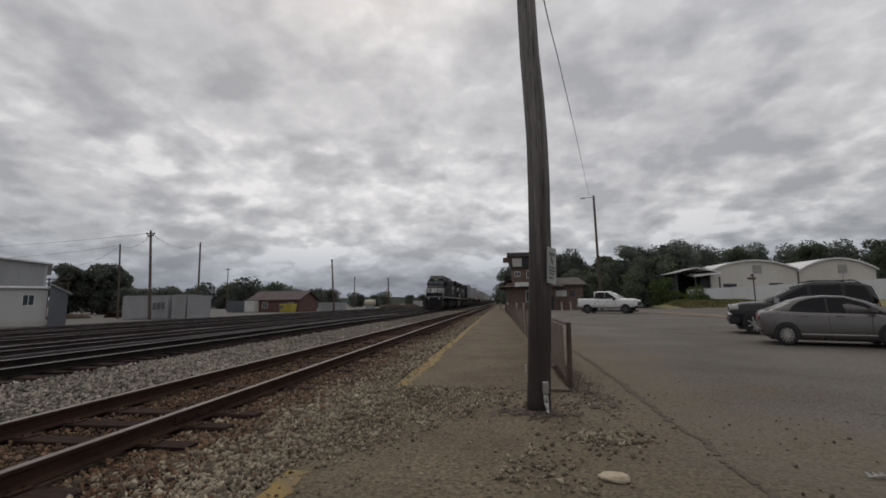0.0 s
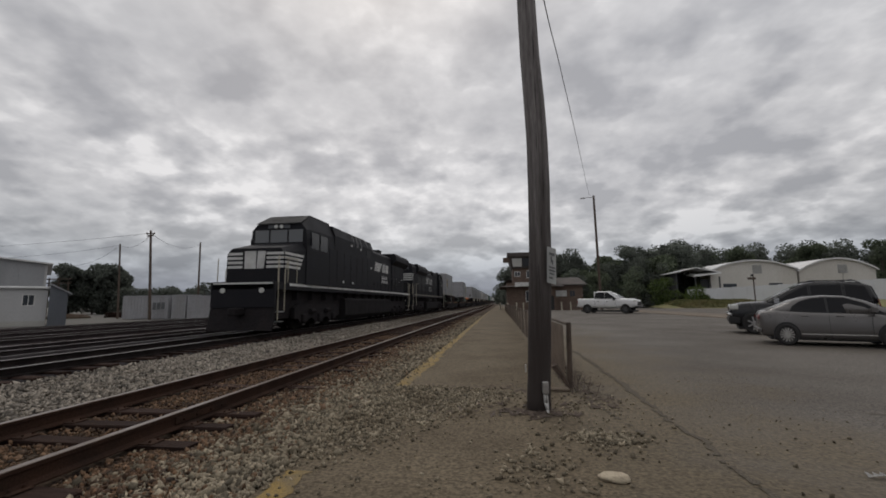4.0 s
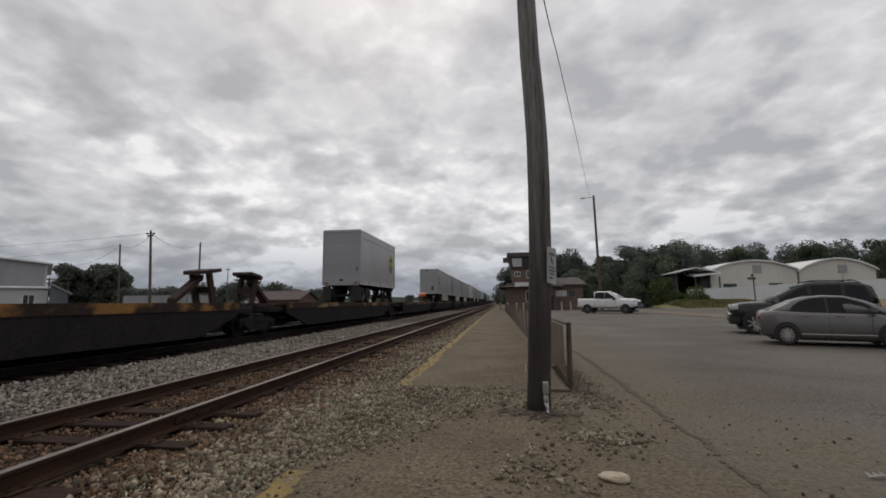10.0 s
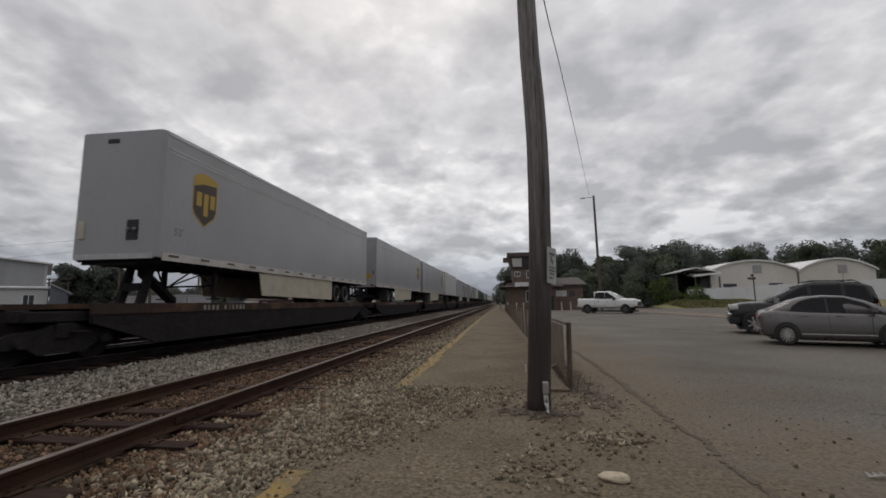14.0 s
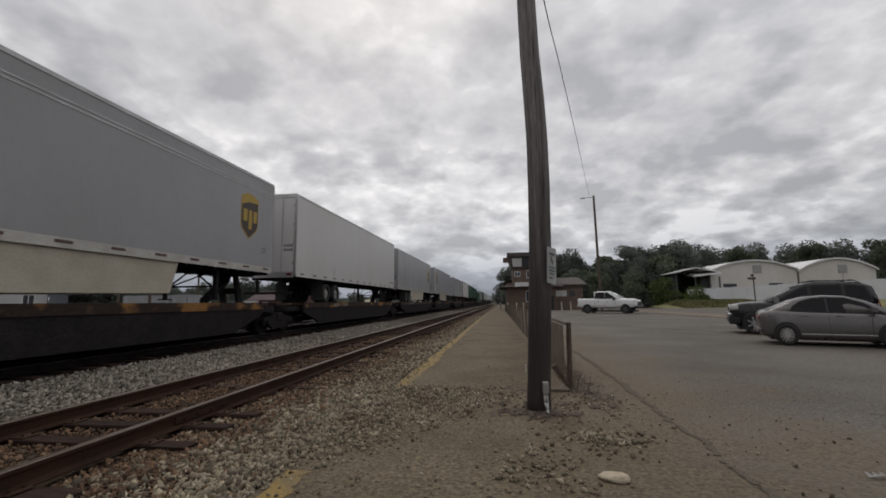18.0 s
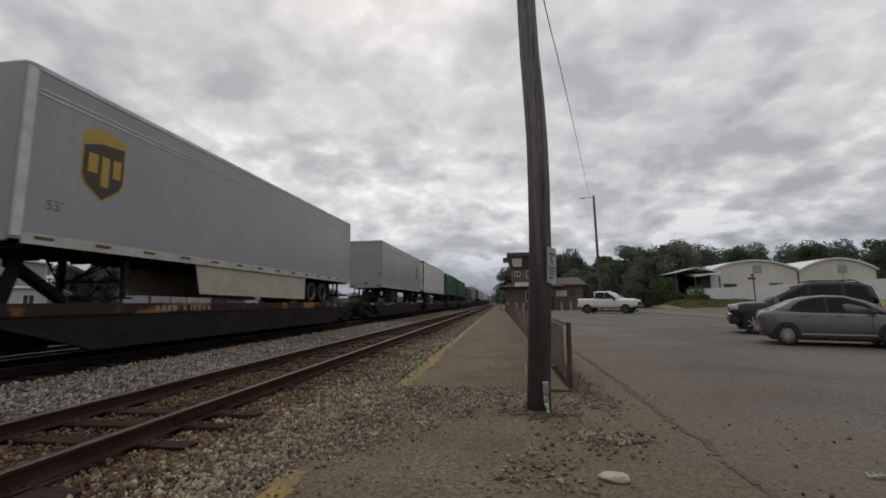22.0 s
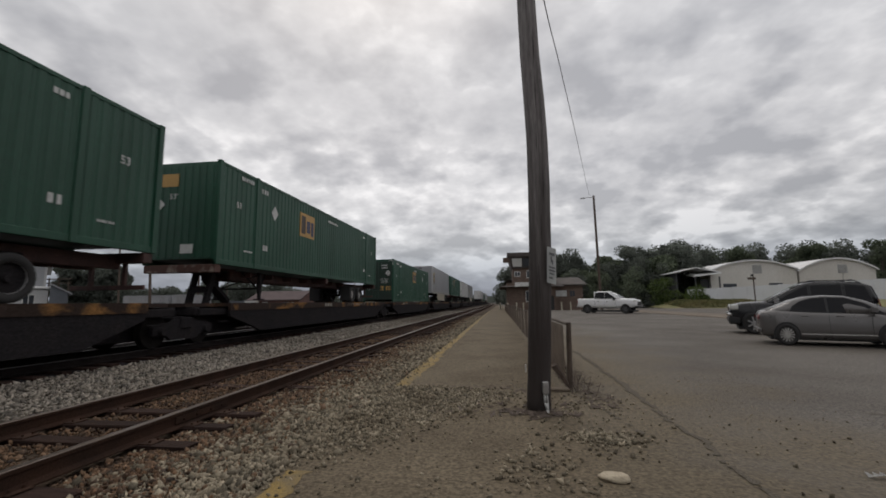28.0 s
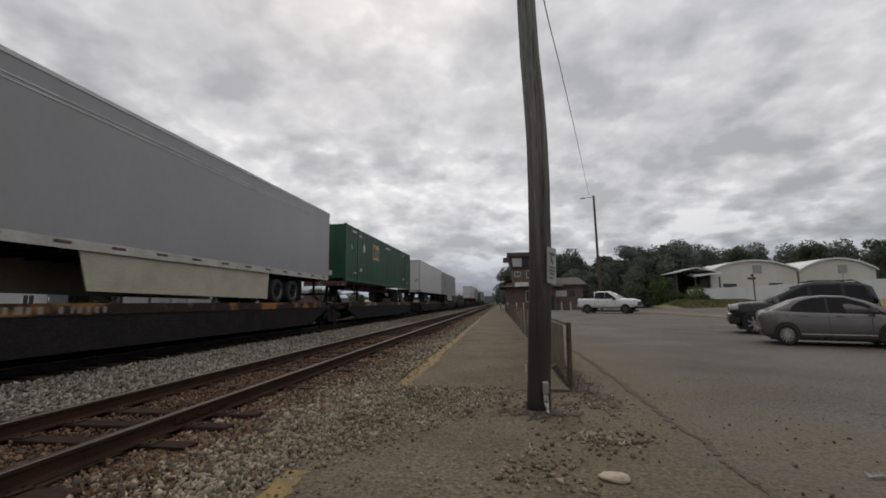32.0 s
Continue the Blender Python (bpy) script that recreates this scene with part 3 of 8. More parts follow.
prism(bm, [(15.5, 30), (70, 26), (70, 33), (19.5, 36), (17.5, 64), (14.2, 64)], "z", -0.5, LOT_Z + 0.03)
piece("verge", bm, M_SAND, "worn sandy verge strip between lot and road", kind="structure")
bm = BM()
prism(bm, [(19.5, 36), (70, 33), (200, 33), (200, 72), (17.0, 72), (17.5, 64)], "z", -0.5, LOT_Z - 0.02)
piece("road", bm, M_LOT, "grey asphalt side road beyond the lot", kind="structure")

# worn yellow edge line, in broken lengths with ragged ends
rng = random.Random(4)
line = thing("platform_line", "worn yellow painted safety line on the platform", "marking", kind="structure")
for y0, y1, x0, x1 in ((1.6, 3.35, -1.74, -1.5), (6.75, 11.0, -1.745, -1.47), (11.0, 17.5, -1.745, -1.50), (17.5, 30, -1.74, -1.54), (30, 60, -1.74, -1.6)):
    bm = BM()
    n = 24
    left, right = [], []
    for i in range(n + 1):
        y = y0 + (y1 - y0) * i / n
        left.append((x0 + rng.uniform(0.0, 0.06), y, LOT_Z + 0.004))
        right.append((x1 + rng.uniform(-0.06, 0.04), y, LOT_Z + 0.004))
    flat(bm, left + right[::-1])
    part("stripe", bm, M_YELLOW, line)

# ragged cracks and dirt seams in the asphalt
seams = thing("asphalt_seams", "dark ragged dirt-filled cracks in the asphalt", "crack", kind="stuff")
for x0, y0, x1, y1, w in ((1.86, 11.5, 1.83, 6.5, 0.085), (1.83, 6.5, 1.76, 3.0, 0.07), (1.55, 15, 1.86, 11.5, 0.09), (1.25, 9.0, 1.5, 6.0, 0.05), (-1.2, 6.62, 0.3, 6.75, 0.045), (0.95, 7.2, 1.35, 4.6, 0.05), (3.2, 4.1, 6.5, 6.4, 0.02), (2.4, 6.2, 5.5, 5.2, 0.018), (4.2, 10.5, 9.5, 8.6, 0.03), (1.6, 16, 8.5, 20.5, 0.05), (2.6, 3.2, 3.6, 4.4, 0.02)):
    bm = BM()
    n = 60
    d = Vector((x1 - x0, y1 - y0, 0)).normalized()
    side = Vector((-d.y, d.x, 0))
    off, prev = 0.0, None
    for i in range(n + 1):
        off = 0.85 * off + rng.uniform(-0.025, 0.025)
        c = Vector((x0 + (x1 - x0) * i / n, y0 + (y1 - y0) * i / n, LOT_Z + 0.003)) + side * off
        hw = w * rng.uniform(0.2, 0.75)
        if prev and rng.random() < (0.93 if w > 0.055 else 0.5):
            flat(bm, [prev[0], prev[1], c - side * hw, c + side * hw])
        prev = (c + side * hw, c - side * hw)
    part("crack", bm, M_CRACK, seams)


# rails: foot, web and head in one profile; the polished head top is a part of its own
def rail(parent, x, y0, y1, top, side):
    foot, web, head = 0.07, 0.012, 0.036
    prof = [(-foot, -0.17), (foot, -0.17), (foot, -0.155), (web, -0.135), (web, -0.045), (head, -0.035), (head, -0.006), (head - 0.008, -0.002), (-head + 0.008, -0.002), (-head, -0.006), (-head, -0.035), (-web, -0.045), (-web, -0.135), (-foot, -0.155)]
    r = part("rail", prism(BM(), [(x + u, v) for u, v in prof], "y", y0, y1), side, parent, "rust-brown steel rail")
    bm = BM()
    d = 0.009
    box(bm, (x - 0.0365, y0, -d), (x + 0.0365, y1, 0.001), 0.004)
    part("rail_head", bm, top, r, "worn shiny running surface")
    return r


def tie_mesh(name):
    bm = BM()
    box(bm, (-1.3, -0.115, -0.18), (1.3, 0.115, 0), 0.012)
    for v in bm.verts:
        v.co += Vector((rng.uniform(-0.02, 0.02), rng.uniform(-0.012, 0.012), rng.uniform(-0.008, 0.008)))
    return mesh_of(name, bm, M_TIE)


def plate_mesh():
    bm = BM()
    box(bm, (-0.16, -0.09, 0), (0.16, 0.09, 0.012), 0.004)
    for sx in (-0.11, 0.11):
        for sy in (-0.05, 0.05):
            tube(bm, (sx, sy, 0.01), (sx, sy, 0.035), 0.014, 0.011, 6)
    return mesh_of("tie_plate", bm, M_RUST)


TIES = [tie_mesh("tie") for _ in range(6)]
PLATE = plate_mesh()


def track(x, near0, near1, spacing, top, label, detail=True, z=0.0, sink=0.02):
    """One railway track: two rails on single wooden ties near the platform, joined ones farther off."""
    t = thing("railway_track", label, "railway track", "tracks of the yard", kind="structure")
    t.location = (x, 0, z)
    side = {TRACK_1: M_RUST, TRACK_2: M_RUSTD}.get(x, M_RUSTF)
    rail(t, -GAUGE, -330, 700, top, side)
    rail(t, GAUGE, -330, 700, top, side)
    y = near0
    while y < near1:
        buried = 0.05 if detail and rng.random() < 0.25 else 0.0
        o = shared("tie", rng.choice(TIES), t, (rng.uniform(-0.06, 0.06), y, -0.168 - buried + sink * rng.uniform(-1.0, 0.1)))
        o.rotation_euler = (0, 0, radians(rng.uniform(-1.8, 1.8)))
        if detail and y < 24:
            for sx in (-GAUGE, GAUGE):
                shared("tie_plate", PLATE, o, (sx, 0, 0.002))
        y += spacing * rng.uniform(0.94, 1.06)
    ys = np.concatenate([np.arange(near1, 160, spacing), np.arange(near0 - 12, near0 - 0.3, spacing)])
    base = np.array([(sx * 1.3, sy * 0.115, sz) for sz in (-0.34, -0.168) for sy in (-1, 1) for sx in (-1, 1)], np.float32)
    quad = np.array([(0, 1, 5, 4), (1, 3, 7, 5), (3, 2, 6, 7), (2, 0, 4, 6), (4, 5, 7, 6)])
    verts = (base[None] + np.stack([0 * ys, ys, 0 * ys], -1)[:, None]).reshape(-1, 3)
    faces = (quad[None] + 8 * np.arange(len(ys))[:, None, None]).reshape(-1, 4)
    far = new("distant_ties", raw_mesh("distant_ties", verts, faces, M_TIE))
    far.parent = t
    far["kind"] = "stuff"
    return t


track(TRACK_1, 0.45, 46, 0.59, M_RAILRUST, "rusty siding track on dark wooden ties beside the platform", sink=0.032)
track(TRACK_2, 3.0, 60, 0.55, M_RAILTOP, "main track on wooden ties in pale ballast, carrying the train", detail=False)
for i, fx in enumerate(FAR_TRACKS):
    track(fx, 8, 30, 0.6, M_RAILDULL, "dark yard track half sunk in cinders", detail=False, z=-0.06)

# spare rail laid out beside the main track
spare = thing("spare_rail", "long dull spare rail lying between two tracks", "rail")
for y0, y1 in ((2.0, 25.7), (26.0, 50.0)):
    part("rail_length", prism(BM(), [(-12.33, -0.2), (-12.19, -0.2), (-12.19, -0.185), (-12.248, -0.165), (-12.248, -0.075), (-12.224, -0.065), (-12.224, -0.03), (-12.296, -0.03), (-12.296, -0.065), (-12.272, -0.075), (-12.272, -0.165), (-12.33, -0.185)], "y", y0, y1), M_RAILDULL, spare)

# bolted joint bars on the rails of the siding
for jx, jy in ((TRACK_1 + GAUGE, 4.9), (TRACK_1 - GAUGE, 9.6)):
    bm = BM()
    for s in (-1, 1):
        box(bm, (jx + s * 0.014, jy - 0.45, -0.13), (jx + s * 0.034, jy + 0.45, -0.05), 0.006)
        for k in (-0.33, -0.12, 0.12, 0.33):
            tube(bm, (jx + s * 0.03, jy + k, -0.09), (jx + s * 0.055, jy + k, -0.09), 0.016, seg=6)
    piece("joint_bar", bm, M_RUST, "rusty bolted joint bar on a rail of the siding", "joint bar")

# ---- loose stones ----
ROCK_V = np.array([(1, 0, 0), (-1, 0, 0), (0, 1, 0), (0, -1, 0), (0, 0, 1), (0, 0, -1), (0.6, 0.6, 0.55), (-0.6, -0.6, 0.55)], np.float32)
ROCK_F = np.array([(4, 6, 0), (4, 2, 6), (6, 2, 0), (4, 1, 2), (4, 7, 1), (4, 3, 7), (7, 3, 1), (4, 0, 3), (5, 2, 0)[::-1], (5, 1, 2)[::-1], (5, 3, 1)[::-1], (5, 0, 3)[::-1]])[:, ::1]
nrng = np.random.default_rng(5)


def stones(name, spots, size, mat, label, category="gravel"):
    """Many crushed stones, each its own little jagged solid."""
    spots = np.asarray(spots, np.float32)
    n = len(spots)
    r = size * np.exp(nrng.normal(0, 0.32, n)).astype(np.float32)
    jag = ROCK_V[None] * nrng.uniform(0.5, 1.35, (n, 8, 1)).astype(np.float32)
    jag *= nrng.uniform((0.9, 0.6, 0.45), (1.3, 1.05, 0.8), (n, 1, 3)).astype(np.float32)
    q = nrng.normal(size=(n, 4))
    q /= np.linalg.norm(q, axis=1, keepdims=True)
    w, x, y, z = q.T
    rot = np.stack([1 - 2 * (y * y + z * z), 2 * (x * y - z * w), 2 * (x * z + y * w), 2 * (x * y + z * w), 1 - 2 * (x * x + z * z), 2 * (y * z - x * w), 2 * (x * z - y * w), 2 * (y * z + x * w), 1 - 2 * (x * x + y * y)], -1).reshape(n, 3, 3)
    verts = np.einsum("nij,nvj->nvi", rot, jag) * r[:, None, None] + spots[:, None]
    verts[:, :, 2] += (r * 0.3)[:, None]
    faces = (ROCK_F[None] + 8 * np.arange(n)[:, None, None]).reshape(-1, 3)
    return tagged(new(name, raw_mesh(name, verts.reshape(-1, 3), faces, mat)), label, category, kind="stuff")


def field(x0, x1, y0, y1, per_m2, z):
    n = int((x1 - x0) * (y1 - y0) * per_m2)
    return np.stack([nrng.uniform(x0, x1, n), nrng.uniform(y0, y1, n), np.full(n, z)], -1)


def clear_of_rails(p, x):
    d = np.abs(np.abs(p[:, 0] - x) - GAUGE)
    return p[d > 0.085]


shoulder = np.concatenate([field(-3.5, -1.75, 1.2, 7, 2000, -0.19), field(-3.5, -1.75, 7, 16, 900, -0.19), field(-3.5, -1.75, 16, 40, 220, -0.19)])
rise = np.clip((shoulder[:, 0] + 2.6) / 0.8, 0, 1)
shoulder[:, 2] += 0.065 * rise * rise * (3 - 2 * rise) - 0.03 * (shoulder[:, 0] < -2.95)
m_ = nrng.random(len(shoulder))
rusty = m_ < np.clip((-shoulder[:, 0] - 1.9) / 1.25, 0.14, 0.92)
stones("shoulder_stones", shoulder[~rusty], 0.0245, M_STONEW, "pale grey crushed stones along the platform edge")
stones("rusty_stones", shoulder[rusty], 0.0195, M_STONEB, "rust-dusted crushed stones beside the rail")
behind = np.concatenate([field(-3.5, -1.75, -6, 1.2, 700, -0.2), field(-8.6, -5.5, -6, 3.5, 160, -0.205)])
stones("rear_stones", behind, 0.025, M_STONE, "grey crushed stones beside the siding")
inner = clear_of_rails(np.concatenate([field(-5.75, -3.5, -6, 2.0, 260, -0.212), field(-5.75, -3.5, 2.0, 9, 700, -0.212), field(-5.75, -3.5, 9, 26, 300, -0.210)]), TRACK_1)
stones("track_stones", inner, 0.02, M_STONEB, "brown stones between the ties of the siding")
mid = np.concatenate([field(-8.85, -5.5, 3.5, 14, 520, -0.205), field(-8.85, -5.5, 14, 30, 240, -0.205), field(-8.6, -5.8, 30, 70, 45, -0.2)])
mid = mid[(mid[:, 0] > -8.62) | (nrng.random(len(mid)) < 0.22)]
stones("centre_stones", mid, 0.0275, M_STONE, "pale grey crushed stones between the two tracks")
# stones spilled over the platform
spill = field(-1.75, 0.6, 2.6, 6.85, 2000, 0)
reach = np.interp(spill[:, 1], [2.6, 3.0, 4.3, 5.0, 5.6, 6.3, 6.6, 6.85], [-1.7, -1.55, -0.75, -0.3, 0.0, 0.35, 0.15, -0.9])
keep = np.clip((reach - spill[:, 0]) / 0.9 + 0.15 * np.array([noise.noise(Vector((x * 2.2, y * 2.2, 0))) for x, y, _ in spill]) - 0.02, 0, 0.75) * np.where(spill[:, 1] > 5.5, 1.0, 0.62)
spill = spill[nrng.random(len(spill)) < keep]
near = np.stack([-1.75 + np.abs(nrng.normal(0, 0.10, 1500)), nrng.uniform(1.5, 16, 1500), np.zeros(1500)], -1)
thin = np.concatenate([field(-1.7, 0.7, 2, 6.5, 14, 0), field(0.2, 3.2, 2.2, 5.0, 7, 0), nrng.normal((0.75, 5.6, 0), (0.45, 0.5, 0), (200, 3))])
loose = np.concatenate([spill, near, thin])
loose[:, 2] = LOT_Z
loose = loose[loose[:, 0] > -1.75]
on_paint = (loose[:, 0] > -1.75) & (loose[:, 0] < -1.45) & (((loose[:, 1] > 2.3) & (loose[:, 1] < 3.6)) | (loose[:, 1] > 6.75))
loose = loose[~on_paint | (nrng.random(len(loose)) < 0.22)]
stones("gravel_heap", np.concatenate([nrng.normal((0.90, 4.42, LOT_Z), (0.17, 0.11, 0), (300, 3)), nrng.normal((0.22, 3.55, LOT_Z), (0.17, 0.22, 0), (170, 3)), nrng.normal((0.8, 4.1, LOT_Z), (0.3, 0.2, 0), (60, 3)), nrng.normal((1.1, 4.36, LOT_Z), (0.08, 0.05, 0), (60, 3))]), 0.0185, M_STONEW, "thin heap of pale gravel spilled on the asphalt")
stones("loose_stones", loose, 0.0180, M_STONEW, "loose crushed stones scattered over the asphalt")
crumbs = np.concatenate([field(-1.6, 4.0, 2.2, 8, 24, LOT_Z), field(-0.6, 1.4, 5.0, 12, 30, LOT_Z)])
stones("asphalt_crumbs", crumbs, 0.008, M_STONEW, "small crumbs of asphalt and dirt")

bm = BM()
bmesh.ops.create_icosphere(bm, subdivisions=3, radius=1)
for v in bm.verts:
    k = 1 + 0.25 * noise.noise(v.co * 1.6)
    v.co = Vector((0.118 * v.co.x * k, 0.075 * v.co.y * k, min(0.024, 0.036 * v.co.z * k) - (0.012 if v.co.z > 0 and abs(v.co.x - 0.3) < 0.22 and abs(v.co.y - 0.35) < 0.35 else 0.0)))
rock = piece("flat_rock", bm, M_ROCK, "flat pale limestone rock lying on the asphalt", "rock", smooth=True)
rock.location = (0.80, 3.45, LOT_Z + 0.015)
bm = BM()
for k in range(3):
    x = 2.62 + 0.05 * k
    flat(bm, [(x, 3.66 + 0.02 * k, LOT_Z + 0.01), (x + 0.055, 3.65, LOT_Z + 0.03), (x + 0.06, 3.70, LOT_Z + 0.012), (x + 0.01, 3.71, LOT_Z + 0.035)])
bmesh.ops.solidify(bm, geom=bm.faces[:], thickness=0.004)
piece("litter_scrap", bm, M_PVC, "crumpled scrap of white paper litter on the asphalt", "litter")

# ---- utility pole with its sheet, conduit and cable ----
pole = thing("utility_pole", "leaning weathered wooden utility pole with a tarred butt", "utility pole", m=pose(0, 5.48, 0))
prof = [(-0.2, 0.414, 0.149), (-0.119, 0.417, 0.146), (0.317, 0.440, 0.140), (1.004, 0.473, 0.141), (1.858, 0.509, 0.140), (2.671, 0.525, 0.140), (3.283, 0.523, 0.135), (3.833, 0.503, 0.138), (4.48, 0.470, 0.130), (5.272, 0.452, 0.123), (7.0, 0.440, 0.113), (9.6, 0.430, 0.103)]


def pole_loft(bm, rows, seg=18):
    rings = []
    for z, x, r in rows:
        ring = []
        for k in range(seg):
            a = k * math.tau / seg
            rr = r * (1 + 0.035 * noise.noise(Vector((math.cos(a) * 2.5, math.sin(a) * 2.5, z * 0.8))))
            ring.append((x + rr * math.cos(a), rr * math.sin(a), z))
        rings.append(ring)
    loft(bm, rings)


def between(rows, z):
    for (z0, x0, r0), (z1, x1, r1) in zip(rows, rows[1:]):
        if z0 <= z <= z1:
            k = (z - z0) / (z1 - z0)
            return z, x0 + k * (x1 - x0), r0 + k * (r1 - r0)


def fill(rows, z0, z1, n):
    return [between(rows, z0 + (z1 - z0) * k / n) for k in range(n + 1)]


bm = BM()
pole_loft(bm, fill(prof, -0.19, 9.55, 48))
part("shaft", bm, M_POLE, pole, "grey weathered shaft, black with tar towards its foot", smooth=True)
bm = BM()
loft(bm, [[(0.595, -0.03, 3.70), (0.62, 0.0, 3.70), (0.605, 0.03, 3.70)], [(0.605, -0.02, 3.95), (0.625, 0.0, 3.95), (0.615, 0.02, 3.95)], [(0.62, -0.004, 4.12), (0.624, 0.0, 4.12), (0.621, 0.004, 4.12)]])
part("splinter", bm, M_POLE, pole, "split splinter of wood")
for k in range(7):
    z = 1.2 + k * 0.62
    _, px, pr = between(prof, z + 0.2)
    bm = BM()
    cx = px - 0.02 + 0.03 * (k % 3)
    loft(bm, [[(cx - 0.001, -pr - 0.003, z), (cx + 0.001, -pr - 0.003, z), (cx, -pr + 0.01, z)], [(cx - 0.006, -pr - 0.003, z + 0.2), (cx + 0.004, -pr - 0.003, z + 0.2), (cx, -pr + 0.01, z + 0.2)], [(cx - 0.001, -pr - 0.002, z + 0.45), (cx + 0.001, -pr - 0.002, z + 0.45), (cx, -pr + 0.01, z + 0.45)]])
    part("check_crack", bm, M_POLEDARK, pole)
bm = BM()
box(bm, (0.455, -0.2, 0.10), (0.53, -0.125, 0.24), 0.01)
part("conduit_box", bm, M_ALU, pole, "small grey junction box")
bm = BM()
polyline(bm, [(0.478, -0.165, 0.11), (0.482, -0.17, 0.0), (0.505, -0.175, -0.08), (0.508, -0.18, -0.2)], 0.013, 8)
polyline(bm, [(0.505, -0.165, 0.11), (0.512, -0.17, 0.0), (0.515, -0.18, -0.2)], 0.011, 8)
part("conduit", bm, M_PVC, pole, "white plastic conduit pipes", smooth=True)
bm = BM()
box(bm, (0.27, -0.06, 0.33), (0.283, -0.03, 0.42), 0.003)
part("tag", bm, M_PVC, pole, "small white tag")
sign = part("notice_sheet", flat(BM(), [(0.578, -0.165, 1.861), (0.702, -0.02, 1.845), (0.687, -0.02, 1.39), (0.561, -0.165, 1.42)]), M_PAPER, pole, "curled pale notice sheet with faded print")
bm = BM()
for u0, u1, v0, v1 in ((0.2, 0.8, 0.78, 0.86), (0.35, 0.5, 0.58, 0.76), (0.5, 0.66, 0.52, 0.66), (0.15, 0.85, 0.42, 0.47), (0.15, 0.85, 0.33, 0.38), (0.2, 0.75, 0.24, 0.29), (0.15, 0.6, 0.12, 0.17)):
    at = lambda u, v: (0.566 + 0.122 * u + 0.014 * v + 0.003, -0.165 + 0.145 * u - 0.004, 1.42 + 0.44 * v - 0.025 * u)
    flat(bm, [at(u0, v0), at(u1, v0), at(u1, v1), at(u0, v1)])
part("print", bm, M_SIGNGREY, sign)


def smooth_path(pts, n=6):
    """Points along a soft curve through pts."""
    pts = [Vector(p) for p in pts]
    out = []
    for i in range(len(pts) - 1):
        p0, p1, p2, p3 = pts[max(i - 1, 0)], pts[i], pts[i + 1], pts[min(i + 2, len(pts) - 1)]
        for k in range(n):
            t = k / n
            out.append(0.5 * ((2 * p1) + (p2 - p0) * t + (2 * p0 - 5 * p1 + 4 * p2 - p3) * t * t + (3 * p1 - p0 - 3 * p2 + p3) * t ** 3))
    return out + [pts[-1]]


CABLE_ROUTE = [(0.5, 5.5, 6.45), (0.84, 6.96, 6.6), (1.14, 8.28, 6.78), (1.53, 9.98, 7.08), (2.03, 12.17, 7.4), (2.87, 15.83, 7.88), (4.05, 20.96, 8.45), (6.01, 29.51, 9.4), (8.6, 41.0, 11.3), (12.95, 60.0, 15.35)]
bm = BM()
strand(bm, smooth_path(CABLE_ROUTE), 0.010, 6)
piece("overhead_cable", bm, M_CABLE, "thin sagging overhead cable from the wooden pole", "cable")

lamp = thing("street_lamp", "tall wooden street lamp pole with a short lamp arm", "street lamp", m=pose(13.25, 60, 0))
bm = BM()
tube(bm, (0.1, 0, -0.4), (-0.12, 0, 15.7), 0.19, 0.14, 12)
part("pole", bm, M_WEATHER, lamp)
bm = BM()
polyline(bm, [(-0.12, 0, 15.35), (-0.7, 0, 15.5), (-1.35, 0, 15.42)], 0.045, 8)
part("arm", bm, M_ALU, lamp)
bm = BM()
loft(bm, [[(-1.3, -0.12, 15.36), (-1.3, 0.12, 15.36), (-1.3, 0.1, 15.5), (-1.3, -0.1, 15.5)], [(-1.75, -0.15, 15.32), (-1.75, 0.15, 15.32), (-1.75, 0.1, 15.46), (-1.75, -0.1, 15.46)], [(-1.98, -0.08, 15.33), (-1.98, 0.08, 15.33), (-1.98, 0.05, 15.4), (-1.98, -0.05, 15.4)]])
part("lamp_head", bm, M_ALU, lamp, "grey cobra lamp head")

# ---- fence along the platform ----
fence = thing("wire_fence", "low rusty wire fence on dark wooden posts", "fence")
rng = random.Random(8)
FX = lambda y: 0.985 - 0.0085 * (y - 6.75)
posts = [6.75 + 2.35 * k for k in range(24)]
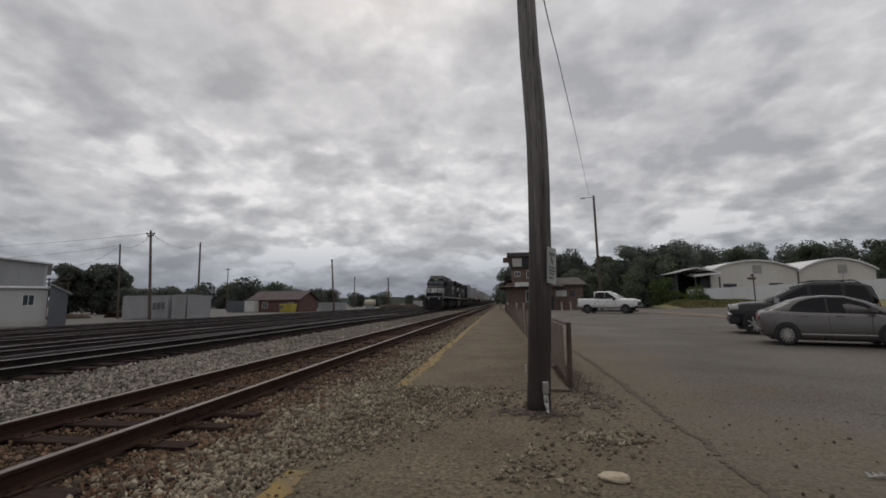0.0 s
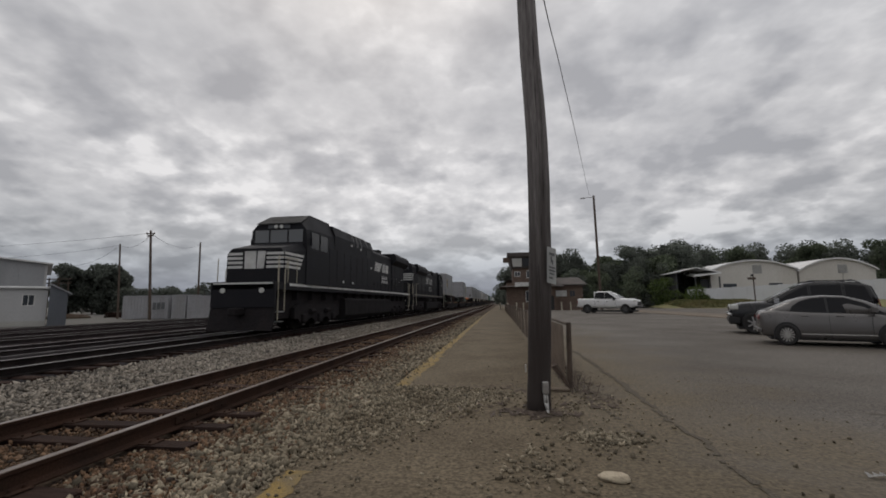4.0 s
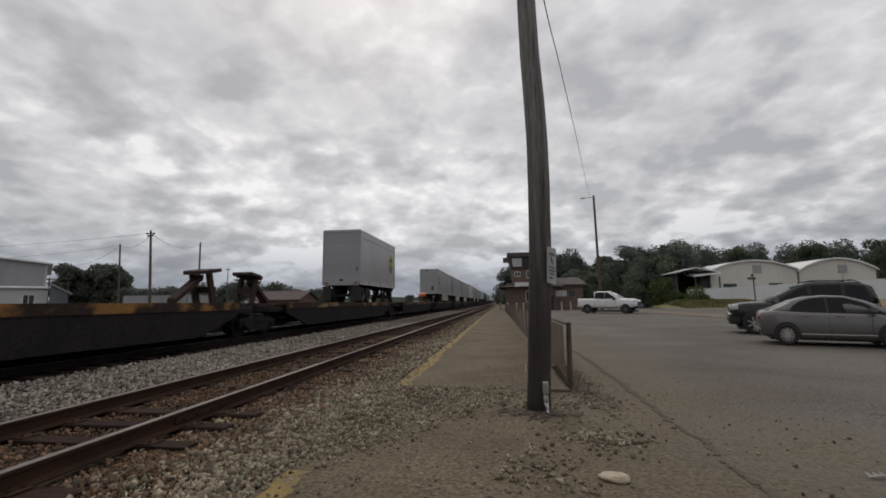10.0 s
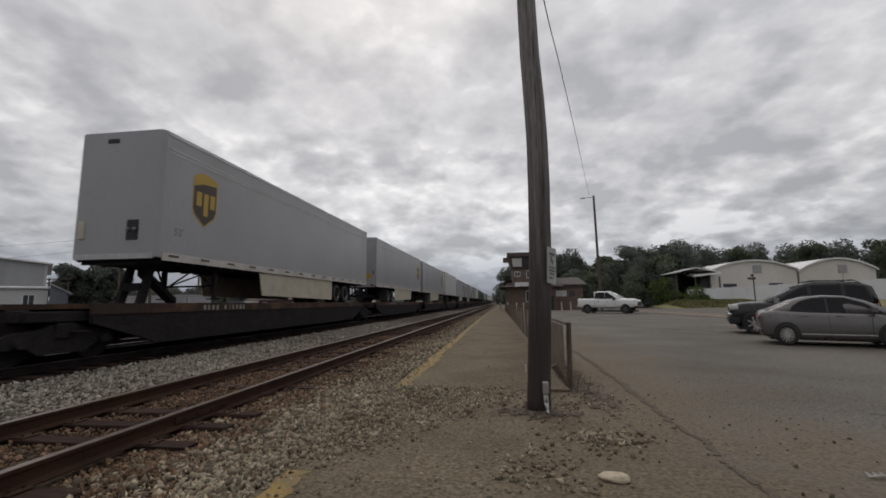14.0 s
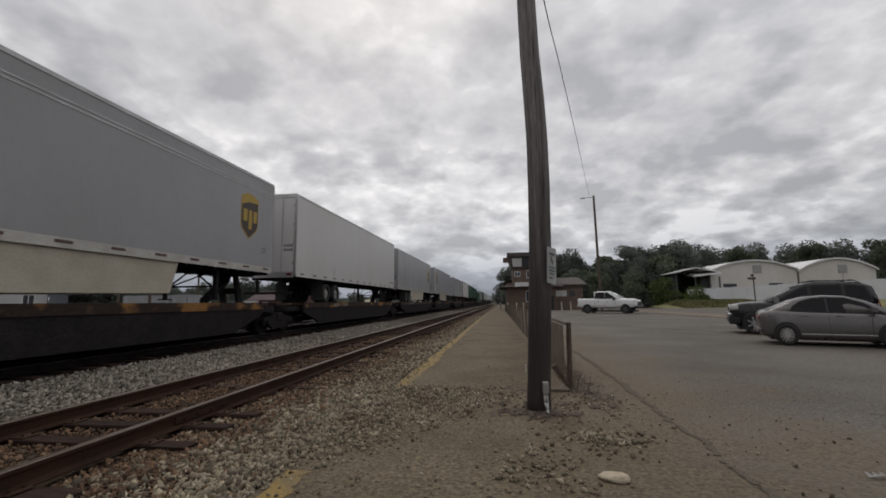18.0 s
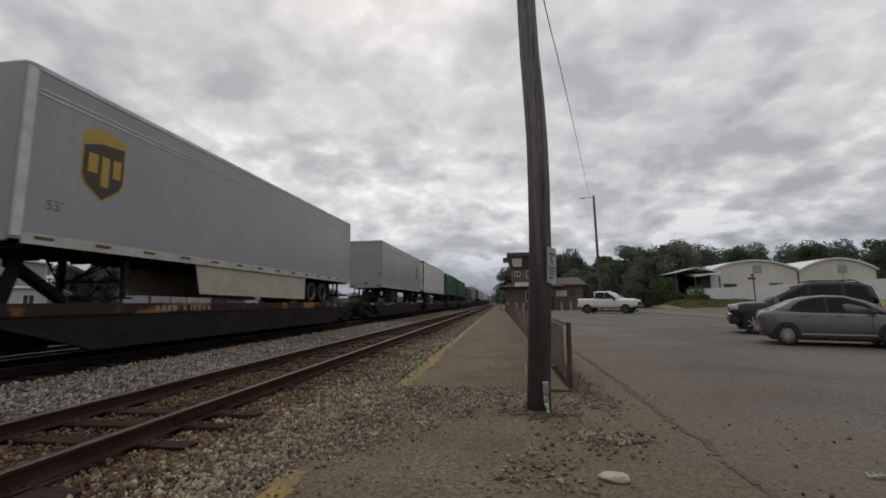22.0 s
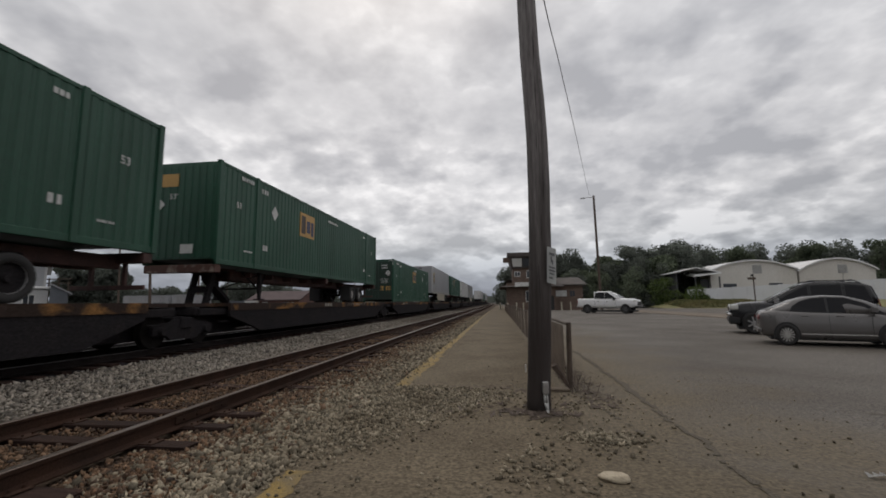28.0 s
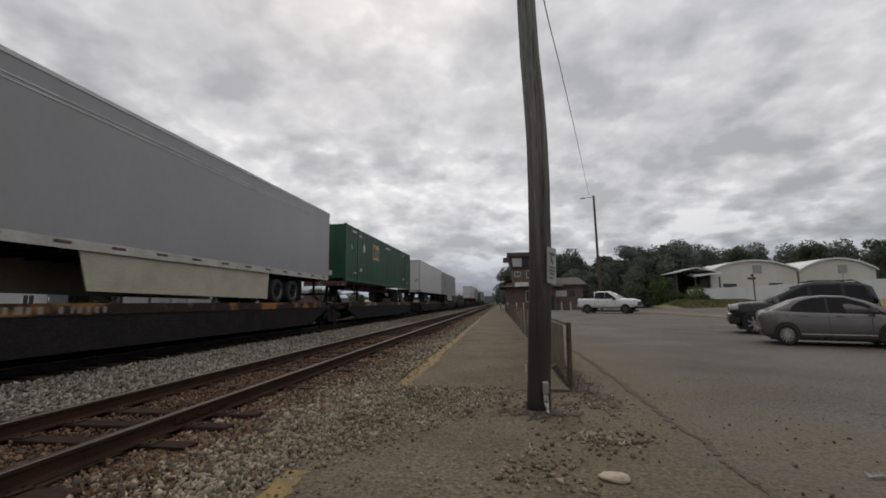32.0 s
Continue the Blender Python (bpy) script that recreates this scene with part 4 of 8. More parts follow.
for i, y in enumerate(posts):
    h = 0.88 + rng.uniform(-0.03, 0.04)
    bm = BM()
    tube(bm, (FX(y), y, -0.3), (FX(y) + rng.uniform(-0.02, 0.02), y + rng.uniform(-0.02, 0.02), h), 0.042, 0.037, 9)
    part("post", bm, M_WEATHER, fence)
    if i + 1 < len(posts):
        y1 = posts[i + 1]
        bm = BM()
        tube(bm, (FX(y), y, 0.84), (FX(y1), y1, 0.84 + rng.uniform(-0.02, 0.02)), 0.022, 0.022, 8)
        part("top_rail", bm, M_WEATHER, fence)
        step = 0.06 if i < 2 else 0.11 if i < 6 else 0.2
        bm = BM()
        zs, ze, w = -0.06, 0.82, (0.016 if i < 2 else 0.018 if i < 6 else 0.022)
        a = y - (ze - zs)
        while a < y1:
            for sgn in (1, -1):
                p, q = [a, zs], [a + (ze - zs), ze]
                if p[0] < y:
                    p = [y, zs + (y - a)]
                if q[0] > y1:
                    q = [y1, zs + (y1 - a)]
                if q[0] - p[0] > 0.03:
                    za, zb = (p[1], q[1]) if sgn > 0 else (zs + ze - p[1], zs + ze - q[1])
                    pa, pb = Vector((FX(p[0]) - 0.062, p[0], za)), Vector((FX(q[0]) - 0.062, q[0], zb))
                    d = (pb - pa).normalized()
                    n = Vector((0, -d.z, d.y)) * w
                    flat(bm, [pa - n, pb - n, pb + n, pa + n])
            a += step
        part("wire_mesh", bm, M_MESH, fence, "rusty diamond wire mesh")
bm = BM()
loft(bm, [[(0.97, 6.70, -0.10), (1.0, 6.70, -0.10), (1.0, 6.75, -0.06), (0.93, 6.75, -0.06)], [(0.72, 6.66, 0.22), (0.79, 6.66, 0.24), (0.79, 6.71, 0.27), (0.72, 6.71, 0.25)]])
part("brace", bm, M_WEATHER, fence)
bm = BM()
box(bm, (0.64, 6.56, LOT_Z), (0.96, 6.68, LOT_Z + 0.04), 0.012)
piece("fallen_timber", bm, M_SAND, "weathered timber offcut lying under the fence", "timber")
bm = BM()
for k in range(150):
    a = rng.uniform(0, math.tau)
    base = Vector((1.02 + rng.uniform(-0.10, 0.25), 6.75 + rng.uniform(-0.5, 3.6), LOT_Z))
    tip = base + Vector((0.22 * math.cos(a), 0.22 * math.sin(a), rng.uniform(0.03, 0.24)))
    s = Vector((-math.sin(a), math.cos(a), 0)) * 0.008
    flat(bm, [base - s, base + s, tip])
tagged(piece("dry_weeds", bm, M_WEATHER, "dry brown weed stalks tangled at the fence foot", "weeds"), kind="stuff")
bm = BM()
for k in range(150):
    y = rng.choice((6.55, 6.7, 5.3, 5.4, 5.9)) + rng.uniform(-0.3, 0.3)
    x = rng.uniform(-0.9, 0.9)
    if k > 80:
        x, y = rng.gauss(0.32, 0.2), rng.gauss(5.3, 0.08)
    a = rng.uniform(0, math.tau)
    s = rng.uniform(0.04, 0.15)
    p = Vector((x, y, LOT_Z + 0.006))
    d = Vector((math.cos(a), math.sin(a), 0))
    n = Vector((-d.y, d.x, 0)) * 0.25
    flat(bm, [p - d * s, p + n * s, p + d * s + Vector((0, 0, 0.02)), p - n * s * 0.6])
for k in range(240):
    p = Vector((rng.gauss(1.22, 0.16), 5.6 + 6.4 * rng.random() ** 1.5, LOT_Z + 0.006))
    d = Vector((1, 0, 0))
    d.rotate(Euler((0, 0, rng.uniform(0, math.tau))))
    n, s = Vector((-d.y, d.x, 0)) * 0.4, rng.uniform(0.02, 0.07)
    flat(bm, [p - d * s, p + n * s, p + d * s + Vector((0, 0, 0.015)), p - n * s * 0.7])
tagged(piece("dead_leaves", bm, M_WEATHER, "dead leaves and bark strips on the asphalt", "leaves"), kind="stuff")


# ---- vehicles ----
def lerp_rows(rows, x):
    rows = sorted(rows)
    if x <= rows[0][0]:
        return rows[0][1:]
    for a, b in zip(rows, rows[1:]):
        if x <= b[0]:
            k = (x - a[0]) / (b[0] - a[0])
            return tuple(u + k * (v - u) for u, v in zip(a[1:], b[1:]))
    return rows[-1][1:]


def car_wheel(r, rimmat, spokes, hub):
    bm = BM()
    ring = [(-0.10, r * 0.66), (-0.11, r * 0.9), (-0.08, r), (0.08, r), (0.11, r * 0.9), (0.10, r * 0.66)]
    seg = 32
    vs = [[bm.verts.new((math.cos(a) * q, w, math.sin(a) * q)) for w, q in ring] for a in (k * math.tau / seg for k in range(seg))]
    for i in range(seg):
        for j in range(len(ring)):
            bm.faces.new((vs[i][j], vs[(i + 1) % seg][j], vs[(i + 1) % seg][(j + 1) % len(ring)], vs[i][(j + 1) % len(ring)]))
    bmesh.ops.recalc_face_normals(bm, faces=bm.faces[:])
    tyre = mesh_of("tyre", bm, M_TYRE, True)
    bm = BM()
    tube(bm, (0, -0.06, 0), (0, -0.095, 0), r * 0.70, r * 0.66, 32, cap=False)
    tube(bm, (0, -0.10, 0), (0, -0.075, 0), r * 0.2, r * 0.26, 16)
    for k in range(spokes):
        a = k * math.tau / spokes
        d, n = Vector((math.cos(a), 0, math.sin(a))), Vector((-math.sin(a), 0, math.cos(a)))
        w0, w1 = r * hub, r * hub * 1.25
        y0, y1 = Vector((0, -0.095, 0)), Vector((0, -0.088, 0))
        bk = Vector((0, 0.03, 0))
        loft(bm, [[d * r * 0.12 - n * w0 + y0, d * r * 0.12 + n * w0 + y0, d * r * 0.12 + n * w0 + y0 + bk, d * r * 0.12 - n * w0 + y0 + bk], [d * r * 0.67 - n * w1 + y1, d * r * 0.67 + n * w1 + y1, d * r * 0.67 + n * w1 + y1 + bk, d * r * 0.67 - n * w1 + y1 + bk]])
    rim = mesh_of("rim", bm, rimmat)
    bm = BM()
    tube(bm, (0, -0.055, 0), (0, -0.05, 0), r * 0.68, seg=24)
    disc = mesh_of("brake_disc", bm, M_GRILLE)
    return tyre, rim, disc


def car(name, label, m, paint, body, cabin, side_glass, wheels, r, half, rimmat, spokes, hub, glass_ends, extras=None, belt_drop=0.0):
    """A car built from sections along its length; x forwards, y to its left."""
    c = thing(name, label, "car", "vehicles parked by the platform", m)

    def sec(x, w, zb, zs, zt):
        h = [(0.90, zb), (0.985, zb + 0.08), (1.0, zb + 0.28), (0.995, zs - 0.12), (0.955, zs - 0.02), (0.86, zs + (zt - zs) * 0.35), (0.5, zt)]
        return [(x, w * u, z) for u, z in h] + [(x, -w * u, z) for u, z in h[::-1]]

    rows = sorted(body)
    xs = sorted(set([q[0] for q in rows] + list(np.linspace(rows[0][0], rows[-1][0], 30))))
    bm = BM()
    loft(bm, [sec(x, *lerp_rows(body, x)) for x in xs])
    shell = part("body", bm, paint, c, smooth=True)

    def cab(x, wb, zb, wt, zt):
        h = [(wb, zb), (wb + (wt - wb) * 0.5, zb + (zt - zb) * 0.5), (wt, zt - 0.05 * min(1, (zt - zb) / 0.3)), (wt * 0.86, zt - 0.012), (wt * 0.4, zt)]
        return [(x, u, z) for u, z in h] + [(x, -u, z) for u, z in h[::-1]]

    cx = sorted(cabin)
    xs = sorted(set([q[0] for q in cx] + list(np.linspace(cx[0][0], cx[-1][0], 18))))
    bm = BM()
    loft(bm, [cab(x, *lerp_rows(cabin, x)) for x in xs])
    part("roof", bm, paint, c, smooth=True)

    def on_side(x, t, s, off=0.008):
        wb, zb, wt, zt = lerp_rows(cabin, x)
        return Vector((x, s * (wb + (wt - wb) * t + off), zb + (zt - zb) * t))

    for s in (-1, 1):
        for pts in side_glass:
            mx, mt = sum(x for x, t in pts) / len(pts), sum(t for x, t in pts) / len(pts)
            bm = BM()
            flat(bm, [on_side(mx + (x - mx) * 1.05 + math.copysign(0.015, x - mx), mt + (t - mt) * 1.13, s, 0.006) for x, t in pts])
            part("window_seal", bm, M_BLACKP, c, "black window seal")
            bm = BM()
            flat(bm, [on_side(x, t, s, 0.012) for x, t in pts])
            part("side_window", bm, M_GLASS, c, "dark side window")
    for pts, nm in zip(glass_ends, ("windscreen", "rear_window")):
        bm = BM()
        flat(bm, [(x, y, z) for x, y, z in pts])
        part(nm, bm, M_GLASS, c, "dark glass")
    tyre, rim, disc = car_wheel(r, rimmat, spokes, hub)
    for wx in wheels:
        for s in (-1, 1):
            # A black disc proud of the body stands in for the arch's shade.
            bm = BM()
            tube(bm, (wx, s * (half - 0.22), r), (wx, s * (half + 0.004), r), r + 0.055, seg=28)
            bmesh.ops.bisect_plane(bm, geom=bm.verts[:] + bm.edges[:] + bm.faces[:], plane_co=(0, 0, 0.2), plane_no=(0, 0, -1), clear_outer=True)
            part("arch_gap_disc", bm, M_BLACKP, c, "black disc for the shaded wheel arch gap")
            t = shared("tyre", tyre, c, (wx, s * (half - 0.055), r))
            t.rotation_euler = (0, 0, 0 if s < 0 else math.pi)
            shared("rim", rim, t, (0, 0, 0))
            shared("brake_disc", disc, t, (0, 0, 0))
    bm = BM()
    box(bm, (rows[0][0] + 0.3, -half * 0.85, 0.16), (rows[-1][0] - 0.3, half * 0.85, 0.3))
    part("underbody", bm, M_BLACKP, c)
    if extras:
        extras(c, on_side)
    return c


def sedan_extras(c, on_side):
    for s in (-1, 1):
        y = s * 0.885
        for x in (-0.95, -0.02):
            bm = BM()
            box(bm, (x, y - 0.012, 0.87), (x + 0.2, y + 0.03, 0.905), 0.008)
            part("door_handle", bm, M_GREYCAR, c)
        for x in (-0.215, 0.85):
            bm = BM()
            box(bm, (x, y - 0.004, 0.28), (x + 0.008, y + 0.004, 0.92))
            part("door_gap", bm, M_BLACKP, c)
        bm = BM()
        box(bm, (-0.98, y - 0.01, 0.33), (0.94, y + 0.018, 0.365), 0.006)
        part("side_moulding", bm, M_RIM, c, "pale side moulding")
        bm = BM()
        loft(bm, [[(0.82, s * 0.80, 1.0), (0.96, s * 0.80, 1.0), (0.96, s * 0.80, 1.1), (0.82, s * 0.80, 1.1)], [(0.84, s * 1.02, 1.01), (1.0, s * 1.0, 1.01), (1.0, s * 1.0, 1.13), (0.84, s * 1.02, 1.14)]])
        part("mirror", bm, M_GREYCAR, c)
        bm = BM()
        loft(bm, [[(-2.14, s * 0.45, 0.76), (-2.14, s * 0.45, 0.92), (-2.19, s * 0.45, 0.84)], [(-2.12, s * 0.66, 0.76), (-2.11, s * 0.65, 0.92), (-2.15, s * 0.63, 0.84)]])
        part("tail_lamp", bm, M_REDLENS, c, "red tail lamp")
        bm = BM()
        loft(bm, [[(2.1, s * 0.5, 0.62), (2.1, s * 0.5, 0.74), (2.22, s * 0.5, 0.66)], [(1.75, s * 0.86, 0.66), (1.75, s * 0.85, 0.78), (1.85, s * 0.87, 0.72)]])
        part("headlamp", bm, M_LENS, c, "clear headlamp")
    bm = BM()
    box(bm, (-2.2, -0.75, 0.36), (-2.08, 0.75, 0.5), 0.03)
    part("bumper", bm, M_GREYCAR, c)


def suv_extras(c, on_side):
    for s in (-1, 1):
        y = s * 0.985
        for x in (-1.0, 0.25):
            bm = BM()
            box(bm, (x, y - 0.012, 1.10), (x + 0.22, y + 0.03, 1.14), 0.008)
            part("door_handle", bm, M_BLACKCAR, c)
        for x in (-1.35, -0.28, 0.95):
            bm = BM()
            box(bm, (x, y - 0.004, 0.42), (x + 0.008, y + 0.004, 1.14))
            part("door_gap", bm, M_BLACKP, c)
        bm = BM()
        loft(bm, [[(0.80, s * 0.95, 1.16), (0.98, s * 0.95, 1.16), (0.98, s * 0.95, 1.34), (0.80, s * 0.95, 1.34)], [(0.82, s * 1.2, 1.17), (1.0, s * 1.18, 1.17), (1.0, s * 1.18, 1.36), (0.82, s * 1.2, 1.36)]])
        part("mirror", bm, M_CHROME, c, "bright chrome mirror")
        bm = BM()
        box(bm, (2.28, s * 0.80 - 0.18, 0.92), (2.60, s * 0.80 + 0.18, 1.13), 0.04)
        part("headlamp", bm, M_LENS, c, "large clear headlamp")
        bm = BM()
        polyline(bm, [(-1.95, s * 0.70, 1.86), (-1.75, s * 0.70, 1.965), (-0.35, s * 0.68, 1.985), (-0.15, s * 0.68, 1.92)], 0.02, 6)
        part("roof_rail", bm, M_BLACKP, c)
        bm = BM()
        loft(bm, [[(-2.43, s * 0.83, 0.95), (-2.43, s * 0.92, 0.95), (-2.38, s * 0.94, 0.95)], [(-2.38, s * 0.83, 1.3), (-2.38, s * 0.88, 1.3), (-2.34, s * 0.90, 1.3)]])
        part("tail_lamp", bm, M_REDLENS, c, "red tail lamp")
    for x in (-0.5, -1.65):
        bm = BM()
        box(bm, (x - 0.04, -0.70, 1.97), (x + 0.04, 0.70, 2.005), 0.01)
        part("roof_bar", bm, M_BLACKP, c)
    bm = BM()
    tube(bm, (-1.7, -0.45, 1.96), (-1.72, -0.45, 2.28), 0.008, seg=6)
    tube(bm, (-1.7, -0.45, 1.96), (-1.7, -0.45, 2.04), 0.05, 0.03, 8)
    part("antenna", bm, M_BLACKP, c)
    bm = BM()
    box(bm, (2.5, -0.97, 0.66), (2.72, 0.97, 0.80), 0.04)
    part("bumper_trim", bm, M_CHROME, c, "bright chrome bumper strip")
    bm = BM()
    box(bm, (2.2, -0.95, 0.36), (2.68, 0.95, 0.66), 0.06)
    part("bumper", bm, M_BLACKP, c)
    bm = BM()
    box(bm, (2.5, -0.5, 0.82), (2.64, 0.5, 1.08), 0.03)
    part("grille", bm, M_CHROME, c, "chrome grille")
    bm = BM()
    box(bm, (0.35, -0.955, 1.165), (1.2, -0.945, 1.185))
    part("belt_trim", bm, M_CHROME, c)


def truck_extras(c, on_side):
    for s in (-1, 1):
        y = s * 1.0
        for x in (0.0, -0.9):
            bm = BM()
            box(bm, (x, y - 0.012, 1.08), (x + 0.2, y + 0.03, 1.12), 0.008)
            part("door_handle", bm, M_BLACKP, c)
        for x in (-1.15, -0.12, 0.95):
            bm = BM()
            box(bm, (x, y - 0.004, 0.55), (x + 0.012, y + 0.006, 1.2))
            part("door_gap", bm, M_BLACKP, c)
        bm = BM()
        box(bm, (0.75, s * 1.0 - 0.02, 1.2), (0.95, s * 1.22, 1.42), 0.03)
        part("mirror", bm, M_BLACKP, c, "black mirror")
        bm = BM()
        box(bm, (2.62, s * 0.82 - 0.16, 1.1), (2.9, s * 0.82 + 0.16, 1.2), 0.02)
        part("headlamp", bm, M_LENS, c)
        bm = BM()
        box(bm, (-2.99, s * 0.9 - 0.1, 0.95), (-2.9, s * 0.9 + 0.1, 1.25), 0.02)
        part("tail_lamp", bm, M_REDLENS, c)
    bm = BM()
    box(bm, (2.72, -0.75, 0.72), (2.98, 0.75, 1.08), 0.03)
    part("grille", bm, M_GRILLE, c, "black grille")
    bm = BM()
    box(bm, (2.75, -0.98, 0.48), (3.02, 0.98, 0.7), 0.05)
    part("bumper", bm, M_BLACKP, c)
    bm = BM()
    box(bm, (-3.05, -0.95, 0.55), (-2.9, 0.95, 0.75), 0.03)
    part("rear_bumper", bm, M_CHROME, c)
    bm = BM()
    box(bm, (-2.85, -0.86, 1.0), (-1.3, 0.86, 1.37))
    part("cargo_bed", bm, M_BLACKP, c, "dark open cargo bed")


def place(x, y, heading):
    return pose(x, y, LOT_Z, 0, 0, heading)


car("sedan", "grey four-door sedan with silver hubcaps parked on asphalt", place(9.36, 13.72, -24.5) @ Matrix.Diagonal((0.80, 0.925, 0.925, 1)), M_GREYCAR,
    [(-2.14, 0.60, 0.40, 0.86, 0.90), (-2.05, 0.76, 0.27, 1.0, 1.04), (-1.65, 0.875, 0.24, 1.03, 1.08), (-0.9, 0.885, 0.20, 1.0, 1.02), (0.4, 0.885, 0.20, 0.97, 0.99), (1.1, 0.88, 0.20, 0.94, 0.99), (1.65, 0.86, 0.22, 0.80, 0.86), (2.08, 0.78, 0.27, 0.69, 0.73), (2.26, 0.62, 0.34, 0.58, 0.60)],
    [(-1.9, 0.70, 1.02, 0.62, 1.06), (-1.55, 0.77, 1.0, 0.62, 1.20), (-1.15, 0.80, 0.98, 0.61, 1.37), (-0.75, 0.81, 0.97, 0.60, 1.47), (-0.2, 0.82, 0.96, 0.59, 1.51), (0.3, 0.82, 0.95, 0.60, 1.485), (0.75, 0.81, 0.94, 0.63, 1.37), (1.3, 0.78, 0.93, 0.67, 1.13), (1.8, 0.72, 0.92, 0.70, 0.95)],
    [[(-1.22, 0.14), (-0.25, 0.08), (-0.25, 0.86), (-0.60, 0.86), (-0.92, 0.76), (-1.13, 0.5)], [(-0.18, 0.08), (1.22, 0.12), (1.0, 0.5), (0.75, 0.74), (0.3, 0.86), (-0.18, 0.86)]],
    (-1.38, 1.32), 0.325, 0.885, M_RIM, 14, 0.048,
    [[(1.66, -0.66, 0.99), (1.66, 0.66, 0.99), (0.5, 0.54, 1.42), (0.5, -0.54, 1.42)], [(-1.82, 0.6, 1.09), (-1.82, -0.6, 1.09), (-0.92, -0.54, 1.41), (-0.92, 0.54, 1.41)]], sedan_extras)
car("sport_utility_vehicle", "black full-size sport utility vehicle with chrome bumper strip", place(11.2, 17.95, 156) @ Matrix.Diagonal((0.85, 0.98, 0.98, 1)), M_BLACKCAR,
    [(-2.42, 0.90, 0.50, 1.05, 1.08), (-2.3, 0.97, 0.42, 1.15, 1.17), (-1.0, 0.985, 0.36, 1.16, 1.18), (0.9, 0.985, 0.36, 1.15, 1.18), (1.25, 0.98, 0.36, 1.18, 1.25), (2.1, 0.96, 0.40, 1.15, 1.21), (2.5, 0.90, 0.46, 1.08, 1.12), (2.62, 0.80, 0.55, 0.92, 0.96)],
    [(-2.36, 0.88, 1.13, 0.80, 1.40), (-2.2, 0.92, 1.14, 0.76, 1.80), (-1.8, 0.93, 1.15, 0.74, 1.93), (-0.6, 0.93, 1.15, 0.73, 1.96), (-0.15, 0.93, 1.15, 0.73, 1.91), (0.5, 0.92, 1.14, 0.78, 1.64), (1.35, 0.86, 1.14, 0.84, 1.18)],
    [[(-2.18, 0.16), (-1.42, 0.14), (-1.42, 0.84), (-2.02, 0.84)], [(-1.3, 0.14), (-0.32, 0.14), (-0.32, 0.84), (-1.3, 0.84)], [(-0.22, 0.14), (0.95, 0.16), (0.45, 0.64), (0.05, 0.80), (-0.22, 0.84)]],
    (-1.45, 1.74), 0.40, 0.985, M_ALU, 7, 0.062,
    [[(1.32, -0.8, 1.21), (1.32, 0.8, 1.21), (0.0, 0.66, 1.87), (0.0, -0.66, 1.87)], [(-2.40, 0.78, 1.3), (-2.40, -0.78, 1.3), (-2.25, -0.72, 1.76), (-2.25, 0.72, 1.76)]], suv_extras)
car("pickup_truck", "white crew-cab pickup truck parked across the lot", pose(11.14, 46.5, LOT_Z, 0, 0, -30) @ Matrix.Diagonal((1.0, 1.07, 1.1, 1)), M_WHITECAR,
    [(-2.95, 0.98, 0.62, 1.36, 1.38), (-2.85, 1.0, 0.58, 1.38, 1.40), (-1.25, 1.0, 0.52, 1.38, 1.40), (-1.15, 1.0, 0.52, 1.32, 1.34), (0.9, 1.0, 0.52, 1.30, 1.34), (1.3, 1.0, 0.52, 1.30, 1.40), (2.4, 0.99, 0.56, 1.27, 1.35), (2.8, 0.95, 0.6, 1.18, 1.24), (2.95, 0.85, 0.66, 1.04, 1.08)],
    [(-1.22, 0.93, 1.3, 0.80, 2.0), (-0.9, 0.95, 1.3, 0.78, 2.06), (0.1, 0.95, 1.3, 0.77, 2.06), (0.6, 0.94, 1.3, 0.80, 1.84), (1.4, 0.88, 1.3, 0.86, 1.36)],
    [[(-1.12, 0.14), (-0.2, 0.14), (-0.2, 0.84), (-1.08, 0.84)], [(-0.1, 0.14), (0.95, 0.16), (0.5, 0.7), (0.15, 0.84), (-0.1, 0.84)]],
    (-1.95, 1.85), 0.41, 1.0, M_RIMDULL, 6, 0.09,
    [[(1.37, -0.82, 1.4), (1.37, 0.82, 1.4), (0.36, 0.7, 1.96), (0.36, -0.7, 1.96)], [(-1.23, 0.75, 1.32), (-1.23, -0.75, 1.32), (-1.2, -0.7, 1.8), (-1.2, 0.7, 1.8)]], truck_extras)


# ---- buildings ----
def window(parent, x0, x1, z0, z1, y, trim, side=-1, label="window with a pale frame"):
    """A window set in a wall that faces the camera: frame, panes and sill."""
    w = part("window", box(BM(), (x0, y, z0), (x1, y - 0.02, z1)), M_PANE, parent, label)
    t = min(0.09, (x1 - x0) * 0.12)
    for a, b in (((x0 - t, y - 0.05, z0 - t), (x0, y + 0.02, z1 + t)), ((x1, y - 0.05, z0 - t), (x1 + t, y + 0.02, z1 + t)), ((x0, y - 0.05, z1), (x1, y + 0.02, z1 + t)), ((x0, y - 0.05, z0 - t), (x1, y + 0.02, z0))):
        part("frame", box(BM(), a, b), trim, w)
    xm = (x0 + x1) / 2
    part("mullion", box(BM(), (xm - t * 0.3, y - 0.04, z0), (xm + t * 0.3, y - 0.01, z1)), trim, w)
    return w


def wall_box(parent, name, a, b, mat, label=""):
    return part(name, box(BM(), a, b), mat, parent, label)


